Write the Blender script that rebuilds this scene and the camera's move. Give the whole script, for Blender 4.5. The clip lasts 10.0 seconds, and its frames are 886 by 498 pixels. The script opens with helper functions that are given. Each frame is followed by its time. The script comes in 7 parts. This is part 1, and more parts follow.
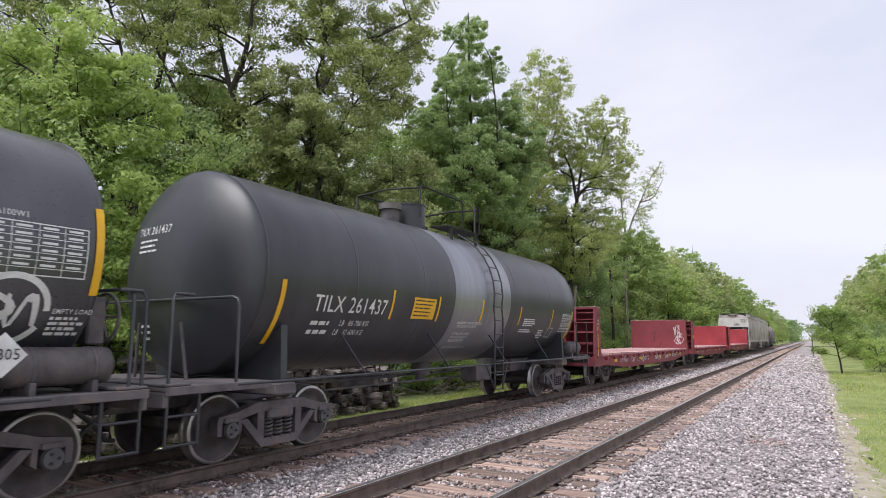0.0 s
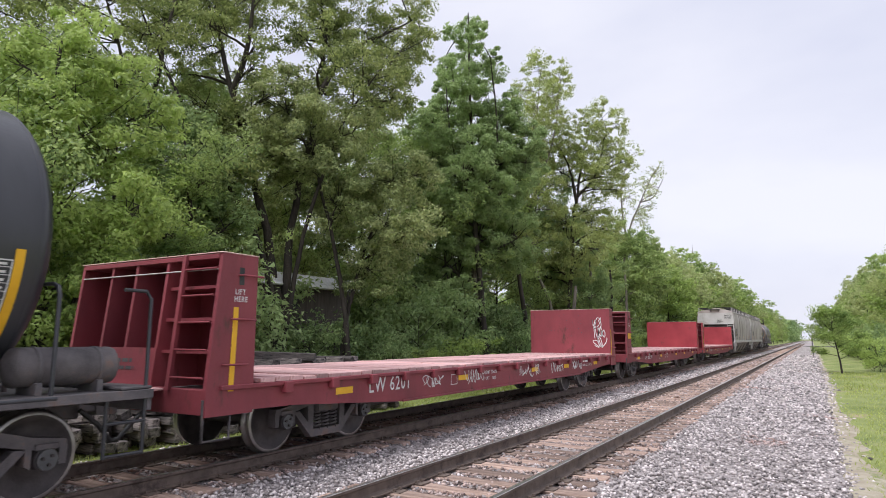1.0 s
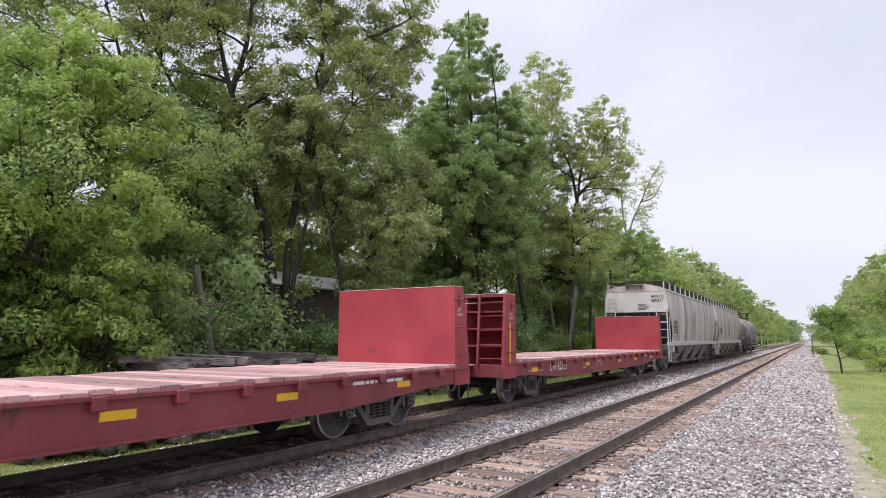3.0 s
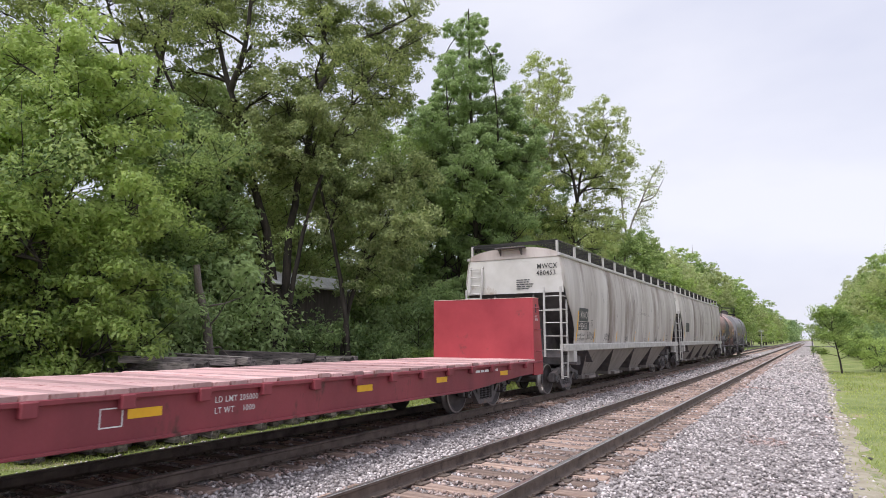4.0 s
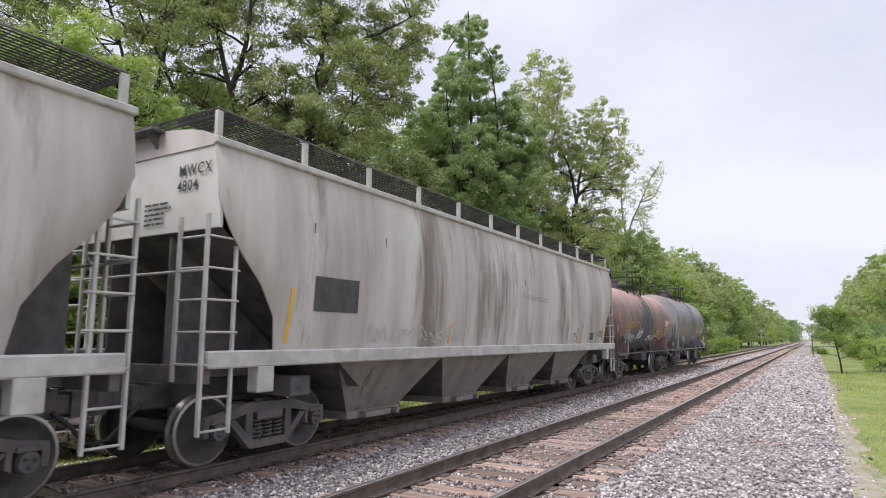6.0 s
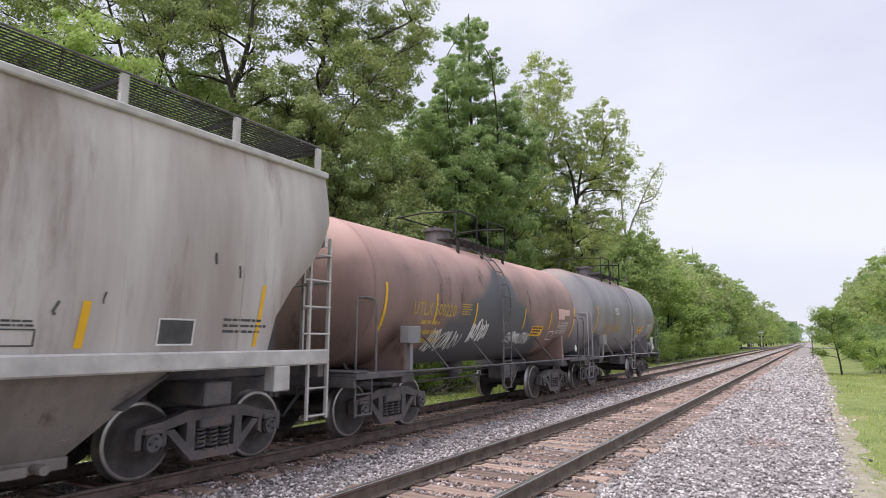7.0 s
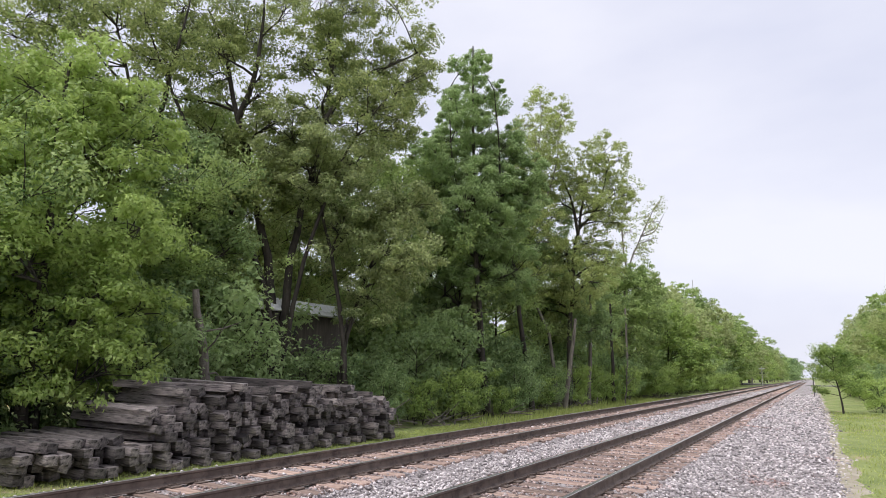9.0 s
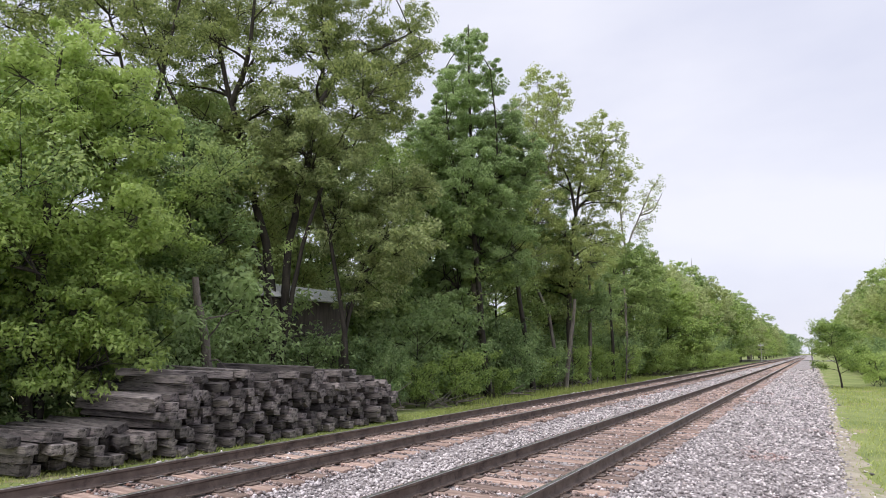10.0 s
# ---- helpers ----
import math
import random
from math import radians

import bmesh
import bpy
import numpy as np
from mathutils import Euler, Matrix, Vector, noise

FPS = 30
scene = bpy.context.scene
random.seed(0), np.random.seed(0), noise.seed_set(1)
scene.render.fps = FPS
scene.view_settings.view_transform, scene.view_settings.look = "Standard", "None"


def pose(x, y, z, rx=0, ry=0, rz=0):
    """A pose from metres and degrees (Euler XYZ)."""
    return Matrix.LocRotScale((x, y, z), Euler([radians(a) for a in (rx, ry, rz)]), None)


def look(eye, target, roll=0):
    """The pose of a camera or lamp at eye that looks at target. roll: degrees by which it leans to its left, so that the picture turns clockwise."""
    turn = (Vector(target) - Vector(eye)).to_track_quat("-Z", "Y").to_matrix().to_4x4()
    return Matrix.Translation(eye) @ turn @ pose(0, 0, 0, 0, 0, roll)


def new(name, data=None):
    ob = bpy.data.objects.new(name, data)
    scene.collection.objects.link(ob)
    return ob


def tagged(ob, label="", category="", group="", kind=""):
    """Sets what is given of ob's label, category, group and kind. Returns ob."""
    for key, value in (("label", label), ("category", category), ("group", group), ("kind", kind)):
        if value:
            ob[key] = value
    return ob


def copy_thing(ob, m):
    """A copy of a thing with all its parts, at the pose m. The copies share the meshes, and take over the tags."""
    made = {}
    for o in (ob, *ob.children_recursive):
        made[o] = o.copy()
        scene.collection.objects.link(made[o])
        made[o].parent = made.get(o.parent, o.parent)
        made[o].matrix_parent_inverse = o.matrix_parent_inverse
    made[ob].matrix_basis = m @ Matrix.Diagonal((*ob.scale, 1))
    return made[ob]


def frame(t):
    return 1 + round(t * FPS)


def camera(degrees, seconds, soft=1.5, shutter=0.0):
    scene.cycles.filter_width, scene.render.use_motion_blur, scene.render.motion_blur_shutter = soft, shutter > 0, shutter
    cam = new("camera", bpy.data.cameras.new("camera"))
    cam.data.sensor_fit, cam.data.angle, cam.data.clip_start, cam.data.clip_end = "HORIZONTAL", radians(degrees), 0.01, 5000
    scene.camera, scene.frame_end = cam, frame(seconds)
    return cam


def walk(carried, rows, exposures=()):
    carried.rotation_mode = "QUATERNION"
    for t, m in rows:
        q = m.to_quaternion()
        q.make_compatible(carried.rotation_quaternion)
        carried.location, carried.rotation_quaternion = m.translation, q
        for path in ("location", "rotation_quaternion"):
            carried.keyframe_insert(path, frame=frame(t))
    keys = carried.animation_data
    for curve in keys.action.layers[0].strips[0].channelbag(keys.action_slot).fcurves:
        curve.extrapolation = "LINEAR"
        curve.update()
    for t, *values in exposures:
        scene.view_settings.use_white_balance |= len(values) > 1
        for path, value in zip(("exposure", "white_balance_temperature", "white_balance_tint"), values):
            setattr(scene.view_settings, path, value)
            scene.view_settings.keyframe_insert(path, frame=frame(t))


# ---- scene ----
# camera: hand-held on the lawn's edge, still, then a slow tilt up and back
EYE = (0.0, 0.0, 1.615)


def gaze(pitch, yaw, roll):
    p, y = radians(pitch), radians(yaw)
    way = Vector((-math.sin(y) * math.cos(p), math.cos(y) * math.cos(p), math.sin(p)))
    return look(EYE, Vector(EYE) + way * 10, roll)


cam = camera(70.84, 10.0, soft=0.55, shutter=0.04)
PATH = [
    (0.0, 8.19, 30.415, 0.04), (2.0, 8.19, 30.415, 0.04), (4.0, 8.19, 30.415, 0.04), (5.5, 8.19, 30.415, 0.04),
    (6.5, 8.19, 30.415, 0.06), (7.0, 8.265, 30.42, 0.149), (7.5, 8.686, 30.45, 0.36), (8.0, 9.582, 30.47, 0.77),
    (8.5, 10.548, 30.485, 1.24), (9.0, 10.927, 30.48, 1.334), (9.5, 10.361, 30.396, 0.808), (10.0, 9.376, 30.342, 0.208),
]
walk(cam, [(t, gaze(p, y, r)) for t, p, y, r in PATH], [(0.0, 0.0, 6250, 12.5), (10.0, 0.0, 6250, 12.5)])

# world: bright thin overcast, one soft high sun from behind the camera
SUN_ELEV, SUN_FROM = 58.0, (-0.18, -0.62)
world = bpy.data.worlds.new("sky")
scene.world = world
world.use_nodes = True
wn, wl = world.node_tree.nodes, world.node_tree.links
wn.clear()
w_out = wn.new("ShaderNodeOutputWorld")
w_bg = wn.new("ShaderNodeBackground")
w_sky = wn.new("ShaderNodeTexSky")
w_sky.sky_type, w_sky.sun_disc = "NISHITA", False
w_sky.sun_elevation, w_sky.sun_rotation = radians(SUN_ELEV), math.atan2(SUN_FROM[0], SUN_FROM[1])
w_sky.dust_density, w_sky.air_density = 3.0, 1.0
w_skyk = wn.new("ShaderNodeVectorMath")
w_skyk.operation = "SCALE"
w_skyk.inputs["Scale"].default_value = 0.10
w_co = wn.new("ShaderNodeTexCoord")
w_map = wn.new("ShaderNodeMapping")
w_map.inputs["Scale"].default_value = (1.0, 1.0, 2.6)
w_no = wn.new("ShaderNodeTexNoise")
w_no.inputs["Scale"].default_value, w_no.inputs["Detail"].default_value, w_no.inputs["Roughness"].default_value = 1.5, 5.0, 0.5
w_ra = wn.new("ShaderNodeValToRGB")
w_ra.color_ramp.elements[0].position, w_ra.color_ramp.elements[0].color = 0.3, (0.655, 0.675, 0.80, 1)
w_ra.color_ramp.elements[1].position, w_ra.color_ramp.elements[1].color = 0.68, (0.90, 0.895, 0.945, 1)
w_mix = wn.new("ShaderNodeMix")
w_mix.data_type = "RGBA"
w_mix.inputs["Factor"].default_value = 0.88
wl.new(w_co.outputs["Generated"], w_map.inputs["Vector"])
wl.new(w_map.outputs["Vector"], w_no.inputs["Vector"])
wl.new(w_no.outputs["Fac"], w_ra.inputs["Fac"])
wl.new(w_sky.outputs["Color"], w_skyk.inputs[0])
wl.new(w_skyk.outputs["Vector"], w_mix.inputs["A"])
wl.new(w_ra.outputs["Color"], w_mix.inputs["B"])
wl.new(w_mix.outputs["Result"], w_bg.inputs["Color"])
wl.new(w_bg.outputs["Background"], w_out.inputs["Surface"])
w_bg.inputs["Strength"].default_value = 1.12
sun = new("sun", bpy.data.lights.new("sun", "SUN"))
sun.data.energy, sun.data.angle, sun.data.color = 3.1, radians(38), (1.0, 0.97, 0.93)
_s = Vector((SUN_FROM[0], SUN_FROM[1], 0)).normalized() * math.cos(radians(SUN_ELEV)) + Vector((0, 0, math.sin(radians(SUN_ELEV))))
sun.matrix_world = look(_s * 60, (0, 0, 0))


# ---- small mesh and material tools ----
class Geo:
    """Collects faces of one part."""

    def __init__(self):
        self.v, self.f, self.s = [], [], []

    def add(self, verts, faces, smooth=False):
        k = len(self.v)
        self.v += [tuple(p) for p in verts]
        self.f += [tuple(i + k for i in fc) for fc in faces]
        self.s += [smooth] * len(faces)
        return self

    def box(self, x0, x1, y0, y1, z0, z1, ch=0.0, m=None):
        if ch <= 0:
            vs = [Vector((x, y, z)) for x in (x0, x1) for y in (y0, y1) for z in (z0, z1)]
            fs = [(0, 1, 3, 2), (4, 6, 7, 5), (0, 4, 5, 1), (2, 3, 7, 6), (0, 2, 6, 4), (1, 5, 7, 3)]
        else:
            c = ch
            vs = []
            for sx in (0, 1):
                for sy in (0, 1):
                    for sz in (0, 1):
                        x, y, z = (x0, x1)[sx], (y0, y1)[sy], (z0, z1)[sz]
                        dx, dy, dz = c * (1 - 2 * sx), c * (1 - 2 * sy), c * (1 - 2 * sz)
                        vs += [Vector((x, y + dy, z + dz)), Vector((x + dx, y, z + dz)), Vector((x + dx, y + dy, z))]

            def i(sx, sy, sz, a):
                return (sx * 4 + sy * 2 + sz) * 3 + a

            fs = []
            for sgn in (0, 1):
                fs.append([i(sgn, 0, 0, 0), i(sgn, 1, 0, 0), i(sgn, 1, 1, 0), i(sgn, 0, 1, 0)][:: 1 if sgn else -1])
                fs.append([i(0, sgn, 0, 1), i(0, sgn, 1, 1), i(1, sgn, 1, 1), i(1, sgn, 0, 1)][:: 1 if sgn else -1])
                fs.append([i(0, 0, sgn, 2), i(1, 0, sgn, 2), i(1, 1, sgn, 2), i(0, 1, sgn, 2)][:: 1 if sgn else -1])
            for a in (0, 1):
                for b in (0, 1):
                    fs.append([i(0, a, b, 1), i(1, a, b, 1), i(1, a, b, 2), i(0, a, b, 2)])
                    fs.append([i(a, 0, b, 0), i(a, 1, b, 0), i(a, 1, b, 2), i(a, 0, b, 2)])
                    fs.append([i(a, b, 0, 0), i(a, b, 1, 0), i(a, b, 1, 1), i(a, b, 0, 1)])
                    for d in (0, 1):
                        fs.append([i(a, b, d, 0), i(a, b, d, 1), i(a, b, d, 2)])
        if m is not None:
            vs = [m @ p for p in vs]
        return self.add(vs, fs)

    def cyl(self, a, b, r, n=12, r2=None, caps=True, smooth=True):
        a, b = Vector(a), Vector(b)
        r2 = r if r2 is None else r2
        d = (b - a).normalized()
        u = d.orthogonal().normalized()
        w = d.cross(u)
        ring = [(math.cos(2 * math.pi * k / n), math.sin(2 * math.pi * k / n)) for k in range(n)]
        vs = [a + (u * c + w * s_) * r for c, s_ in ring] + [b + (u * c + w * s_) * r2 for c, s_ in ring]
        self.add(vs, [(k, (k + 1) % n, n + (k + 1) % n, n + k) for k in range(n)], smooth)
        if caps:
            self.add(vs, [tuple(range(n))[::-1], tuple(range(n, 2 * n))])
        return self

    def tube(self, pts, r, n=6, radii=None):
        pts = [Vector(p) for p in pts]
        vs, fs = [], []
        for k, p in enumerate(pts):
            d = (pts[min(k + 1, len(pts) - 1)] - pts[max(k - 1, 0)]).normalized()
            u = d.cross(Vector((0.31, 0.2, 0.93))).normalized()
            w = d.cross(u)
            rr = radii[k] if radii else r
            vs += [p + (u * math.cos(2 * math.pi * j / n) + w * math.sin(2 * math.pi * j / n)) * rr for j in range(n)]
        for k in range(len(pts) - 1):
            fs += [(k * n + j, k * n + (j + 1) % n, (k + 1) * n + (j + 1) % n, (k + 1) * n + j) for j in range(n)]
        self.add(vs, fs, True)
        e = len(vs) - n
        return self.add(vs, [tuple(range(n))[::-1], tuple(range(e, e + n))])

    def prism(self, poly, axis, a0, a1, smooth=False):
        """poly: 2D points in the plane across axis (x: y,z; y: x,z; z: x,y)."""

        def at(p, a):
            return (a, p[0], p[1]) if axis == "x" else (p[0], a, p[1]) if axis == "y" else (p[0], p[1], a)

        n = len(poly)
        vs = [at(p, a0) for p in poly] + [at(p, a1) for p in poly]
        self.add(vs, [(k, (k + 1) % n, n + (k + 1) % n, n + k) for k in range(n)], smooth)
        return self.add(vs, [tuple(range(n))[::-1], tuple(range(n, 2 * n))])

    def lathe(self, prof, n=48, axis="y", c=(0, 0, 0), smooth=True):
        """prof: (along, radius)."""
        vs = []
        for a, r in prof:
            for k in range(n):
                t = 2 * math.pi * k / n
                p, q_ = r * math.cos(t), r * math.sin(t)
                vs.append((c[0] + p, c[1] + a, c[2] + q_) if axis == "y" else (c[0] + a, c[1] + p, c[2] + q_) if axis == "x" else (c[0] + p, c[1] + q_, c[2] + a))
        fs = [(j * n + k, j * n + (k + 1) % n, (j + 1) * n + (k + 1) % n, (j + 1) * n + k) for j in range(len(prof) - 1) for k in range(n)]
        return self.add(vs, fs, smooth)


def mesh_of(name, geo, material):
    me = bpy.data.meshes.new(name)
    me.from_pydata(geo.v, [], geo.f)
    me.polygons.foreach_set("use_smooth", geo.s)
    bm = bmesh.new()
    bm.from_mesh(me)
    bmesh.ops.recalc_face_normals(bm, faces=bm.faces)
    bm.to_mesh(me)
    bm.free()
    if material is not None:
        me.materials.append(material)
    me.update()
    return me


def part(name, geo, material, parent, label=""):
    ob = new(name, geo if isinstance(geo, bpy.types.Mesh) else mesh_of(name, geo, material))
    ob.parent = parent
    return tagged(ob, label)


def thing(name, label, category, group="", kind="", m=None):
    ob = new(name)
    ob.empty_display_size = 0.2
    if m is not None:
        ob.matrix_basis = m
    return tagged(ob, label, category, group, kind)


def solid(name, geo, material, label, category, group="", kind="", m=None):
    ob = new(name, geo if isinstance(geo, bpy.types.Mesh) else mesh_of(name, geo, material))
    if m is not None:
        ob.matrix_basis = m
    return tagged(ob, label, category, group, kind)


def surface(name, c1, c2, scale=3.0, rough=0.7, metal=0.0, bump=0.3, fine=40.0, stretch=(1, 1, 1), c3=None, spots=0.0, spot_scale=1.2, per="", dist=0.01, rvar=0.15, vary=(0.6, 1.4)):
    """Two-scale procedural surface: broad patches c1-c2, spots of c3, fine grain in bump and roughness."""
    m = bpy.data.materials.new(name)
    m.use_nodes = True
    nd, ln = m.node_tree.nodes, m.node_tree.links
    b = nd["Principled BSDF"]
    co = nd.new("ShaderNodeTexCoord")
    mp = nd.new("ShaderNodeMapping")
    mp.inputs["Scale"].default_value = stretch
    ln.new(co.outputs["Object"], mp.inputs["Vector"])
    n1 = nd.new("ShaderNodeTexNoise")
    n1.inputs["Scale"].default_value, n1.inputs["Detail"].default_value, n1.inputs["Roughness"].default_value = scale, 6.0, 0.6
    ln.new(mp.outputs["Vector"], n1.inputs["Vector"])
    r1 = nd.new("ShaderNodeValToRGB")
    r1.color_ramp.elements[0].position, r1.color_ramp.elements[0].color = 0.32, (*c1, 1)
    r1.color_ramp.elements[1].position, r1.color_ramp.elements[1].color = 0.68, (*c2, 1)
    ln.new(n1.outputs["Fac"], r1.inputs["Fac"])
    col = r1.outputs["Color"]
    if c3 is not None:
        n3 = nd.new("ShaderNodeTexNoise")
        n3.inputs["Scale"].default_value, n3.inputs["Detail"].default_value, n3.inputs["Roughness"].default_value = spot_scale, 8.0, 0.7
        ln.new(mp.outputs["Vector"], n3.inputs["Vector"])
        r3 = nd.new("ShaderNodeValToRGB")
        r3.color_ramp.elements[0].position, r3.color_ramp.elements[1].position = 0.62 - spots * 0.3, 0.70 - spots * 0.2
        ln.new(n3.outputs["Fac"], r3.inputs["Fac"])
        mx = nd.new("ShaderNodeMix")
        mx.data_type = "RGBA"
        ln.new(r3.outputs["Color"], mx.inputs["Factor"])
        ln.new(col, mx.inputs["A"])
        mx.inputs["B"].default_value = (*c3, 1)
        col = mx.outputs["Result"]
    if per:
        if per == "object":
            rn = nd.new("ShaderNodeObjectInfo").outputs["Random"]
        else:
            rn = nd.new("ShaderNodeNewGeometry").outputs["Random Per Island"]
        hs = nd.new("ShaderNodeHueSaturation")
        mr = nd.new("ShaderNodeMapRange")
        mr.inputs["To Min"].default_value, mr.inputs["To Max"].default_value = vary
        ln.new(rn, mr.inputs["Value"])
        ln.new(mr.outputs["Result"], hs.inputs["Value"])
        ln.new(col, hs.inputs["Color"])
        col = hs.outputs["Color"]
    ln.new(col, b.inputs["Base Color"])
    n2 = nd.new("ShaderNodeTexNoise")
    n2.inputs["Scale"].default_value, n2.inputs["Detail"].default_value = fine, 4.0
    ln.new(co.outputs["Object"], n2.inputs["Vector"])
    rr = nd.new("ShaderNodeMapRange")
    rr.inputs["To Min"].default_value, rr.inputs["To Max"].default_value = max(0.05, rough - rvar), min(1.0, rough + rvar)
    ln.new(n2.outputs["Fac"], rr.inputs["Value"])
    ln.new(rr.outputs["Result"], b.inputs["Roughness"])
    b.inputs["Metallic"].default_value = metal
    if bump > 0:
        bp = nd.new("ShaderNodeBump")
        bp.inputs["Strength"].default_value, bp.inputs["Distance"].default_value = bump, dist
        ln.new(n2.outputs["Fac"], bp.inputs["Height"])
        ln.new(bp.outputs["Normal"], b.inputs["Normal"])
    return m


def leafy(name, dark, light, trans=0.35):
    """Leaves: each leaf its own tint, whole boughs lighter or darker, light coming through."""
    m = bpy.data.materials.new(name)
    m.use_nodes = True
    nd, ln = m.node_tree.nodes, m.node_tree.links
    b = nd["Principled BSDF"]
    geo = nd.new("ShaderNodeNewGeometry")
    co = nd.new("ShaderNodeTexCoord")
    n1 = nd.new("ShaderNodeTexNoise")
    n1.inputs["Scale"].default_value, n1.inputs["Detail"].default_value = 0.35, 3.0
    ln.new(co.outputs["Object"], n1.inputs["Vector"])
    ad = nd.new("ShaderNodeMath")
    ad.operation = "MULTIPLY_ADD"
    ad.inputs[1].default_value = 0.55
    ln.new(geo.outputs["Random Per Island"], ad.inputs[0])
    ln.new(n1.outputs["Fac"], ad.inputs[2])
    inf = nd.new("ShaderNodeObjectInfo")
    a2 = nd.new("ShaderNodeMath")
    a2.operation = "MULTIPLY_ADD"
    a2.inputs[1].default_value = 0.3
    ln.new(inf.outputs["Random"], a2.inputs[0])
    ln.new(ad.outputs["Value"], a2.inputs[2])
    r1 = nd.new("ShaderNodeValToRGB")
    r1.color_ramp.elements[0].position, r1.color_ramp.elements[0].color = 0.4, (*dark, 1)
    r1.color_ramp.elements[1].position, r1.color_ramp.elements[1].color = 1.2 - 0.05, (*light, 1)
    ln.new(a2.outputs["Value"], r1.inputs["Fac"])
    ln.new(r1.outputs["Color"], b.inputs["Base Color"])
    b.inputs["Roughness"].default_value = 0.55
    b.inputs["Specular IOR Level"].default_value = 0.3
    tr = nd.new("ShaderNodeBsdfTranslucent")
    hs = nd.new("ShaderNodeHueSaturation")
    hs.inputs["Hue"].default_value, hs.inputs["Value"].default_value = 0.492, 1.4
    ln.new(r1.outputs["Color"], hs.inputs["Color"])
    ln.new(hs.outputs["Color"], tr.inputs["Color"])
    mx = nd.new("ShaderNodeMixShader")
    mx.inputs["Fac"].default_value = trans
    ln.new(b.outputs["BSDF"], mx.inputs[1])
    ln.new(tr.outputs["BSDF"], mx.inputs[2])
    ln.new(mx.outputs["Shader"], nd["Material Output"].inputs["Surface"])
    return m


# ---- materials ----
M_BALLAST = surface("crushed_stone", (0.26, 0.225, 0.215), (0.52, 0.47, 0.465), 12.0, 0.9, 0, 1.0, 30.0, c3=(0.10, 0.08, 0.075), spots=0.38, spot_scale=16.0, dist=0.05)
M_STONE = surface("ballast_stone", (0.30, 0.265, 0.26), (0.62, 0.565, 0.56), 6.0, 0.85, 0, 0.5, 60.0, c3=(0.36, 0.21, 0.17), spots=0.12, spot_scale=0.5, per="island", vary=(0.35, 1.6))
M_STONE_R = surface("rust_dusted_stone", (0.27, 0.20, 0.175), (0.50, 0.39, 0.355), 6.0, 0.85, 0, 0.5, 60.0, c3=(0.24, 0.125, 0.09), spots=0.22, spot_scale=0.8, per="island", vary=(0.35, 1.5))
M_SAND = surface("sandy_verge", (0.30, 0.255, 0.185), (0.46, 0.41, 0.32), 2.0, 0.95, 0, 0.9, 30.0, c3=(0.22, 0.25, 0.10), spots=0.30, spot_scale=2.5, dist=0.03)
M_STONE1 = surface("ballast_stone_single", (0.30, 0.265, 0.26), (0.62, 0.565, 0.56), 6.0, 0.85, 0, 0.5, 60.0, per="object", vary=(0.4, 1.5))
M_TIE = surface("weathered_tie", (0.25, 0.165, 0.13), (0.50, 0.37, 0.305), 3.0, 0.9, 0, 0.8, 30.0, stretch=(0.6, 7, 7), c3=(0.12, 0.08, 0.064), spots=0.38, spot_scale=2.0, per="object", dist=0.012, vary=(0.55, 1.3))
M_OLDTIE = surface("old_tie_wood", (0.08, 0.069, 0.067), (0.31, 0.265, 0.25), 3.0, 0.92, 0, 0.9, 26.0, stretch=(0.7, 6, 6), c3=(0.03, 0.026, 0.026), spots=0.40, spot_scale=2.5, per="object", dist=0.02, vary=(0.4, 1.5))
M_RAIL = surface("rusty_rail", (0.10, 0.075, 0.062), (0.19, 0.145, 0.12), 5.0, 0.7, 0.2, 0.35, 60.0, c3=(0.07, 0.05, 0.042), spots=0.3, spot_scale=3.0)
M_RAILTOP = surface("worn_rail_head", (0.40, 0.37, 0.35), (0.62, 0.60, 0.58), 8.0, 0.32, 0.9, 0.05, 90.0)
M_GRASS = surface("grass_ground", (0.15, 0.20, 0.05), (0.30, 0.34, 0.11), 0.8, 0.95, 0, 1.0, 18.0, c3=(0.38, 0.32, 0.19), spots=0.22, spot_scale=0.7, dist=0.06)
M_BLADE = leafy("grass_blade", (0.16, 0.22, 0.05), (0.42, 0.47, 0.15), 0.3)
M_ROAD = surface("road_asphalt", (0.16, 0.155, 0.15), (0.27, 0.26, 0.25), 1.0, 0.9, 0, 0.4, 30.0)
M_LEAF_A = leafy("locust_leaf", (0.106, 0.152, 0.05), (0.396, 0.452, 0.172), 0.45)
M_LEAF_B = leafy("bright_leaf", (0.094, 0.169, 0.045), (0.396, 0.501, 0.157), 0.45)
M_LEAF_C = leafy("dark_leaf", (0.075, 0.141, 0.057), (0.325, 0.425, 0.183), 0.42)
M_LEAF_D = leafy("pale_leaf", (0.125, 0.175, 0.065), (0.418, 0.469, 0.215), 0.45)
M_LEAF_E = leafy("edge_leaf", (0.085, 0.155, 0.053), (0.374, 0.469, 0.172), 0.42)
M_BARK = surface("bark", (0.022, 0.018, 0.015), (0.07, 0.058, 0.047), 2.0, 0.95, 0, 1.0, 22.0, stretch=(4, 4, 0.7), dist=0.03)
M_BARK_L = surface("pale_bark", (0.12, 0.10, 0.085), (0.26, 0.23, 0.19), 2.0, 0.95, 0, 1.0, 22.0, stretch=(4, 4, 0.7), dist=0.03)
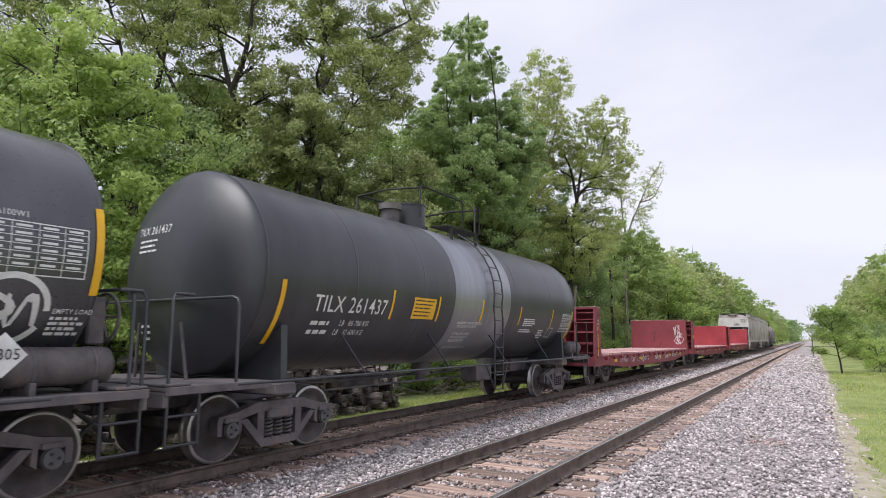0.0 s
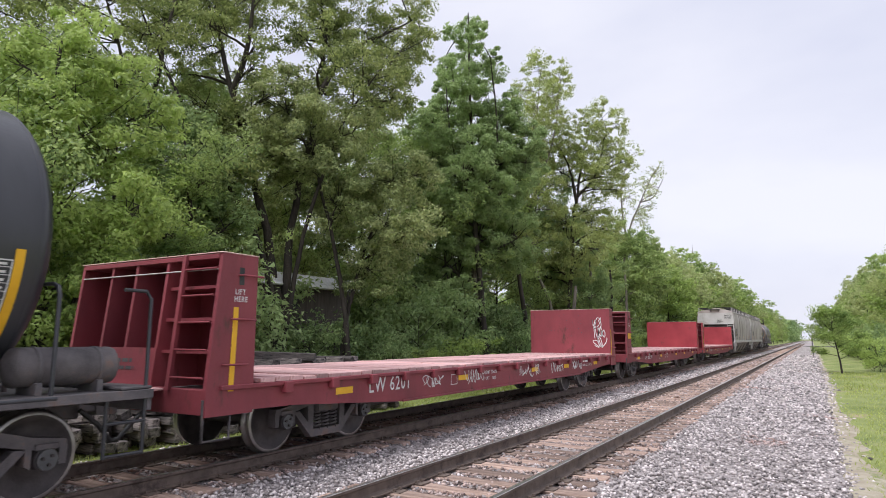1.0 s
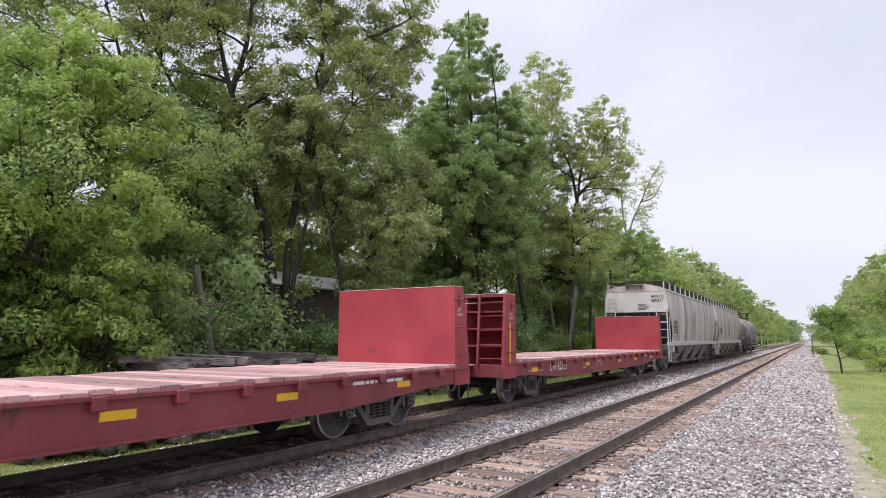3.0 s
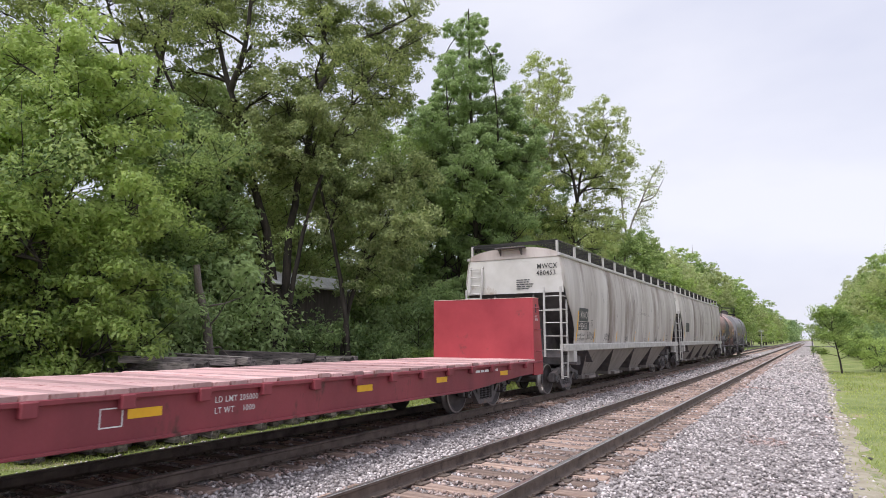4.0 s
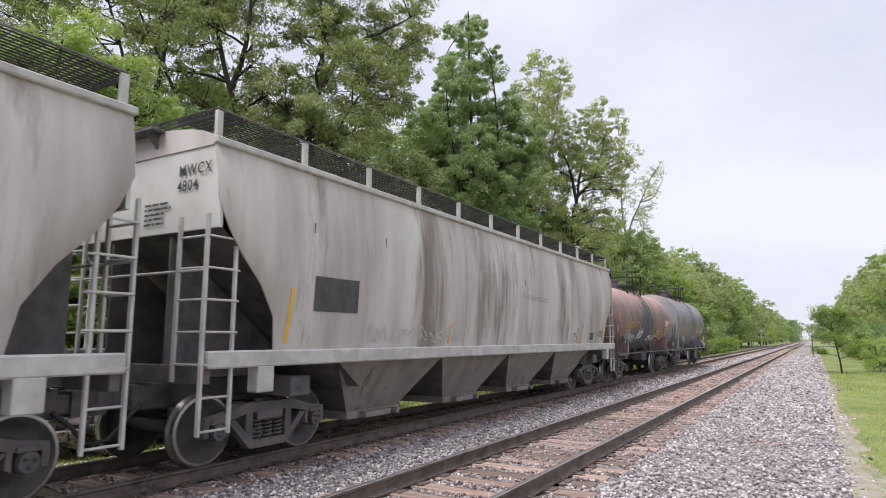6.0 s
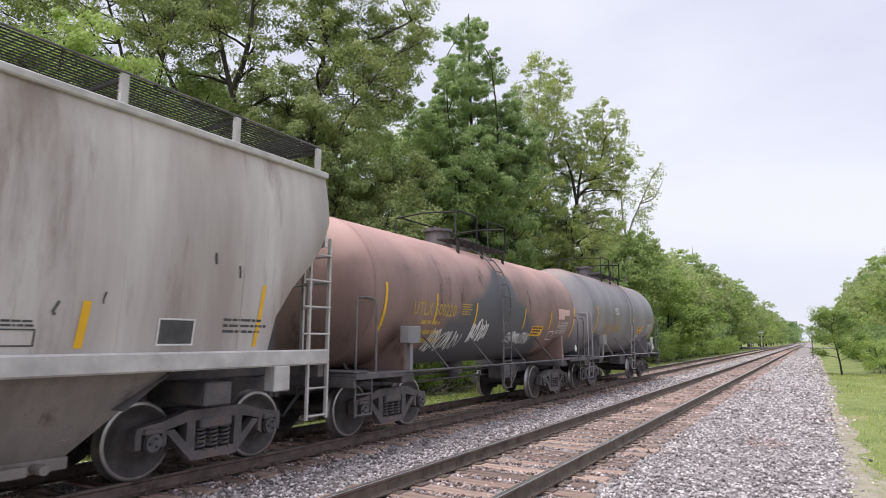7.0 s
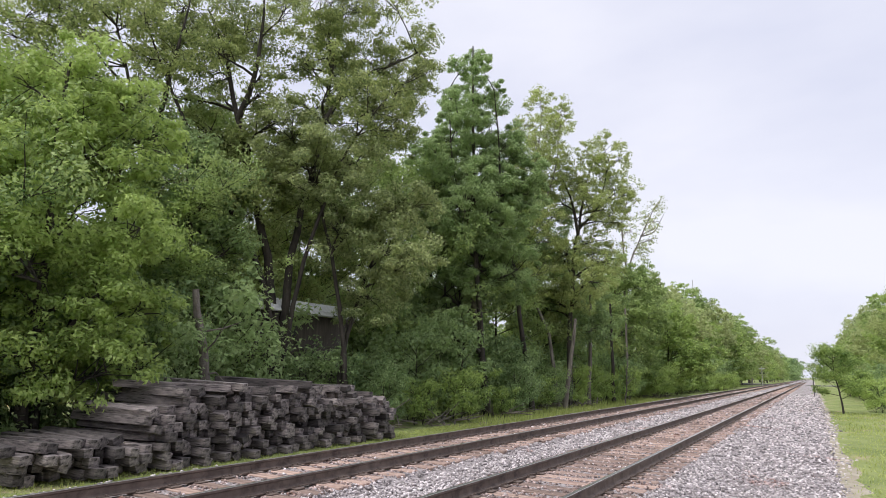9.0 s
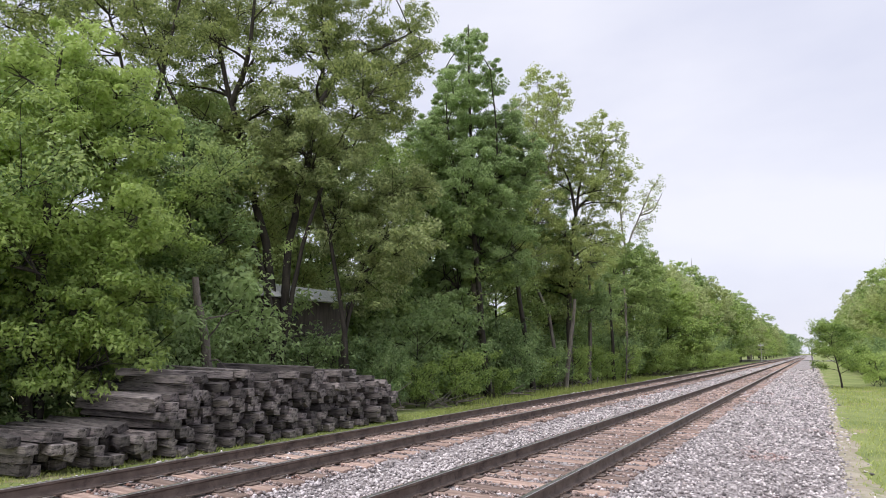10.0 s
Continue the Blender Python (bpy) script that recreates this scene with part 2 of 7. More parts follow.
M_BLACKCAR = surface("black_tank_paint", (0.030, 0.031, 0.037), (0.050, 0.051, 0.059), 1.2, 0.36, 0, 0.05, 30.0, stretch=(1, 1.5, 0.4), c3=(0.05, 0.048, 0.054), spots=0.10, spot_scale=1.5, rvar=0.08)
M_BLACKGLOSS = surface("satin_black_tank_paint", (0.07, 0.071, 0.080), (0.11, 0.111, 0.122), 1.2, 0.30, 0.45, 0.05, 30.0, stretch=(1, 1.5, 0.4), c3=(0.05, 0.048, 0.054), spots=0.10, spot_scale=1.5, rvar=0.08)
M_GREYCAR = surface("grey_tank_paint", (0.19, 0.18, 0.192), (0.28, 0.267, 0.28), 1.0, 0.48, 0, 0.08, 30.0, stretch=(1, 1.6, 0.35), c3=(0.36, 0.25, 0.20), spots=0.06, spot_scale=1.1)
M_SILVER = surface("bare_jacket_band", (0.24, 0.245, 0.27), (0.34, 0.345, 0.37), 1.2, 0.36, 0.75, 0.05, 30.0, stretch=(1, 2.5, 0.3), rvar=0.06)
M_UNDER = surface("grimy_steel", (0.072, 0.065, 0.071), (0.18, 0.164, 0.168), 3.0, 0.72, 0.1, 0.4, 40.0, c3=(0.17, 0.115, 0.095), spots=0.18, spot_scale=3.0)
M_TRUCK = surface("truck_castings", (0.066, 0.058, 0.061), (0.165, 0.147, 0.149), 3.0, 0.7, 0.1, 0.4, 40.0, c3=(0.20, 0.13, 0.105), spots=0.18, spot_scale=3.0)
M_WHEEL = surface("wheel_steel", (0.05, 0.043, 0.044), (0.11, 0.094, 0.092), 4.0, 0.65, 0.3, 0.3, 40.0)
M_TREAD = surface("polished_tread", (0.30, 0.28, 0.27), (0.48, 0.46, 0.45), 6.0, 0.35, 0.9, 0.05, 60.0)
M_RED = surface("faded_red_paint", (0.18, 0.032, 0.043), (0.285, 0.052, 0.066), 0.9, 0.6, 0, 0.15, 30.0, stretch=(1, 1.5, 0.5), c3=(0.09, 0.035, 0.03), spots=0.10, spot_scale=1.6)
M_REDNEW = surface("bright_red_paint", (0.29, 0.030, 0.044), (0.41, 0.055, 0.068), 0.8, 0.55, 0, 0.1, 30.0, c3=(0.19, 0.045, 0.048), spots=0.08, spot_scale=1.4)
M_DECK = surface("pink_worn_deck", (0.44, 0.25, 0.25), (0.64, 0.43, 0.42), 1.6, 0.85, 0, 0.5, 30.0, stretch=(0.5, 3, 1), c3=(0.30, 0.13, 0.12), spots=0.2, spot_scale=1.6, per="object")
M_HOPPER = surface("dirty_grey_hopper", (0.36, 0.315, 0.295), (0.66, 0.62, 0.60), 1.2, 0.62, 0, 0.12, 30.0, stretch=(1, 1.0, 0.14), c3=(0.24, 0.195, 0.175), spots=0.27, spot_scale=0.7)
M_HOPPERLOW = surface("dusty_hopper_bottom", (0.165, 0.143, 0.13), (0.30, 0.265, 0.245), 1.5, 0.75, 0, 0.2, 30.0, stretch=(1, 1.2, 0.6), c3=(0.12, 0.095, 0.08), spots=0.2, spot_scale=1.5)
M_HOPPERWHITE = surface("pale_hopper_end", (0.52, 0.50, 0.47), (0.66, 0.64, 0.62), 1.3, 0.6, 0, 0.1, 30.0, c3=(0.42, 0.34, 0.28), spots=0.06)
M_PALEBAR = surface("pale_grab_iron", (0.42, 0.40, 0.39), (0.60, 0.58, 0.56), 4.0, 0.6, 0.1, 0.1, 30.0)
M_GRATE = surface("dark_grating", (0.02, 0.02, 0.02), (0.05, 0.048, 0.045), 4.0, 0.7, 0.4, 0.2, 40.0)
M_YELLOW = surface("reflective_yellow", (0.75, 0.40, 0.01), (0.85, 0.48, 0.02), 6.0, 0.45, 0, 0.0, 30.0)
M_CAP = surface("bearing_cap_steel", (0.085, 0.085, 0.09), (0.15, 0.15, 0.155), 6.0, 0.5, 0.4, 0.1, 60.0)
M_WHITE = surface("white_lettering", (0.62, 0.62, 0.62), (0.80, 0.80, 0.80), 8.0, 0.6, 0, 0.0, 30.0)
M_INK = surface("black_lettering", (0.02, 0.02, 0.022), (0.05, 0.05, 0.05), 8.0, 0.6, 0, 0.0, 30.0)
M_GOLD = surface("ochre_lettering", (0.42, 0.28, 0.05), (0.60, 0.42, 0.10), 8.0, 0.6, 0, 0.0, 30.0)
M_PATCH = surface("dark_patch", (0.045, 0.045, 0.05), (0.09, 0.09, 0.095), 5.0, 0.6, 0, 0.0, 30.0)
M_PINK = surface("pale_pink_patch", (0.65, 0.42, 0.38), (0.75, 0.52, 0.48), 5.0, 0.6, 0, 0.0, 30.0)
M_SHED = surface("dark_shed_boards", (0.06, 0.05, 0.043), (0.12, 0.10, 0.088), 2.0, 0.9, 0, 0.5, 30.0, stretch=(6, 6, 0.5))
M_SHEDROOF = surface("pale_shed_roof", (0.55, 0.55, 0.55), (0.75, 0.75, 0.76), 2.0, 0.5, 0.0, 0.1, 30.0)
M_POLE = surface("grey_wood_pole", (0.16, 0.14, 0.125), (0.28, 0.25, 0.23), 2.0, 0.9, 0, 0.5, 30.0, stretch=(4, 4, 0.5))
# ---- the place: two straight tracks along +y, woods at -x, lawn at +x ----
TRACK_NEAR, TRACK_FAR = -3.7085, -7.6315
GAUGE2 = 0.7535
RND = random.Random(5)


def ground_z(x):
    if x <= -10.6:
        return -0.55 - 0.10 * min(1.0, (-10.6 - x) / 6)
    if x <= -9.9:
        return -0.60
    if x <= 0.2:
        return -0.75
    return -0.37


def build_ground():
    g = Geo()
    xs = [-3000, -300, -80, -40, -28, -20, -16, -13.5, -12, -11.2, -10.6, -9.9, -9.3, 0.0, 0.3, 0.8, 1.6, 3, 6, 12, 25, 60, 300, 3000]
    ys = [-3000, -300, -60] + [-20 + 2.5 * k for k in range(50)] + [115, 140, 180, 240, 320, 500, 900, 3000]
    vs = [(x, y, ground_z(x) + (0.05 * noise.noise((x * 0.35, y * 0.3, 3)) if x > 0.5 or x < -11 else 0)) for y in ys for x in xs]
    n = len(xs)
    fs = [(j * n + i, j * n + i + 1, (j + 1) * n + i + 1, (j + 1) * n + i) for j in range(len(ys) - 1) for i in range(n - 1)]
    g.add(vs, fs, True)
    return solid("ground", g, M_GRASS, "green mown grass with sandy worn patches", "ground", kind="structure")


def ballast_z(x):
    pts = [(-10.5, -0.66), (-9.9, -0.50), (-9.2, -0.27), (-8.9, -0.215), (-6.35, -0.22), (-6.1, -0.30), (-5.3, -0.26), (-5.0, -0.215), (-2.4, -0.215), (-2.0, -0.235), (-1.0, -0.30), (0.25, -0.36), (0.62, -0.44)]
    return float(np.interp(x, [p[0] for p in pts], [p[1] for p in pts]))


def build_ballast():
    g = Geo()
    xs = [-10.5 + 0.18 * k for k in range(62)]
    ys = [-40, -20, -8] + [0.25 * k for k in range(-8, 170)] + [43 + 2 * k for k in range(30)] + [110, 140, 200, 300, 500, 800]
    vs = []
    for y in ys:
        for x in xs:
            e = 0.12 * noise.noise((0, y * 0.6, 7)) if x in (xs[0], xs[-1]) else 0
            vs.append((x + e, y, ballast_z(x) + 0.018 * noise.noise((x * 5, y * 5, 1)) + 0.02 * noise.noise((x * 1.2, y * 1.2, 4))))
    n = len(xs)
    fs = [(j * n + i, j * n + i + 1, (j + 1) * n + i + 1, (j + 1) * n + i) for j in range(len(ys) - 1) for i in range(n - 1)]
    g.add(vs, fs, True)
    return solid("ballast_bed", g, M_BALLAST, "pinkish grey crushed stone ballast under both tracks", "ballast", kind="structure")


ROCKS = []
for _k in range(8):
    _r = random.Random(40 + _k)
    _v = [Vector(p).normalized() for p in ((1, 0, 0), (-1, 0, 0), (0, 1, 0), (0, -1, 0), (0.2, 0.1, 1), (0, -0.1, -1), (0.7, 0.7, 0.3), (-0.7, -0.6, 0.4))]
    _v = [(p * _r.uniform(0.65, 1.15)) for p in _v]
    _v = [(p.x, p.y * _r.uniform(0.6, 0.9), p.z * 0.7) for p in _v]
    _bm = bmesh.new()
    for p in _v:
        _bm.verts.new(p)
    bmesh.ops.convex_hull(_bm, input=_bm.verts)
    _loose = [v for v in _bm.verts if not v.link_faces]
    bmesh.ops.delete(_bm, geom=_loose, context="VERTS")
    bmesh.ops.triangulate(_bm, faces=_bm.faces)
    _bm.verts.index_update()
    ROCKS.append((np.array([v.co[:] for v in _bm.verts]), np.array([[v.index for v in f.verts] for f in _bm.faces])))
    _bm.free()


def tri_mesh(name, verts, tris, material):
    me = bpy.data.meshes.new(name)
    verts, tris = np.asarray(verts, np.float32), np.asarray(tris, np.int32)
    k = tris.shape[1]
    me.vertices.add(len(verts))
    me.vertices.foreach_set("co", verts.ravel())
    me.loops.add(tris.size)
    me.loops.foreach_set("vertex_index", tris.ravel())
    me.polygons.add(len(tris))
    me.polygons.foreach_set("loop_start", np.arange(0, tris.size, k, dtype=np.int32))
    me.materials.append(material)
    me.update(calc_edges=True)
    return me


def on_timber(x, y):
    for c in (TRACK_NEAR, TRACK_FAR):
        if abs(abs(x - c) - GAUGE2) < 0.09:
            return True
    return False


def build_stones(ballast):
    rs = np.random.RandomState(3)
    bins = {True: [[], [], 0], False: [[], [], 0]}
    lots = [(-7.0, 0.45, 2.5, 9.0, 330), (-10.2, 0.45, 9.0, 16.0, 210), (-10.2, 0.45, 16.0, 26.0, 90), (-10.2, 0.55, 26.0, 45.0, 55), (-10.2, 0.5, 45.0, 85.0, 20), (-10.3, -6.2, 3.0, 9.0, 170), (0.4, 1.1, 5.0, 45.0, 30)]
    for x0, x1, y0, y1, dens in lots:
        n = int((x1 - x0) * (y1 - y0) * dens)
        xs, ys = rs.uniform(x0, x1, n), rs.uniform(y0, y1, n)
        for x, y in zip(xs, ys):
            if on_timber(x, y):
                continue
            crib = abs(x - TRACK_NEAR) < 1.35 or abs(x - TRACK_FAR) < 1.3
            if crib and (y % 0.52) < 0.27 and rs.rand() < 0.93:
                continue
            if x > 0.05 and rs.rand() < (x - 0.05) * 1.2:
                continue
            r = rs.uniform(0.019, 0.047) * (1.0 if y < 16 else 1.35 if y < 26 else 1.8 if y < 45 else 2.6)
            V, F = ROCKS[rs.randint(8)]
            a = rs.uniform(0, 6.28)
            t = rs.uniform(-0.6, 0.6)
            c, s_ = math.cos(a), math.sin(a)
            rot = np.array([[c, -s_, 0], [s_, c, 0], [0, 0, 1]]) @ np.array([[1, 0, 0], [0, math.cos(t), -math.sin(t)], [0, math.sin(t), math.cos(t)]])
            P = V @ rot.T * r + np.array([x, y, max(ballast_z(x), -0.38) + 0.25 * r + rs.uniform(-0.008, 0.016)])
            B = bins[bool(crib and rs.rand() < 0.85)]
            B[0].append(P)
            B[1].append(F + B[2])
            B[2] += len(V)
    for rusty, (vs, fs, _) in bins.items():
        me = tri_mesh("ballast_stones", np.concatenate(vs), np.concatenate(fs), M_STONE_R if rusty else M_STONE)
        solid("ballast_stones", me, None, "rust-dusted brownish stones between the ties" if rusty else "loose grey and pinkish crushed stones covering the ballast", "stones", kind="stuff")
    singles = [tri_mesh("stone", V * 0.04, F, M_STONE1) for V, F in ROCKS]
    for _ in range(280):
        x, y = RND.uniform(-2.2, -0.1), RND.uniform(4.0, 9.5)
        ob = new("stone", singles[RND.randrange(8)])
        ob.parent = ballast
        s_ = RND.uniform(0.8, 1.35)
        ob.matrix_basis = Matrix.LocRotScale((x, y, ballast_z(x) + 0.02), Euler((RND.uniform(-0.4, 0.4), RND.uniform(-0.4, 0.4), RND.uniform(0, 6))), (s_, s_, s_))


RAIL_SECTION = [(-0.07, -0.172), (0.07, -0.172), (0.07, -0.16), (0.018, -0.145), (0.009, -0.13), (0.009, -0.05), (0.03, -0.038), (0.036, -0.03), (0.036, -0.004), (-0.036, -0.004), (-0.036, -0.03), (-0.03, -0.038), (-0.009, -0.05), (-0.009, -0.13), (-0.018, -0.145), (-0.07, -0.16)]


def build_track(name, xc, label, seed):
    rnd = random.Random(seed)
    tr = thing(name, label, "railway track", kind="structure", m=pose(xc, 0, 0))
    for sx in (-1, 1):
        g = Geo().prism([(p[0] + sx * GAUGE2, p[1]) for p in RAIL_SECTION], "y", -60, 800)
        rail = part("rail", g, M_RAIL, tr, "rust-brown steel rail")
        part("rail_head", Geo().prism([(sx * GAUGE2 - 0.034, -0.0045), (sx * GAUGE2 + 0.034, -0.0045), (sx * GAUGE2 + 0.026, 0.0), (sx * GAUGE2 - 0.026, 0.0)], "y", -60, 800), M_RAILTOP, rail, "shiny worn running surface")
    shapes = []
    for k in range(6):
        g = Geo()
        L = 1.3 + rnd.uniform(-0.05, 0.06)
        g.box(-L, L, -0.115, 0.115, -0.36, -0.182, 0.012)
        # split and worn top
        for _ in range(3):
            yy = rnd.uniform(-0.09, 0.07)
            x0 = rnd.uniform(-L + 0.02, L - 0.6)
            g.box(x0, x0 + rnd.uniform(0.3, 0.6), yy, yy + 0.022, -0.19, -0.179, 0.002)
        shapes.append(mesh_of("tie", g, M_TIE))
    gp = Geo().box(-0.18, 0.18, -0.09, 0.09, -0.185, -0.168, 0.004)
    for sx in (-1, 1):
        for sy in (-1, 1):
            gp.box(sx * 0.085 - 0.018, sx * 0.085 + 0.018, sy * 0.06 - 0.012, sy * 0.06 + 0.012, -0.17, -0.138, 0.004)
    plate = mesh_of("tie_plate", gp, M_RAIL)
    far = Geo()
    for k in range(-6, 520):
        y = k * 0.52 + 0.135 + rnd.uniform(-0.03, 0.03)
        dz = rnd.uniform(-0.014, 0.004)
        if k < 250:
            ob = new("tie", shapes[rnd.randrange(6)])
            ob.parent = tr
            ob.matrix_basis = pose(rnd.uniform(-0.05, 0.05), y, dz, 0, 0, rnd.uniform(-1.2, 1.2))
            if 0 <= k < 60:
                for sx in (-1, 1):
                    pl = new("tie_plate", plate)
                    pl.parent = tr
                    pl.matrix_basis = pose(sx * GAUGE2, y, 0.001)
        else:
            far.box(-1.3, 1.3, y - 0.115, y + 0.115, -0.36, -0.185)
    tagged(part("far_ties", far, M_TIE, tr), kind="stuff")
    return tr


# ---- plants ----
def leaf_mesh(name, centres, spread, per, size, seed, material, droop=0.0, flat=0.6):
    """Leaves round each centre, lying over their bough like shingles, so that a bough has a lit top and a dark underside."""
    rs = np.random.RandomState(seed)
    C = np.repeat(np.asarray(centres), per, axis=0)
    n = len(C)
    off = rs.normal(size=(n, 3))
    off /= np.maximum(1e-6, np.linalg.norm(off, axis=1, keepdims=True))
    out = off.copy()
    off *= (rs.rand(n, 1) ** 0.4) * spread * rs.uniform(0.5, 1.3, size=(len(centres), 1)).repeat(per, axis=0)
    off[:, 2] *= flat
    P = C + off
    nrm = out * 0.9 + rs.normal(size=(n, 3)) * 0.45 + np.array([0, 0, 0.55])
    nrm /= np.linalg.norm(nrm, axis=1, keepdims=True)
    a = rs.normal(size=(n, 3)) + out * 0.5
    a[:, 2] -= droop
    a -= nrm * np.sum(a * nrm, axis=1, keepdims=True)
    a /= np.maximum(1e-6, np.linalg.norm(a, axis=1, keepdims=True))
    b = np.cross(nrm, a)
    s_ = (size * rs.uniform(0.6, 1.35, size=(n, 1)))
    V = np.stack([P - a * s_ * 0.5 - b * s_ * 0.2, P - a * s_ * 0.2 + b * s_ * 0.40, P + a * s_ * 0.62], axis=1).reshape(-1, 3)
    F = np.arange(3 * n).reshape(-1, 3)
    return tri_mesh(name, V, F, material)


def lobed_tree(label, stems, lobes, seed, leafmat, bark, leaf, cover, tall=1.0, m=None, far=False):
    """stems: (radius, [(across, height), ...]); lobes: (across, height, radius), each a bough of many leafy clumps."""
    rs = random.Random(seed)
    g = Geo()
    paths = []
    half = max(abs(l[0]) for l in lobes) * 0.6 + 0.4
    for k, (r0, ctrl) in enumerate(stems):
        if k == 0 or ctrl[0][1] < 4.5:
            ctrl = [(ctrl[0][0] * 0.6 + ctrl[1][0] * -0.05, -0.3)] + ctrl if ctrl[0][1] > 0.4 else [(ctrl[0][0], -0.3)] + ctrl[1:]
        dep = rs.uniform(-0.5, 0.5) * half
        pts = []
        n = len(ctrl)
        for j in range(n - 1):
            p0, p1, p2, p3 = ctrl[max(0, j - 1)], ctrl[j], ctrl[j + 1], ctrl[min(n - 1, j + 2)]
            for i in range(4):
                t = i / 4
                q = [0.5 * (2 * b_ + (c_ - a_) * t + (2 * a_ - 5 * b_ + 4 * c_ - d_) * t * t + (3 * b_ - a_ - 3 * c_ + d_) * t ** 3) for a_, b_, c_, d_ in zip(p0, p1, p2, p3)]
                f = (j + t) / (n - 1)
                pts.append(Vector((q[0] + rs.uniform(-0.3, 0.3) * r0, dep * f + rs.uniform(-0.4, 0.4) * r0, q[1])))
        pts.append(Vector((ctrl[-1][0], dep, ctrl[-1][1])))
        r0 = r0 * 0.8
        radii = [max(0.02, r0 * (1.25 if i == 0 and k == 0 else 1) * (1 - 0.85 * (i / (len(pts) - 1)) ** 1.1)) for i in range(len(pts))]
        g.tube(pts, r0, 8, radii)
        paths.append((pts, radii))
    groups = []
    boughs = [(s0, rs.uniform(-0.7, 1.0 if far else 0.4) * half, z0, r * 1.12) for s0, z0, r in lobes]
    # more boughs behind and between, so that the crown has depth
    boughs += [] if far else [(s0 + rs.uniform(-0.6, 0.6) * r, rs.uniform(0.2, 1.0) * half, z0 - rs.uniform(0.0, 0.7) * r, r * rs.uniform(0.75, 1.1)) for s0, z0, r in lobes]
    for s0, d0, z0, r in boughs:
        c = Vector((s0, d0, z0))
        best = None
        for pts, radii in paths:
            for p, rr in zip(pts, radii):
                d = (p - c).length + (3.0 * max(0.0, p.z - c.z + 0.35 * r))
                if best is None or d < best[0]:
                    best = (d, p, rr)
        q, rq = best[1], max(0.03, min(best[2] * 0.6, 0.05 * r + 0.03))
        mid = q.lerp(c, 0.5) + Vector((rs.uniform(-0.2, 0.2) * r, rs.uniform(-0.2, 0.2) * r, 0.12 * r))
        limb = [q, q.lerp(mid, 0.6) + Vector((0, 0, 0.05 * r)), mid, mid.lerp(c, 0.6), c]
        g.tube(limb, rq, 5, [rq, rq * 0.85, rq * 0.65, rq * 0.5, rq * 0.35])
        cl = max(0.3, min(0.55, 0.42 * r)) if leaf < 0.2 else 0.42 * r
        n_c = max(7, int(4.2 * (r / cl) ** 2))
        pts = []
        for i in range(n_c):
            v = Vector((rs.gauss(0, 1), rs.gauss(0, 1), rs.gauss(0.15, 1))).normalized() * r * rs.uniform(0.45, 1.08)
            v.z *= tall * 0.9
            p = c + v
            pts.append(p)
            if i % 2 == 0 and not far:
                s1 = limb[rs.choice((2, 3, 4))]
                w = s1.lerp(p, 0.5) + Vector((rs.uniform(-0.1, 0.1), rs.uniform(-0.1, 0.1), 0.08)) * r
                g.tube([s1, w, p], 0.012, 4, [max(0.012, rq * 0.35), max(0.009, rq * 0.2), 0.005 + 0.02 * leaf])
        per = max(5, int(cover * 3.14 * r * r * tall / (0.26 * leaf * leaf) / n_c))
        groups.append((pts, cl * 0.85, per))
    tr = thing("tree", label, "tree", m=m)
    part("trunk", g, bark, tr)
    geos = [leaf_mesh("crown", [p[:] for p in pts], cl, per, leaf, seed + i, leafmat, 0.35, 0.62) for i, (pts, cl, per) in enumerate(groups)]
    V = []
    for me in geos:
        co = np.empty(len(me.vertices) * 3, np.float32)
        me.vertices.foreach_get("co", co)
        V.append(co.reshape(-1, 3))
        bpy.data.meshes.remove(me)
    V = np.concatenate(V)
    part("crown", tri_mesh("crown", V, np.arange(len(V)).reshape(-1, 3), leafmat), None, tr)
    return tr


def dome(label, seed, leafmat, H, R):
    """A far tree with a rounded, bumpy head, for copying."""
    rs = random.Random(seed)
    lobes = []
    for k in range(22):
        f = (k + 0.5) / 22
        rad = R * math.sqrt(max(0.05, 1 - (1.25 * f - 0.35) ** 2 / 0.9)) * 0.8
        lobes.append((math.cos(k * 2.4) * rad * rs.uniform(0.5, 1.05), H * (0.18 + 0.70 * f) + rs.uniform(-0.4, 0.4), R * rs.uniform(0.20, 0.36)))
    lobes.append((rs.uniform(-0.5, 0.5), H * 0.92, R * 0.26))
    return lobed_tree(label, [(H * 0.014, [(0, 0), (0.2, H * 0.4), (-0.2, H * 0.85)])], lobes, seed, leafmat, M_BARK, 0.34, 1.7, far=True)


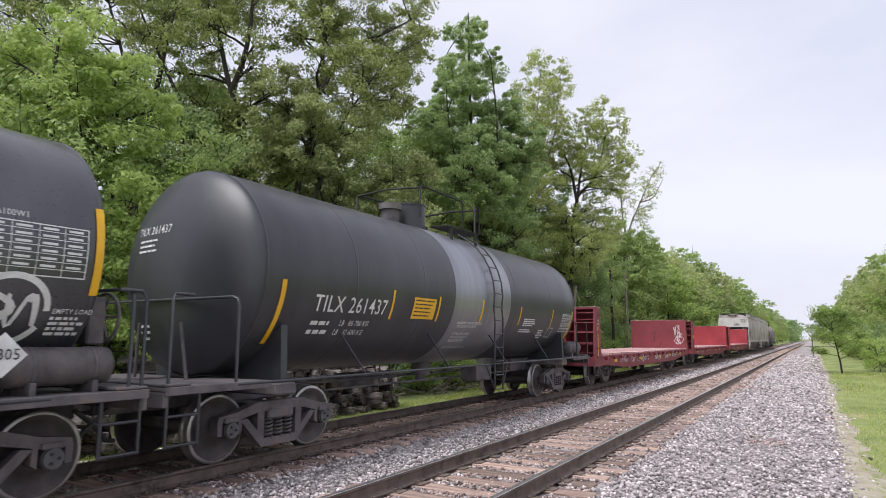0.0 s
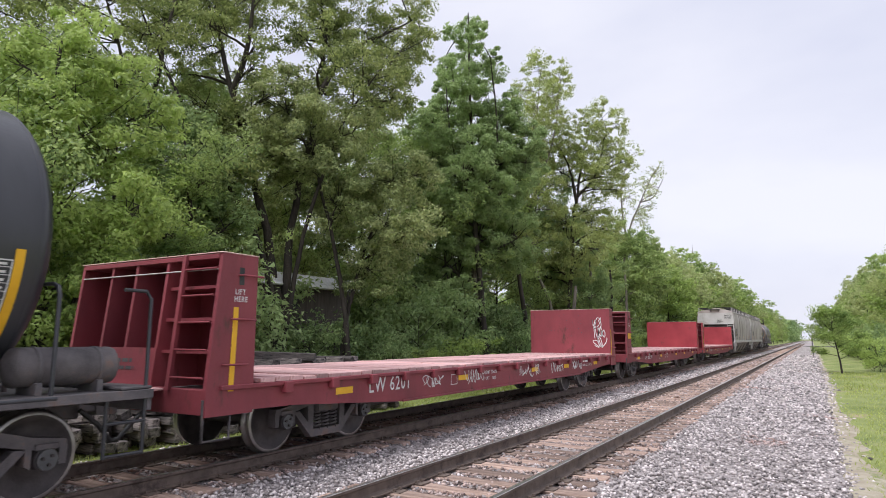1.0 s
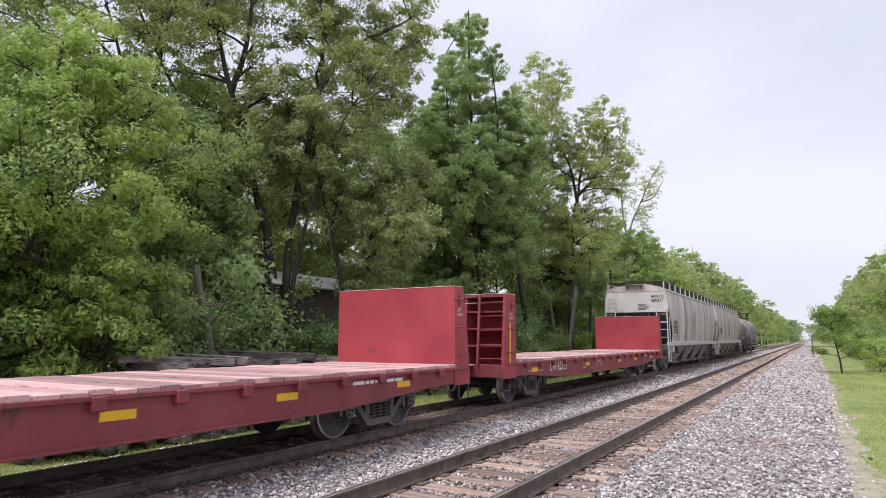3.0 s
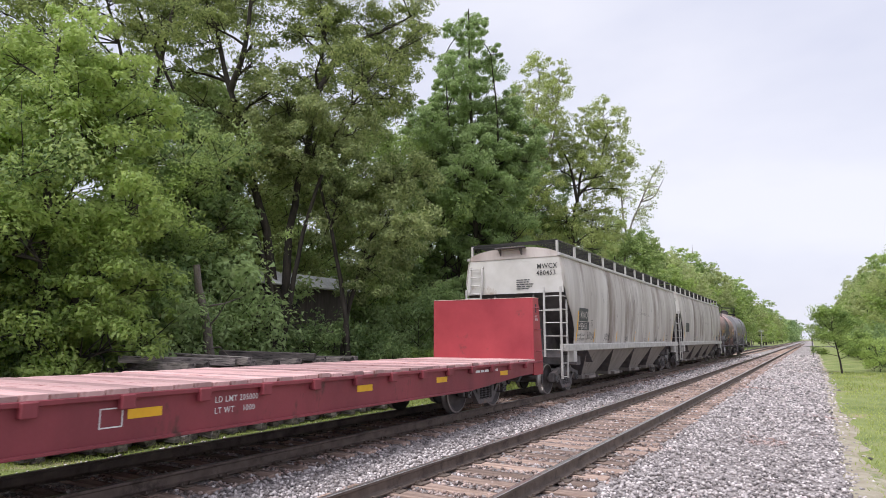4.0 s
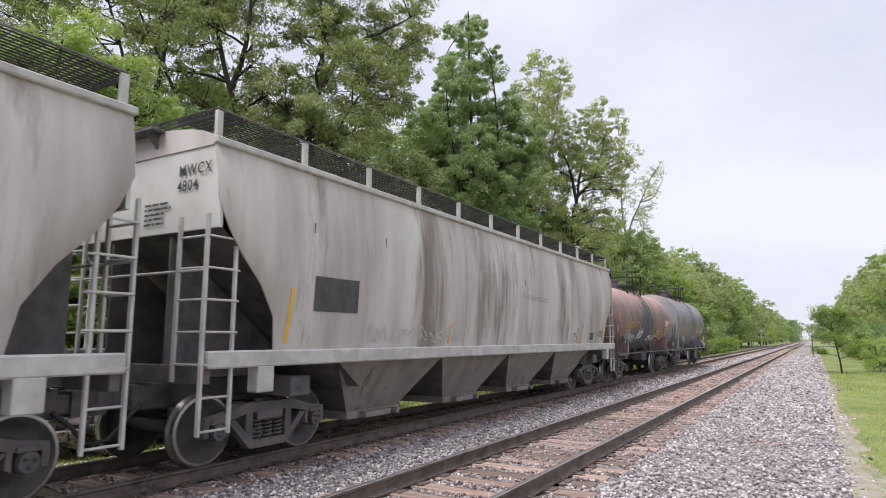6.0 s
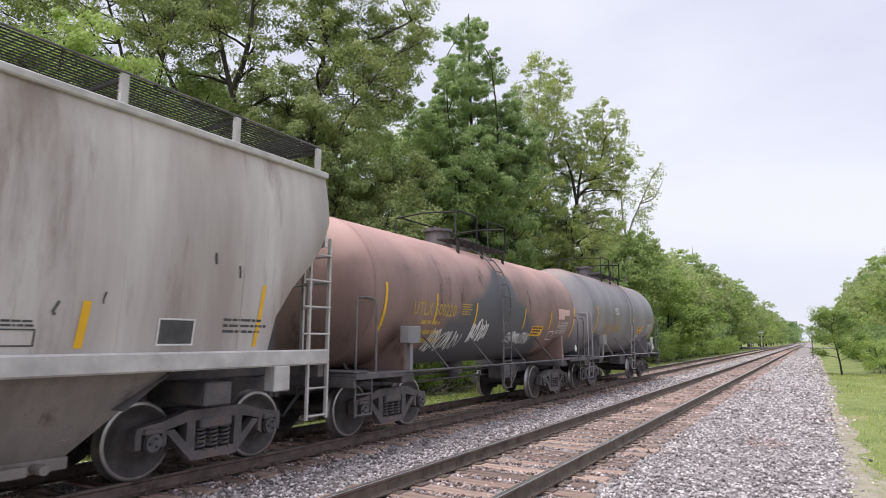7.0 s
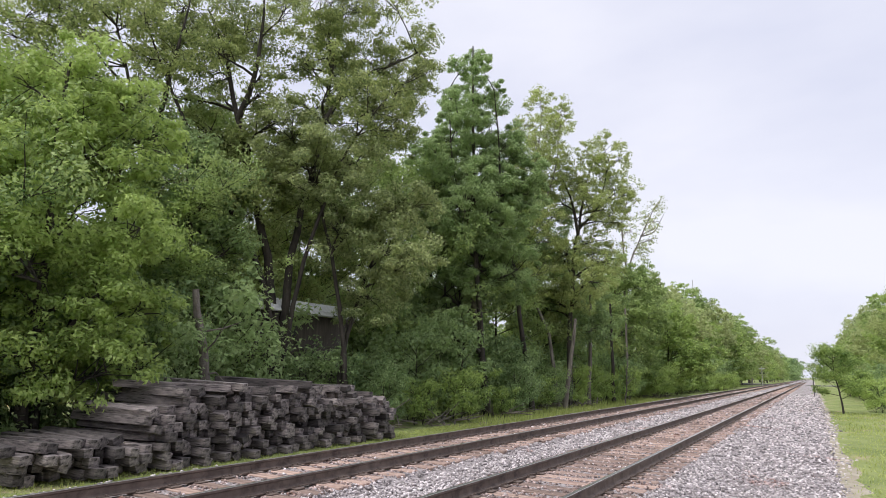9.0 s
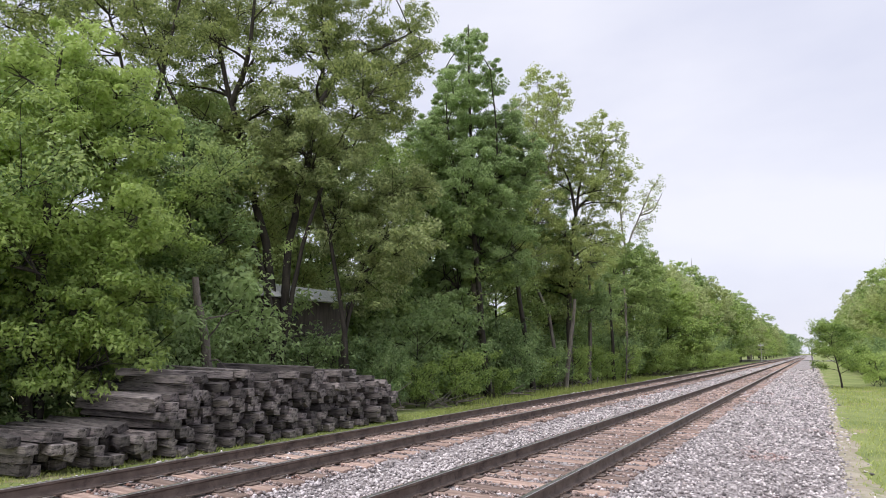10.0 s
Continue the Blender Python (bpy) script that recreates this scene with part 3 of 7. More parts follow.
def make_tree(label, H, base, radius, seed, leafmat, bark, leaves, leaf, style="round", stems=1, lean=0.0, spread=0.75, girth=0.022):
    """A tapered trunk with limbs, and a crown of many leaves set round its twigs."""
    rs = random.Random(seed)
    g = Geo()
    tips = []

    def branch(p, d, length, r, depth, up):
        n = 5 if depth == 0 else 4 if depth == 1 else 3
        pts, radii = [p.copy()], [r]
        for k in range(n):
            d = (d + Vector((rs.uniform(-1, 1), rs.uniform(-1, 1), rs.uniform(-0.6, 0.9) + up)) * (0.22 if depth else 0.12)).normalized()
            p = p + d * (length / n)
            pts.append(p.copy())
            radii.append(max(0.006, r * (1 - 0.8 * (k + 1) / n)))
        if depth < 2 or style != "shrub":
            g.tube(pts, r, 7 if depth == 0 else 5 if depth == 1 else 3, radii)
        return pts

    for st in range(stems):
        a0 = rs.uniform(0, 6.28)
        out = 0.0 if stems == 1 else 0.16
        d0 = Vector((math.cos(a0) * out + lean, math.sin(a0) * out, 1)).normalized()
        r0 = H * girth / (stems ** 0.4)
        p = Vector((math.cos(a0) * 0.2 * (stems > 1), math.sin(a0) * 0.2 * (stems > 1), -0.35))
        trunk, radii, d = [p.copy()], [r0 * 1.35], d0
        nseg = 12
        for k in range(nseg):
            d = (d + Vector((rs.uniform(-1, 1), rs.uniform(-1, 1), 0.9)) * 0.085).normalized()
            p = p + d * (H * 0.93 / nseg)
            trunk.append(p.copy())
            radii.append(max(0.015, r0 * (1 - 0.93 * ((k + 1) / nseg) ** 0.85)))
        g.tube(trunk, r0, 9, radii)
        n_limb = int({"round": 20, "shrub": 16}[style] / (stems ** 0.5))
        for i in range(n_limb):
            f = (i + rs.random()) / n_limb
            z = base + (0.97 - base) * f
            kf = z * nseg
            k0 = min(nseg - 1, int(kf))
            q = trunk[k0].lerp(trunk[k0 + 1], kf - k0)
            a = i * 2.4 + rs.uniform(-0.5, 0.5)
            if style == "shrub":
                L = radius * rs.uniform(0.6, 1.1)
                tilt = 0.7
            else:
                L = radius * (0.5 + 0.62 * math.sin(math.pi * min(1, f * 0.75 + 0.2))) * rs.uniform(0.65, 1.15)
                tilt = 0.45
            dv = Vector((math.cos(a), math.sin(a), tilt + rs.uniform(-0.2, 0.2))).normalized()
            pts = branch(q, dv, L, max(0.02, radii[k0] * 0.45), 1, 0.25 if style != "round" else 0.05)
            for j in range(7):
                u = rs.uniform(0.35, 1.0) * (len(pts) - 1)
                m_ = min(len(pts) - 2, int(u))
                q2 = pts[m_].lerp(pts[m_ + 1], u - m_)
                dd = (pts[m_ + 1] - pts[m_]).normalized()
                dv2 = (dd + Vector((rs.uniform(-1, 1), rs.uniform(-1, 1), rs.uniform(-0.5, 0.7))) * 0.9).normalized()
                L2 = L * rs.uniform(0.25, 0.45)
                tw = branch(q2, dv2, L2, 0.022 if H > 6 else 0.01, 2, 0.05)
                tips += [tw[-1], tw[-2]]
            tips.append(pts[-1])
        tips += [trunk[-1], trunk[-2]]
    tr = thing("tree" if style != "shrub" else "shrub", label, "tree" if style != "shrub" else "shrub")
    part("trunk", g, bark, tr)
    per = max(4, leaves // len(tips))
    part("crown", leaf_mesh("crown", [t[:] for t in tips], spread, per, leaf, seed, leafmat, 0.35), None, tr)
    return tr


def at_px(bearing, x):
    """A place on the line x whose bearing from the eye is that many degrees left of the tracks."""
    return x, abs(x) / math.tan(radians(bearing))


def plant(proto, x, y, scale=1.0, turn=0.0, tall=1.0, label=""):
    z = -0.62 if x < 0 else -0.38
    ob = copy_thing(proto, Matrix.LocRotScale((x, y, z), Euler((0, 0, turn)), (scale, scale, scale * tall)))
    return tagged(ob, label)


def build_trees():
    bush = make_tree("dense leafy bright green tree at the wood's edge", 13.0, 0.10, 4.6, 37, M_LEAF_B, M_BARK, 44000, 0.13, "round", 1, 0.0, 0.8, 0.014)
    edge = make_tree("dense leafy green tree at the wood's edge", 13.0, 0.05, 4.6, 36, M_LEAF_E, M_BARK, 50000, 0.115, "round", 2, 0.0, 0.8, 0.013)
    midt = make_tree("leafy mid-height green tree in the wood", 15.0, 0.14, 4.8, 61, M_LEAF_E, M_BARK, 24000, 0.175, "round", 1, 0.0, 0.9, 0.013)
    pale = make_tree("leafy green tree in the wood", 14.0, 0.16, 4.4, 67, M_LEAF_A, M_BARK, 24000, 0.165, "round", 2, 0.0, 0.85, 0.013)
    midf = dome("leafy green tree further along the line", 62, M_LEAF_E, 15.0, 5.0)
    palf = dome("pale green tree further along the line", 68, M_LEAF_D, 14.0, 4.8)
    busf = dome("bright green tree further along the line", 38, M_LEAF_B, 12.5, 4.8)
    shrub = make_tree("leafy green undergrowth shrub", 2.6, 0.08, 1.4, 71, M_LEAF_B, M_BARK, 3600, 0.13, "shrub", 2, 0.0, 0.4, 0.012)
    dshrub = make_tree("dark green undergrowth shrub", 3.4, 0.06, 1.7, 73, M_LEAF_C, M_BARK, 4200, 0.145, "shrub", 2, 0.0, 0.5, 0.012)
    small = make_tree("small round-headed young tree on the lawn", 5.2, 0.28, 1.7, 79, M_LEAF_B, M_BARK, 14000, 0.11, "round", 1, 0.0, 0.45, 0.016)
    protos = (edge, bush, midt, pale, midf, palf, busf, shrub, dshrub, small)
    rnd = random.Random(9)
    R_ = lambda: rnd.uniform(0, 6.28)
    front = [
        (edge, 69.0, -17.0, 0.95, 1.0), (bush, 63.0, -20.5, 0.95, 1.0), (edge, 57.0, -18.5, 0.72, 1.0), (midt, 57.0, -22.5, 0.9, 1.0), (pale, 53.0, -21.5, 0.85, 1.0), (midt, 49.0, -23.0, 0.88, 1.0), (pale, 45.0, -22.0, 0.75, 1.0), (midt, 41.5, -22.0, 0.86, 1.0), (midt, 38.0, -20.5, 0.95, 1.0),
        (midt, 34.5, -19.5, 0.95, 1.0), (midt, 31.5, -18.0, 0.9, 1.0), (midt, 27.5, -18.5, 0.95, 1.0), (midt, 30.0, -18.5, 0.72, 1.0), (midt, 25.5, -17.5, 0.76, 1.0), (pale, 22.4, -17.5, 0.8, 1.0), (midt, 19.4, -17.0, 0.80, 1.0), (pale, 17.4, -16.5, 0.8, 1.0), (midt, 15.6, -17.0, 0.85, 1.0),
        (pale, 13.2, -15.8, 0.78, 1.0), (midf, 11.2, -17.0, 0.95, 1.0), (palf, 10.2, -16.0, 0.98, 1.0), (midf, 9.0, -17.0, 1.0, 1.0), (busf, 8.2, -15.5, 1.0, 1.0), (palf, 7.4, -16.5, 1.12, 1.0), (midf, 6.6, -17.0, 1.12, 1.0), (busf, 6.0, -16.0, 1.15, 1.0), (midf, 5.4, -16.5, 1.1, 1.0),
    ]
    placed = []
    for proto, bear, x, sc, tall in front:
        px, py = at_px(bear, x)
        ob = plant(proto, px, py, sc, R_(), tall)
        placed.append(ob)

    def put(label, leafmat, bark, x, y, face, leaf, cover, tall, stems, lobes):
        placed.append(lobed_tree(label, stems, lobes, 100 + len(placed), leafmat, bark, leaf, cover, tall, pose(x, y, -0.62, 0, 0, face)))

    put("wide leafy bright green tree at the wood's edge", M_LEAF_B, M_BARK, -15.2, 7.6, 63.4, 0.12, 2.6, 1.0,
        [(0.2, [(0.0, 2.0), (0.1, 4.1), (0.0, 7.2), (-0.0, 9.1)]), (0.16, [(0.4, 2.0), (1.3, 4.9), (1.4, 8.2)])],
        [(0.2, 9.1, 1.0), (-0.8, 8.6, 1.0), (1.3, 8.5, 0.8), (-0.0, 7.5, 1.1), (1.1, 6.8, 1.0), (-0.7, 6.1, 1.1), (2.2, 8.0, 0.6), (0.3, 5.2, 1.2), (1.8, 5.3, 1.0), (-0.5, 4.0, 1.2), (1.2, 3.6, 1.1), (2.3, 3.4, 0.8), (0.0, 2.3, 1.1), (1.5, 2.0, 0.9), (-1.6, 6.9, 1.1), (-1.4, 4.7, 1.2), (-1.2, 2.5, 1.3)])
    put("tall open tree, several dark forking stems, thin green leaves", M_LEAF_A, M_BARK, -16.4, 16.4, 45.0, 0.105, 1.35, 1.0,
        [(0.27, [(-0.1, 3.5), (-0.9, 7.2), (-2.0, 11.2), (-2.7, 14.0), (-3.7, 16.4)]), (0.16, [(-2.0, 11.2), (-1.5, 13.5), (-1.4, 16.5)]), (0.24, [(0.1, 3.5), (0.4, 7.2), (1.0, 10.9), (1.3, 14.3), (1.1, 17.4)]), (0.15, [(1.1, 11.5), (2.1, 13.5), (3.9, 14.7), (5.0, 15.6)]), (0.18, [(-0.3, 3.5), (-1.2, 6.3), (-3.2, 9.6), (-4.5, 12.2), (-5.5, 14.5)]), (0.14, [(0.3, 3.5), (0.9, 6.8), (2.0, 10.2), (3.2, 12.2)])],
        [(-1.6, 15.3, 1.3), (-3.3, 14.9, 1.3), (-4.2, 13.0, 1.0), (-2.8, 13.1, 0.7), (1.1, 15.5, 1.1), (2.7, 15.1, 1.5), (4.3, 15.0, 1.3), (5.1, 16.0, 0.9), (2.1, 13.0, 1.3), (3.9, 13.2, 1.2), (0.1, 12.1, 0.6), (-3.5, 11.1, 0.9), (-2.3, 16.9, 1.7), (0.4, 17.3, 1.8), (3.1, 17.5, 1.8), (2.8, 11.6, 1.3), (4.9, 13.7, 0.8), (-1.3, 12.8, 0.5), (1.0, 13.3, 0.6), (3.9, 11.6, 1.0), (-0.6, 15.1, 0.9), (-1.3, 12.2, 0.7), (-0.6, 11.2, 0.9), (-1.8, 10.2, 0.9), (1.1, 12.1, 0.7), (-5.3, 13.9, 1.0), (-2.7, 14.0, 0.6), (0.1, 14.4, 0.5)])
    put("tall thin-leaved tree in the wood", M_LEAF_A, M_BARK, -20.0, 13.7, 55.5, 0.13, 1.0, 1.0,
        [(0.25, [(0.2, 2.3), (-0.2, 6.7), (-1.0, 10.8), (-2.1, 14.5)]), (0.15, [(-0.6, 9.1), (-0.1, 12.7), (0.3, 15.6)])],
        [(-3.7, 14.0, 1.2), (-1.9, 14.3, 1.2), (-0.8, 13.1, 1.0), (-4.6, 13.5, 1.1), (-2.8, 16.1, 1.7), (-0.4, 16.4, 1.7), (-2.7, 12.4, 1.1), (-4.7, 15.4, 1.6), (-1.0, 11.2, 1.0), (0.3, 15.1, 0.9), (-5.6, 13.2, 1.3)])
    put("round-headed leafy green tree at the wood's edge", M_LEAF_D, M_BARK, -14.8, 18.1, 39.2, 0.115, 2.3, 1.0,
        [(0.17, [(0.1, 1.6), (-0.2, 4.4), (-1.2, 8.4), (-2.1, 10.4)]), (0.15, [(0.0, 2.7), (0.8, 5.9), (1.6, 8.1)])],
        [(-2.3, 10.6, 1.3), (-1.2, 9.3, 1.4), (0.1, 9.8, 1.2), (1.7, 8.2, 1.2), (2.6, 8.4, 0.8), (-0.3, 7.4, 1.6), (1.4, 6.4, 1.4), (-2.5, 9.0, 0.9), (2.4, 6.1, 1.0), (0.8, 4.8, 1.1), (-3.1, 9.9, 0.7)])
    put("dark leafy tree inside the wood", M_LEAF_C, M_BARK, -17.5, 13.5, 52.3, 0.13, 2.2, 1.0,
        [(0.2, [(0.0, 1.9), (-0.1, 4.9), (-0.4, 7.7), (-0.6, 9.7)])],
        [(-0.6, 9.5, 1.0), (-0.9, 7.9, 1.1), (0.2, 7.4, 1.1), (-1.1, 5.8, 1.2), (0.9, 5.9, 1.0), (-0.1, 4.5, 1.0), (-1.5, 4.4, 1.0), (1.3, 8.5, 0.8), (-0.6, 2.8, 1.1), (-2.1, 2.8, 1.1), (1.4, 4.6, 0.6), (0.7, 3.2, 0.7)])
    put("tall pointed tree with upright boughs and dense dark leaves", M_LEAF_C, M_BARK, -14.2, 28.7, 26.3, 0.125, 2.7, 1.5,
        [(0.26, [(-0.0, 0.4), (-0.4, 4.6), (-0.8, 11.8), (-0.9, 19.9)]), (0.12, [(-0.5, 8.1), (0.6, 12.4), (0.3, 17.2)]), (0.1, [(-0.6, 8.7), (-1.9, 13.1), (-2.1, 17.6)])],
        [(-0.9, 19.1, 0.5), (-1.3, 17.9, 0.7), (-0.4, 18.0, 0.6), (-2.1, 17.1, 0.6), (0.4, 17.4, 0.6), (-1.6, 15.5, 1.0), (0.0, 15.4, 1.2), (-2.5, 14.5, 0.9), (1.4, 14.4, 0.8), (-0.8, 13.4, 1.5), (0.9, 12.2, 1.4), (-2.8, 11.9, 1.2), (2.1, 11.4, 1.0), (-1.2, 10.6, 1.7), (0.6, 9.5, 1.6), (-2.7, 8.8, 1.5), (-0.4, 7.5, 1.6), (-2.2, 6.1, 1.5), (-3.8, 4.6, 1.2), (-1.9, 3.7, 1.3), (1.6, 7.5, 1.1), (-4.1, 2.6, 1.2), (-1.8, 2.3, 1.1), (-3.4, 13.4, 0.8), (2.6, 12.7, 0.8), (0.0, 10.9, 1.5), (-1.8, 12.1, 1.4)])
    put("dense dark tree among slender trunks in the wood", M_LEAF_C, M_BARK, -16.4, 41.4, 21.6, 0.16, 2.2, 1.0,
        [(0.2, [(-0.1, 0.6), (-0.1, 7.1), (-0.2, 12.0)])],
        [(-0.7, 14.2, 1.5), (1.0, 12.8, 1.4), (-2.0, 11.3, 1.6), (-0.0, 10.4, 1.6), (2.0, 9.9, 1.4), (-1.3, 7.9, 1.7), (1.3, 7.1, 1.7), (3.3, 7.8, 1.4), (-0.6, 4.7, 1.4), (2.6, 5.1, 1.4), (4.1, 5.5, 1.3)])
    put("slender leaning tree with an airy pale top", M_LEAF_A, M_BARK_L, -13.6, 37.6, 19.9, 0.13, 1.5, 1.0,
        [(0.19, [(-0.1, 0.5), (-0.6, 4.5), (-2.0, 8.5), (-1.5, 14.1), (-0.9, 19.2)]), (0.1, [(-1.8, 10.3), (-0.2, 14.8), (0.3, 18.3)])],
        [(-1.0, 19.8, 1.0), (0.3, 19.3, 0.8), (-2.1, 18.7, 0.8), (-0.1, 17.7, 1.1), (-1.7, 16.4, 1.3), (-0.4, 15.0, 1.3), (-2.1, 13.0, 1.3), (-0.8, 11.4, 1.3), (-3.1, 9.6, 1.3), (-1.3, 8.1, 1.3), (-1.1, 17.0, 1.0), (0.2, 16.1, 0.9), (-1.5, 14.1, 1.1)])
    put("tall leaning tree with forked dark limbs and an airy crown", M_LEAF_A, M_BARK, -13.5, 39.5, 18.9, 0.14, 1.5, 1.0,
        [(0.27, [(-0.1, 0.5), (-0.0, 4.5), (0.3, 9.4), (0.7, 11.7), (1.8, 13.0), (2.8, 16.3)]), (0.15, [(0.6, 11.3), (0.3, 13.3), (-0.4, 14.9)]), (0.1, [(1.8, 13.0), (3.4, 14.3)]), (0.12, [(0.7, 11.7), (1.1, 14.4), (1.8, 17.0)])],
        [(2.4, 16.9, 1.1), (1.3, 16.5, 0.9), (3.4, 16.1, 0.8), (0.0, 15.1, 0.8), (3.0, 14.5, 1.0), (1.3, 14.0, 1.1), (-0.4, 13.3, 1.0), (2.2, 12.6, 1.1), (3.7, 13.6, 0.7), (-0.2, 9.8, 1.2), (2.4, 9.5, 1.3), (1.3, 7.9, 1.5), (-0.8, 6.8, 1.3), (2.1, 15.3, 1.0), (0.8, 15.0, 0.8), (2.9, 12.7, 1.1), (1.5, 10.7, 1.1)])
    put("thin half-bare tree with spreading pale twigs", M_LEAF_D, M_BARK_L, -14.5, 55.7, 14.6, 0.16, 0.6, 1.0,
        [(0.2, [(-0.0, 0.9), (0.2, 6.3), (0.8, 10.9), (2.1, 14.4), (3.6, 17.4)]), (0.12, [(0.8, 10.9), (0.5, 15.6), (1.4, 18.7)]), (0.1, [(2.1, 14.4), (3.3, 14.9), (4.2, 16.6)])],
        [(3.7, 17.4, 0.8), (2.7, 16.1, 0.9), (1.3, 18.8, 1.0), (1.8, 13.4, 1.0), (0.8, 15.8, 1.0), (3.1, 14.6, 0.7)])
    put("dense green tree in the wood beside the line", M_LEAF_E, M_BARK, -14.8, 55.3, 15.0, 0.2, 2.2, 1.0,
        [(0.2, [(-0.1, 0.7), (0.0, 6.3), (0.1, 10.9)])],
        [(0.3, 10.9, 1.8), (2.0, 9.8, 1.7), (-1.2, 8.9, 1.9), (0.9, 6.8, 2.1), (3.0, 7.3, 1.5), (-0.7, 4.6, 2.0), (1.9, 3.8, 1.8), (2.7, 10.8, 1.2)])
    put("bright yellow-green bushy tree beside the line", M_LEAF_B, M_BARK, -13.0, 68.4, 10.8, 0.24, 2.4, 1.0,
        [(0.16, [(-0.2, 0.4), (0.1, 3.6), (0.2, 7.7)])],
        [(0.2, 8.4, 1.5), (1.6, 7.1, 1.6), (-1.0, 6.5, 1.7), (0.6, 4.4, 2.0), (-1.7, 3.9, 1.5), (2.5, 4.1, 1.6), (1.6, 2.7, 1.5), (3.5, 3.3, 1.4)])
    # the wood behind, and its far run along the tracks
    for row, x in enumerate((-21.5, -26.5, -32.0)):
        y = 1.0 + row
        while y < 70:
            p = (midf, midf, busf)[rnd.randrange(3)]
            plant(p, x + rnd.uniform(-1.5, 1.5), y, rnd.uniform(0.42, 0.62), R_())
            y += rnd.uniform(4.0, 6.0)
    y = 150.0
    while y < 420:
        for x in (-14.5, -20.0):
            plant((midf, palf, busf)[rnd.randrange(3)], x + rnd.uniform(-1.5, 1.5), y + rnd.uniform(-3, 3), rnd.uniform(0.7, 1.15), R_())
        y += 10 + (y - 150) * 0.05
    for y, x, sc in ((80, -20, 1.05), (95, -20, 1.2), (112, -19.5, 1.2), (130, -19, 1.3), (145, -20, 1.3)):
        plant((midf, palf)[int(y) % 2], x, y, sc, R_())
    # undergrowth along the wood's edge
    y = 3.0
    while y < 130:
        s_ = 1.0 + y * 0.004
        if y < 14:
            plant(dshrub, -16.2 + rnd.uniform(-0.9, 0.6), y + 0.5, rnd.uniform(1.0, 1.5), R_())
        if not 14.5 < y < 19.5:
            plant(dshrub, -15.2 + rnd.uniform(-0.9, 0.6), y, rnd.uniform(0.7, 1.15) * s_, R_())
        if y > 17:
            plant((shrub, dshrub)[rnd.randrange(2)], -13.6 + rnd.uniform(-0.7, 0.5), y + 0.7, rnd.uniform(0.45, 0.9) * s_, R_())
        if rnd.random() < 0.5:
            plant(dshrub, -18.0 + rnd.uniform(-1, 1), y, rnd.uniform(0.9, 1.4), R_())
        y += rnd.uniform(1.2, 2.0) * (1 + y * 0.012)
    for k in range(16):
        x_, y_ = -12.4 + rnd.uniform(-0.8, 0.5), 52 + k * 5.0 + rnd.uniform(-1.5, 1.5)
        plant(shrub, x_, y_, rnd.uniform(0.7, 1.15), R_(), 1.0, "bright green leafy shrub beside the track")
    for x_, y_, sc in ((-15.9, 17.2, 0.75), (-15.4, 18.6, 0.85), (-16.6, 15.6, 0.7), (-14.9, 20.0, 0.7)):
        plant(dshrub, x_, y_, sc, R_())
    # right of the tracks
    plant(small, 1.35, 43.8, 0.80, 0.5)
    for x, y, p, sc in ((10.0, 50, pale, 0.62), (12.0, 58, midt, 0.75), (9.6, 66, bush, 0.8), (10.5, 78, palf, 0.85), (9.0, 92, midf, 0.8), (9.5, 110, busf, 0.9), (8.8, 130, midf, 0.9), (9.0, 155, busf, 1.0), (9, 190, midf, 0.95), (9.5, 240, palf, 1.0), (10, 320, midf, 1.0), (14, 72, midf, 0.9), (15, 95, palf, 1.0), (8.0, 60, pale, 0.60), (8.8, 74, midf, 0.78), (8.6, 86, busf, 0.85), (8.8, 102, midf, 0.9), (11.5, 64, busf, 0.9), (10, 56, midt, 0.68), (9, 120, palf, 1.0), (9, 145, midf, 1.0), (9, 170, busf, 1.0), (9.5, 215, midf, 1.0), (10, 280, busf, 1.0), (6.6, 68, busf, 0.62), (6.8, 84, palf, 0.66), (6.5, 98, busf, 0.72), (6.8, 116, midf, 0.72), (6.6, 138, busf, 0.8), (6.8, 165, palf, 0.85), (7, 200, busf, 0.9), (7, 250, midf, 0.9)):
        plant(p, x, y, sc, R_())
    for k in range(26):
        yy = 36 + k * 2.2
        plant((shrub, dshrub)[k % 3 == 0], 3.6 + rnd.uniform(-0.4, 1.6) + max(0, 46 - yy) * 0.25, yy, rnd.uniform(0.5, 1.0), R_())
    for p in protos:
        for o in (*p.children_recursive, p):
            bpy.data.objects.remove(o)
    return placed


def snag(label, x, y, hgt, lean, seed, r=0.13, mat=None):
    """A bare dead trunk with a few broken branches."""
    rnd = random.Random(seed)
    t = thing("dead_trunk", label, "dead tree", m=pose(x, y, -0.62))
    g = Geo()
    pts = [Vector((lean[0] * k / 8 + rnd.uniform(-0.04, 0.04), lean[1] * k / 8 + rnd.uniform(-0.04, 0.04), -0.3 + (hgt + 0.3) * k / 8)) for k in range(9)]
    g.tube(pts, r, 9, [r * (1 - 0.06 * k) for k in range(9)])
    part("trunk", g, mat or M_BARK_L, t)
    for k in range(4):
        p = pts[3 + k]
        d = Vector((rnd.uniform(-1, 1), rnd.uniform(-1, 1), rnd.uniform(-0.2, 0.8)))
        bg = Geo().tube([p, p + d * 0.6, p + d * 1.1 + Vector((0, 0, rnd.uniform(-0.3, 0.2)))], 0.03, 5, [0.035, 0.02, 0.008])
        part("branch", bg, M_BARK_L, t)
    return t


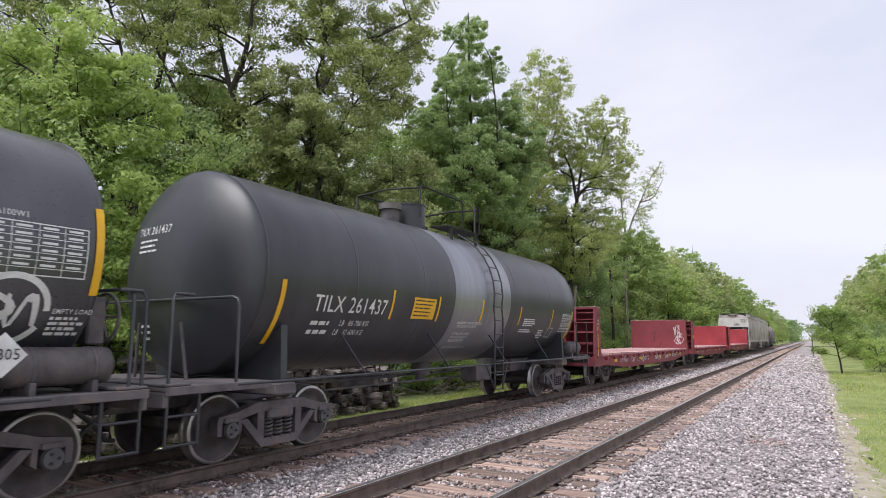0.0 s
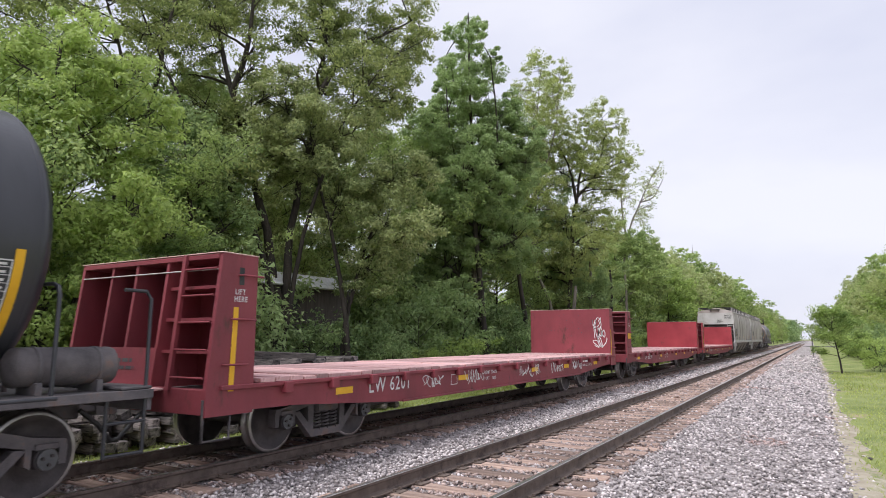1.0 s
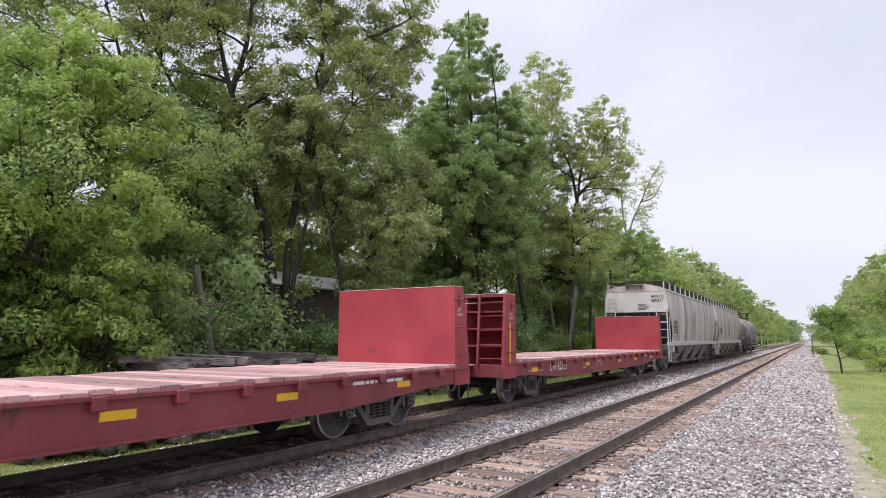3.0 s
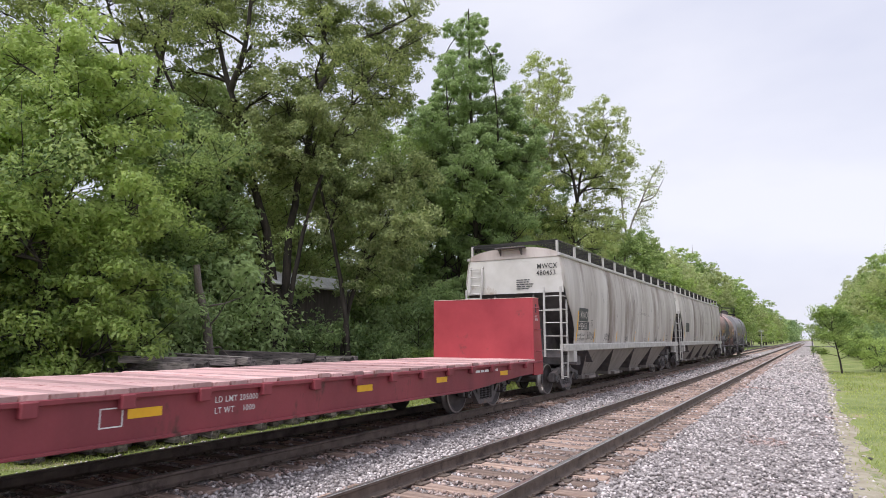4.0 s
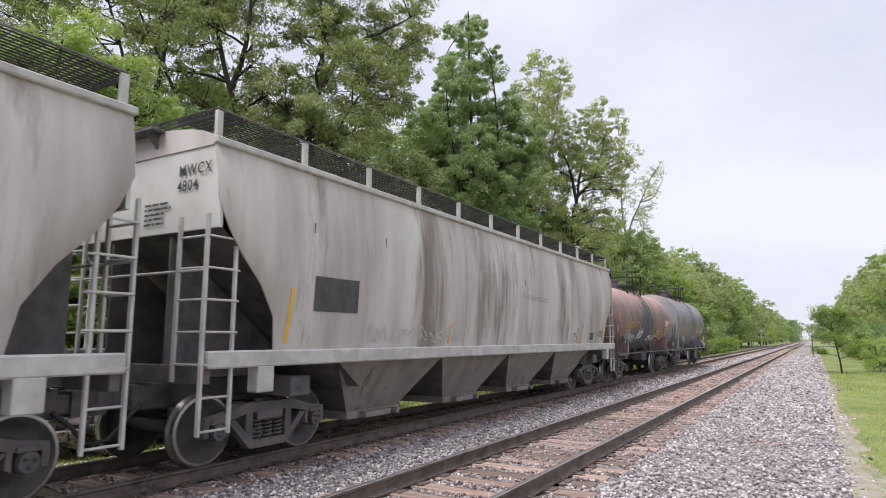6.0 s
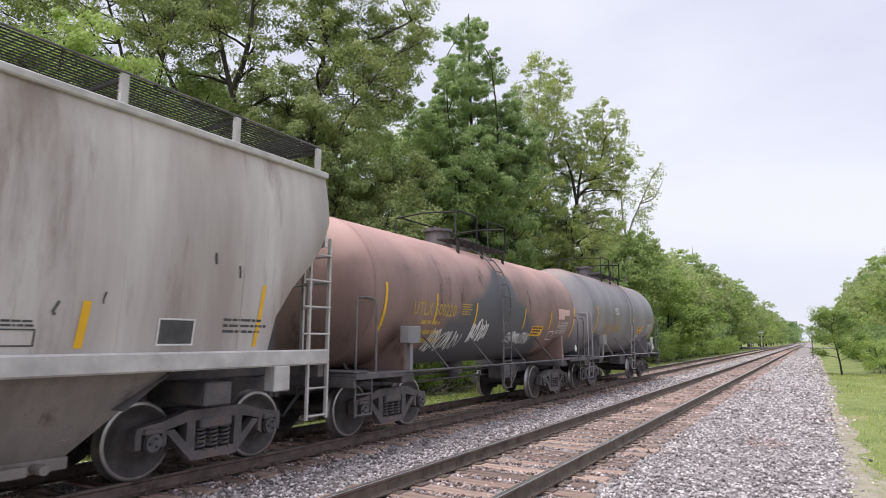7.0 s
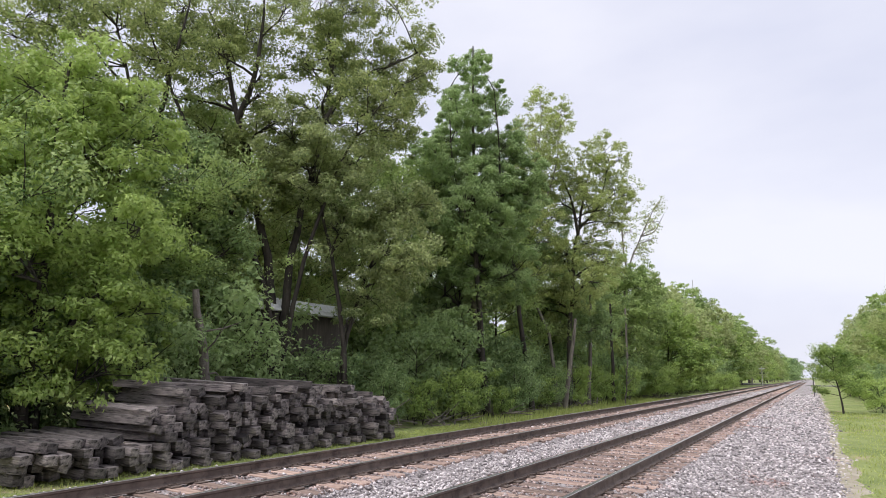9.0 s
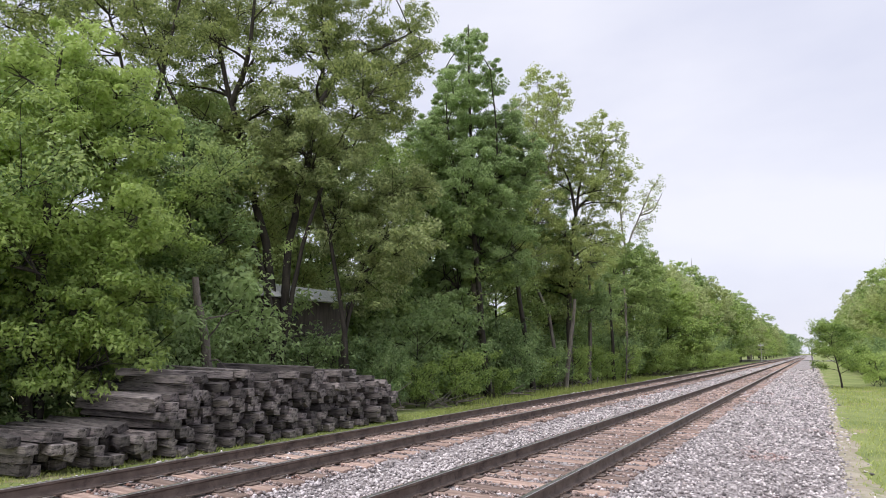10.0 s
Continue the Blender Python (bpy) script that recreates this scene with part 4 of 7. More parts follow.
def brush_pile(x, y, w, n, seed):
    rnd = random.Random(seed)
    g = Geo()
    for _ in range(n):
        p = Vector((rnd.uniform(-w, w) * 0.5, rnd.uniform(-w, w), rnd.uniform(0.02, 0.25)))
        d = Vector((rnd.uniform(-0.6, 0.6), rnd.uniform(-1, 1), rnd.uniform(-0.1, 0.45))).normalized() * rnd.uniform(0.5, 1.6)
        r = rnd.uniform(0.012, 0.04)
        g.tube([p, p + d * 0.5 + Vector((0, 0, rnd.uniform(-0.05, 0.1))), p + d], r, 5, [r, r * 0.8, r * 0.4])
    tagged(solid("brush_pile", g, M_BARK_L, "heap of dry grey fallen branches by the wood", "brush", m=pose(x, y, -0.6)), kind="stuff")


def build_deadwood():
    snag("pale leaning dead trunk at the wood's edge", -13.9, 12.0, 4.2, (-0.3, -1.0), 3, 0.17)
    snag("thin forked dead sapling by the track", -11.6, 45.5, 3.2, (0.2, 0.3), 4, 0.06)
    snag("slanting bare grey trunk at the wood's edge", -14.6, 29.8, 7.0, (-0.6, -1.1), 5, 0.24)
    snag("bare grey trunk at the wood's edge", -13.0, 36.8, 5.5, (0.5, 0.9), 6, 0.17)
    snag("leaning grey bare trunk among the slender trees", -13.4, 33.0, 8.5, (-0.5, -1.8), 7, 0.17, M_BARK)
    snag("straight grey bare trunk among the slender trees", -13.3, 42.6, 8.0, (0.2, 0.4), 8, 0.16)
    snag("thin grey bare trunk in the wood's edge", -13.2, 48.5, 7.5, (0.1, -0.6), 9, 0.15, M_BARK)
    snag("thin straight grey trunk in the wood's edge", -13.2, 53.0, 8.0, (-0.2, 0.5), 10, 0.15)
    brush_pile(-13.9, 18.8, 1.2, 34, 5)
    brush_pile(-13.3, 40.5, 1.8, 36, 6)
    brush_pile(-13.6, 29.5, 1.6, 40, 1)
    brush_pile(-12.8, 60.0, 2.4, 60, 2)
    brush_pile(-13.6, 36.0, 1.6, 30, 3)
    brush_pile(-13.2, 22.5, 1.4, 26, 4)


def build_grass():
    rs = np.random.RandomState(8)
    lots = [(0.35, 7.0, 8.0, 24.0, 130), (0.5, 9.0, 24.0, 45.0, 40), (-12.5, -10.3, 5.0, 24.0, 160), (-14.0, -10.2, 24.0, 60.0, 45)]
    vs = []
    for x0, x1, y0, y1, d in lots:
        n = int((x1 - x0) * (y1 - y0) * d)
        x, y = rs.uniform(x0, x1, n), rs.uniform(y0, y1, n)
        z = np.where(x < 0, -0.57, -0.38)
        hgt = rs.uniform(0.03, 0.09, n) * np.where((x < 0) & (y > 24), 2.2, 1.0) * np.where(y > 24, 1.5, 1.0)
        keep = (x < 0) | (rs.rand(n) < np.clip((x - 0.3) * 1.1, 0.05, 1))
        hgt = hgt * keep
        a = rs.uniform(0, 6.28, n)
        w = 0.010 * np.where(y > 20, 2.2, 1.2)
        lx, ly = rs.normal(0, 0.03, n), rs.normal(0, 0.03, n)
        vs.append(np.stack([np.stack([x - np.cos(a) * w, y - np.sin(a) * w, z], 1), np.stack([x + np.cos(a) * w, y + np.sin(a) * w, z], 1), np.stack([x + lx, y + ly, z + hgt], 1)], 1).reshape(-1, 3))
    V = np.concatenate(vs)
    me = tri_mesh("grass", V, np.arange(len(V)).reshape(-1, 3), M_BLADE)
    return solid("grass", me, None, "short green grass blades and taller weeds beside the tracks", "grass", kind="stuff")


def build_tie_stack():
    """Old ties laid across, their sawn ends towards the track; stepped down at one end."""
    rnd = random.Random(17)
    shapes = []
    for k in range(7):
        g = Geo()
        w, hh = rnd.uniform(0.09, 0.12), rnd.uniform(0.078, 0.096)
        g.box(-1.28, 1.28, -w, w, -hh, hh, rnd.uniform(0.004, 0.012))
        for _ in range(2):
            z = rnd.uniform(-hh * 0.7, hh * 0.6)
            g.box(1.2, 1.283, -w * 0.9, w * rnd.uniform(0.1, 0.9), z, z + 0.008)
        shapes.append(mesh_of("railway_tie", g, M_OLDTIE))
    lay = 0.178

    def top_at(y):
        if y < 8.2:
            return 4
        if y < 9.0:
            return 7
        if y < 16.0:
            return 9
        return 7

    first = None
    for k in range(9):
        y = 5.9 + rnd.uniform(0, 0.1)
        while y < 17.15:
            if top_at(y) > k and not (k == top_at(y) - 1 and rnd.random() < 0.35):
                tilt = rnd.uniform(-10, 10) + (rnd.choice((-30, -16, 16, 32)) if rnd.random() < 0.3 else 0)
                x = -12.95 + rnd.uniform(-0.42, 0.22) - 0.02 * k
                ob = new("railway_tie", shapes[rnd.randrange(7)])
                ob.matrix_basis = pose(x, y, -0.535 + lay * (k + 0.5), tilt, rnd.uniform(-1.5, 1.5), rnd.uniform(-7, 7))
                tagged(ob, "dark weathered old wooden railway tie in a stack", "railway tie", "stack of old ties")
            y += rnd.uniform(0.225, 0.30)
    for y, z, rz in ((9.6, 1.10, 12), (10.4, 1.13, -20), (12.4, 1.16, 3)):
        ob = new("railway_tie", shapes[rnd.randrange(7)])
        ob.matrix_basis = pose(-12.8, y, z, 3, 2, rz + 30)
        tagged(ob, "weathered wooden tie lying loose on the stack", "railway tie", "stack of old ties")


def build_shed():
    sh = thing("shed", "dark wooden shed with a pale roof among the trees", "shed", m=pose(-19.4, 18.4, -0.62))
    part("wall", Geo().box(-2.4, 2.4, -2.5, 2.5, 0, 4.2), M_SHED, sh)
    g = Geo().prism([(-2.7, 4.95), (2.75, 4.21), (2.75, 4.37), (-2.7, 5.11)], "y", -2.8, 2.8)
    part("roof", g, M_SHEDROOF, sh, "pale metal roof")
    part("fascia", Geo().prism([(2.45, 4.65), (2.80, 4.17), (2.86, 4.21), (2.50, 4.69)], "y", -2.82, 2.82), M_WHITE, sh, "white roof edge board")
    part("vent", Geo().box(2.4, 2.44, -0.9, -0.5, 3.35, 3.75, 0.01), M_INK, sh)


def build_far():
    rd = Geo().box(-80, 60, 182, 190, -0.6, -0.172, 0.02)
    solid("road", rd, M_ROAD, "pale asphalt road crossing both tracks", "road", kind="structure")
    for x, y, hgt in ((-15.2, 165, 9.5), (-15.0, 200, 9.0), (-13.5, 178, 5.0)):
        p = thing("utility_pole", "grey wooden utility pole beside the crossing", "pole", "utility poles", m=pose(x, y, -0.6))
        part("post", Geo().cyl((0, 0, -0.5), (0, 0, hgt), 0.15, 10, 0.11), M_POLE, p)
        part("crossarm", Geo().box(-1.1, 1.1, -0.06, 0.06, hgt - 0.7, hgt - 0.55, 0.01), M_POLE, p)
    mk = thing("marker_post", "thin dark marker post in the ballast", "post", m=pose(-0.05, 79.5, -0.36))
    part("post", Geo().box(-0.05, 0.05, -0.05, 0.05, -0.2, 2.1, 0.01), M_UNDER, mk)
    part("cap", Geo().box(-0.07, 0.07, -0.02, 0.02, 1.75, 2.1, 0.01), M_UNDER, mk)
    sg = thing("crossing_signal", "grey crossing signal mast beside the road", "signal", m=pose(-11.2, 180, -0.5))
    part("mast", Geo().cyl((0, 0, -0.3), (0, 0, 4.6), 0.08, 8), M_PALEBAR, sg)
    part("crossbuck", Geo().box(-0.7, 0.7, -0.04, -0.02, 4.0, 4.2, 0.01, Matrix.Translation((0, 0, 0))), M_WHITE, sg)
    part("lamp", Geo().cyl((-0.4, -0.1, 3.0), (-0.4, 0.05, 3.0), 0.2, 12).cyl((0.4, -0.1, 3.0), (0.4, 0.05, 3.0), 0.2, 12), M_INK, sg)
    tw = thing("radio_mast", "thin grey lattice radio mast far behind the trees", "mast", m=pose(-62, 420, -0.6))
    part("lattice", Geo().tube([(-0.3, 0, 0), (0, 0, 62)], 0.12, 4).tube([(0.3, 0, 0), (0, 0, 62)], 0.12, 4), M_POLE, tw)
    # low distant wood where the line vanishes
    rs = np.random.RandomState(4)
    cs = np.stack([np.concatenate([rs.uniform(-60, -8, 420), rs.uniform(8, 60, 240)]), rs.uniform(430, 620, 660), rs.uniform(1, 14, 660)], 1)
    me = leaf_mesh("far_wood", cs, 4.0, 50, 1.5, 5, M_LEAF_C)
    solid("far_wood", me, None, "distant low green wood along the line", "trees", kind="stuff")


def build_verge():
    g = Geo()
    ys = [1 + 0.5 * k for k in range(120)] + [65, 75, 90, 120]
    vs = []
    for y in ys:
        l = 0.22 + 0.10 * noise.noise((1, y * 0.7, 2))
        r = 0.72 + 0.28 * noise.noise((5, y * 0.5, 9)) + 0.12 * noise.noise((5, y * 2.1, 3))
        vs += [(l, y, -0.375), ((l + r) / 2, y, -0.352), (r, y, -0.378)]
    g.add(vs, [(3 * k + j, 3 * k + j + 1, 3 * k + j + 4, 3 * k + j + 3) for k in range(len(ys) - 1) for j in range(2)], True)
    solid("verge", g, M_SAND, "sandy worn verge between ballast and lawn", "verge", kind="structure")


build_ground()
build_verge()
BALLAST = build_ballast()
TREES = build_trees()
build_shed()
build_deadwood()
build_far()
build_tie_stack()
# ---- the train ----
SPEED = 15.249
CARS, SPINS = [], []
WHEEL_R = 0.445


def rusty_tank():
    """Brown faded tank paint, sun-bleached along the crown, with an old black spill round the middle."""
    m = surface("brown_tank_paint", (0.20, 0.13, 0.115), (0.31, 0.205, 0.18), 1.1, 0.6, 0, 0.1, 30.0, stretch=(1, 1.5, 0.5), c3=(0.06, 0.04, 0.036), spots=0.12, spot_scale=1.3)
    nd, ln = m.node_tree.nodes, m.node_tree.links
    b = nd["Principled BSDF"]
    base = b.inputs["Base Color"].links[0].from_socket
    co = nd.new("ShaderNodeTexCoord")
    sp = nd.new("ShaderNodeSeparateXYZ")
    ln.new(co.outputs["Object"], sp.inputs["Vector"])
    ns = nd.new("ShaderNodeTexNoise")
    ns.inputs["Scale"].default_value, ns.inputs["Detail"].default_value = 0.9, 6.0
    ln.new(co.outputs["Object"], ns.inputs["Vector"])

    def maths(op, a, c, d=None):
        k = nd.new("ShaderNodeMath")
        k.operation = op
        for i, v in enumerate((a, c, d)):
            if v is None:
                continue
            if isinstance(v, (int, float)):
                k.inputs[i].default_value = v
            else:
                ln.new(v, k.inputs[i])
        return k.outputs["Value"]

    def blend(fac, a, colour):
        mx = nd.new("ShaderNodeMix")
        mx.data_type = "RGBA"
        ln.new(fac, mx.inputs["Factor"])
        ln.new(a, mx.inputs["A"])
        mx.inputs["B"].default_value = (*colour, 1)
        return mx.outputs["Result"]

    def step(v, lo, hi):
        k = nd.new("ShaderNodeMapRange")
        k.inputs["From Min"].default_value, k.inputs["From Max"].default_value = lo, hi
        ln.new(v, k.inputs["Value"])
        return k.outputs["Result"]

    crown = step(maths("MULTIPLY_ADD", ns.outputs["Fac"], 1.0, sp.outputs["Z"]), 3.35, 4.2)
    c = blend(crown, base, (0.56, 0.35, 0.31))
    # spill: a ragged band round the man-way that widens downwards
    low = maths("MULTIPLY", maths("SUBTRACT", 2.75, sp.outputs["Z"]), 1.6)
    wide = maths("SUBTRACT", maths("ADD", low, maths("MULTIPLY", ns.outputs["Fac"], 2.2)), maths("ABSOLUTE", sp.outputs["Y"], 0))
    c = blend(step(wide, -0.1, 0.35), c, (0.105, 0.105, 0.118))
    ln.new(c, b.inputs["Base Color"])
    return m


M_BROWNCAR = rusty_tank()


def rust_along_crown(m, z0, z1, colour, most):
    """Rust stains that thicken along the crown of a tank."""
    nd, ln = m.node_tree.nodes, m.node_tree.links
    b = nd["Principled BSDF"]
    base = b.inputs["Base Color"].links[0].from_socket
    co = nd.new("ShaderNodeTexCoord")
    sp = nd.new("ShaderNodeSeparateXYZ")
    ns = nd.new("ShaderNodeTexNoise")
    ns.inputs["Scale"].default_value, ns.inputs["Detail"].default_value = 1.3, 7.0
    ln.new(co.outputs["Object"], sp.inputs["Vector"])
    ln.new(co.outputs["Object"], ns.inputs["Vector"])
    ad = nd.new("ShaderNodeMath")
    ad.operation = "MULTIPLY_ADD"
    ad.inputs[1].default_value = 1.6
    ln.new(ns.outputs["Fac"], ad.inputs[0])
    ln.new(sp.outputs["Z"], ad.inputs[2])
    mr = nd.new("ShaderNodeMapRange")
    mr.inputs["From Min"].default_value, mr.inputs["From Max"].default_value, mr.inputs["To Max"].default_value = z0, z1, most
    ln.new(ad.outputs["Value"], mr.inputs["Value"])
    mx = nd.new("ShaderNodeMix")
    mx.data_type = "RGBA"
    ln.new(mr.outputs["Result"], mx.inputs["Factor"])
    ln.new(base, mx.inputs["A"])
    mx.inputs["B"].default_value = (*colour, 1)
    ln.new(mx.outputs["Result"], b.inputs["Base Color"])


rust_along_crown(M_GREYCAR, 4.3, 5.0, (0.42, 0.27, 0.22), 0.75)
rust_along_crown(M_HOPPER, 4.3, 5.6, (0.40, 0.29, 0.25), 0.5)


def mesh_multi(name, pieces):
    me = bpy.data.meshes.new(name)
    v, f, s_, mi = [], [], [], []
    for k, (geo, material) in enumerate(pieces):
        n = len(v)
        v += geo.v
        f += [tuple(i + n for i in fc) for fc in geo.f]
        s_ += geo.s
        mi += [k] * len(geo.f)
    me.from_pydata(v, [], f)
    for _, material in pieces:
        me.materials.append(material)
    me.polygons.foreach_set("use_smooth", s_)
    me.polygons.foreach_set("material_index", mi)
    bm = bmesh.new()
    bm.from_mesh(me)
    bmesh.ops.recalc_face_normals(bm, faces=bm.faces)
    bm.to_mesh(me)
    bm.free()
    return me


# lettering, bars and scrawls as flat outlines (u right, v up)
TEXTS = {}


def text_uv(words, size, squeeze=1.0):
    key = (words, size, squeeze)
    if key not in TEXTS:
        cu = bpy.data.curves.new("lettering", "FONT")
        cu.body, cu.size, cu.resolution_u, cu.offset, cu.space_character = words, size * 1.38, 2, size * 0.010, 1.12
        ob = new("lettering", cu)
        dg = bpy.context.evaluated_depsgraph_get()
        ev = ob.evaluated_get(dg)
        me = ev.to_mesh()
        TEXTS[key] = ([(p.co.x * squeeze * 0.88, p.co.y) for p in me.vertices], [tuple(p.vertices) for p in me.polygons])
        ev.to_mesh_clear()
        bpy.data.objects.remove(ob)
        bpy.data.curves.remove(cu)
    return TEXTS[key]


def shift(uv, du, dv):
    return [(u + du, v + dv) for u, v in uv[0]], uv[1]


def rect_uv(u0, v0, u1, v1, cuts=1):
    n = cuts
    pts = [(u0, v0 + (v1 - v0) * k / n) for k in range(n + 1)] + [(u1, v0 + (v1 - v0) * k / n) for k in range(n + 1)]
    return pts, [(k, n + 1 + k, n + 2 + k, k + 1) for k in range(n)]


def frame_uv(u0, v0, u1, v1, w):
    return merge_uv([rect_uv(u0, v0, u1, v0 + w), rect_uv(u0, v1 - w, u1, v1), rect_uv(u0, v0 + w, u0 + w, v1 - w, 3), rect_uv(u1 - w, v0 + w, u1, v1 - w, 3)])


def merge_uv(lst):
    pts, fs = [], []
    for p, f in lst:
        k = len(pts)
        pts += p
        fs += [tuple(i + k for i in fc) for fc in f]
    return pts, fs


def bars_uv(u0, v0, w, rows, hgt, gap, seed=0):
    rnd = random.Random(seed)
    out = []
    for r in range(rows):
        u, v = u0, v0 - r * (hgt + gap)
        end = u0 + w * rnd.uniform(0.7, 1.0)
        while u < end:
            l = rnd.uniform(0.08, 0.3) * min(1, w)
            out.append(rect_uv(u, v - hgt, min(end, u + l), v))
            u += l + hgt * 0.6
    return merge_uv(out)


def table_uv(u0, v0, w, h, rows, cols, t=0.012):
    out = [frame_uv(u0, v0, u0 + w, v0 + h, t)]
    for r in range(1, rows):
        v = v0 + h * r / rows
        out.append(rect_uv(u0, v, u0 + w, v + t * 0.6))
        for c in range(cols):
            out.append(rect_uv(u0 + w * (c + 0.15) / cols, v + 0.02, u0 + w * (c + 0.75) / cols, v + h / rows * 0.6))
    for c in range(1, cols):
        out.append(rect_uv(u0 + w * c / cols, v0, u0 + w * c / cols + t * 0.6, v0 + h, 3))
    return merge_uv(out)


def stroke_uv(pts, w):
    ps, fs = [], []
    for k, p in enumerate(pts):
        a, b = pts[max(0, k - 1)], pts[min(len(pts) - 1, k + 1)]
        dx, dy = b[0] - a[0], b[1] - a[1]
        d = math.hypot(dx, dy) or 1
        ps += [(p[0] - dy / d * w / 2, p[1] + dx / d * w / 2), (p[0] + dy / d * w / 2, p[1] - dx / d * w / 2)]
        if k:
            fs.append((2 * k - 2, 2 * k - 1, 2 * k + 1, 2 * k))
    return ps, fs


def scrawl_uv(u0, v0, w, h, n, seed, line=0.035):
    """Looping painted strokes, no letters."""
    rnd = random.Random(seed)
    out = []
    for k in range(n):
        cx, cy = u0 + w * (k + 0.5) / n, v0 + h * rnd.uniform(0.4, 0.6)
        ph, a, b = rnd.uniform(0, 6.28), w / n * rnd.uniform(0.4, 0.8), h * rnd.uniform(0.3, 0.5)
        f1, f2 = rnd.choice((1, 1.5, 2)), rnd.choice((1, 2, 2.5, 3))
        pts = [(cx + a * math.sin(f1 * t + ph), cy + b * math.sin(f2 * t + ph * 1.7)) for t in [i * 0.22 for i in range(rnd.randint(14, 26))]]
        out.append(stroke_uv(pts, line * rnd.uniform(0.7, 1.2)))
    return merge_uv(out)


def diamond_uv(u, v, r):
    return [(u - r, v), (u, v - r), (u + r, v), (u, v + r)], [(0, 1, 2, 3)]


def decal(name, uv, where, material, parent, label=""):
    ob = None
    for one in uv if isinstance(uv, list) else [uv]:
        g = Geo()
        g.add([where(u, v) for u, v in one[0]], one[1])
        ob = part(name, g, material, parent, label)
    return ob


def on_tank(R, zc, lift=0.008):
    def where(y, z):
        t = math.asin(max(-0.99, min(0.99, (z - zc) / R)))
        return ((R + lift) * math.cos(t), y, zc + (R + lift) * math.sin(t))
    return where


def on_side(x):
    return lambda u, v: (x, u, v)


def on_end(y):
    return lambda u, v: (u, y, v)


# ---- running gear ----
def build_running_gear():
    g = Geo()
    for s_ in (-1, 1):
        prof = [(-0.075, 0.10), (-0.075, 0.16), (-0.03, 0.2), (-0.02, 0.34), (-0.062, 0.375), (-0.062, WHEEL_R - 0.012), (-0.055, WHEEL_R - 0.002)]
        prof2 = [(0.075, WHEEL_R + 0.022), (0.085, WHEEL_R + 0.012), (0.085, 0.375), (0.03, 0.34), (0.02, 0.2), (0.075, 0.16), (0.075, 0.10)]
        # profile runs from the outer face inwards; mirrored for the other wheel
        g.lathe([(s_ * (0.755 - a), r) for a, r in prof], 40, "x", (0, 0, 0))
        g.lathe([(s_ * (0.755 - a), r) for a, r in prof2], 40, "x", (0, 0, 0))
    tread = Geo()
    for s_ in (-1, 1):
        tread.lathe([(s_ * (0.755 + 0.055), WHEEL_R - 0.002), (s_ * (0.755 - 0.04), WHEEL_R), (s_ * (0.755 - 0.05), WHEEL_R + 0.022), (s_ * (0.755 - 0.075), WHEEL_R + 0.022)], 40, "x", (0, 0, 0))
        tread.lathe([(s_ * (0.755 + 0.0635), WHEEL_R - 0.04), (s_ * (0.755 + 0.0635), WHEEL_R - 0.012), (s_ * (0.755 + 0.056), WHEEL_R - 0.001)], 40, "x", (0, 0, 0))
    g.cyl((-0.9, 0, 0), (0.9, 0, 0), 0.085, 14)
    cap = Geo()
    for s_ in (-1, 1):
        g.cyl((s_ * 0.9, 0, 0), (s_ * 1.10, 0, 0), 0.115, 18)
        cap.cyl((s_ * 1.10, 0, 0), (s_ * 1.13, 0, 0), 0.10, 18)
        for k in range(3):
            t = 2.094 * k
            g.cyl((s_ * 1.125, 0.05 * math.cos(t), 0.05 * math.sin(t)), (s_ * 1.15, 0.05 * math.cos(t), 0.05 * math.sin(t)), 0.018, 6)
    wheelset = mesh_multi("wheelset", [(g, M_WHEEL), (tread, M_TREAD), (cap, M_CAP)])
    g = Geo()
    x0, x1 = 0.94, 1.08
    g.prism([(-1.08, 0.62), (-0.78, 0.66), (-0.42, 0.76), (0.42, 0.76), (0.78, 0.66), (1.08, 0.62), (1.10, 0.54), (0.76, 0.55), (0.40, 0.63), (-0.40, 0.63), (-0.76, 0.55), (-1.10, 0.54)], "x", x0, x1)
    g.prism([(-0.72, 0.55), (-0.34, 0.16), (0.34, 0.16), (0.72, 0.55), (0.60, 0.56), (0.30, 0.27), (-0.30, 0.27), (-0.60, 0.56)], "x", x0 + 0.01, x1 - 0.01)
    for s_ in (-1, 1):
        g.prism([(s_ * 0.30, 0.24), (s_ * 0.42, 0.30), (s_ * 0.42, 0.66), (s_ * 0.30, 0.66)], "x", x0 + 0.01, x1 - 0.01)
        g.prism([(s_ * 0.70, 0.56), (s_ * 0.70, 0.40), (s_ * 0.76, 0.36), (s_ * 0.76, 0.56)], "x", x0, x1)
        g.prism([(s_ * 1.02, 0.56), (s_ * 1.02, 0.38), (s_ * 1.09, 0.38), (s_ * 1.10, 0.56)], "x", x0, x1)
        g.box(x0 - 0.02, x1 + 0.03, s_ * 0.89 - 0.11, s_ * 0.89 + 0.11, 0.535, 0.60, 0.01)
    side = mesh_of("side_frame", g, M_TRUCK)
    g = Geo()
    g.box(-0.95, 0.95, -0.18, 0.18, 0.40, 0.70, 0.03)
    g.box(0.9, 1.10, -0.24, 0.24, 0.52, 0.66, 0.02)
    g.box(-1.10, -0.9, -0.24, 0.24, 0.52, 0.66, 0.02)
    g.cyl((0, 0, 0.68), (0, 0, 0.86), 0.2, 14)
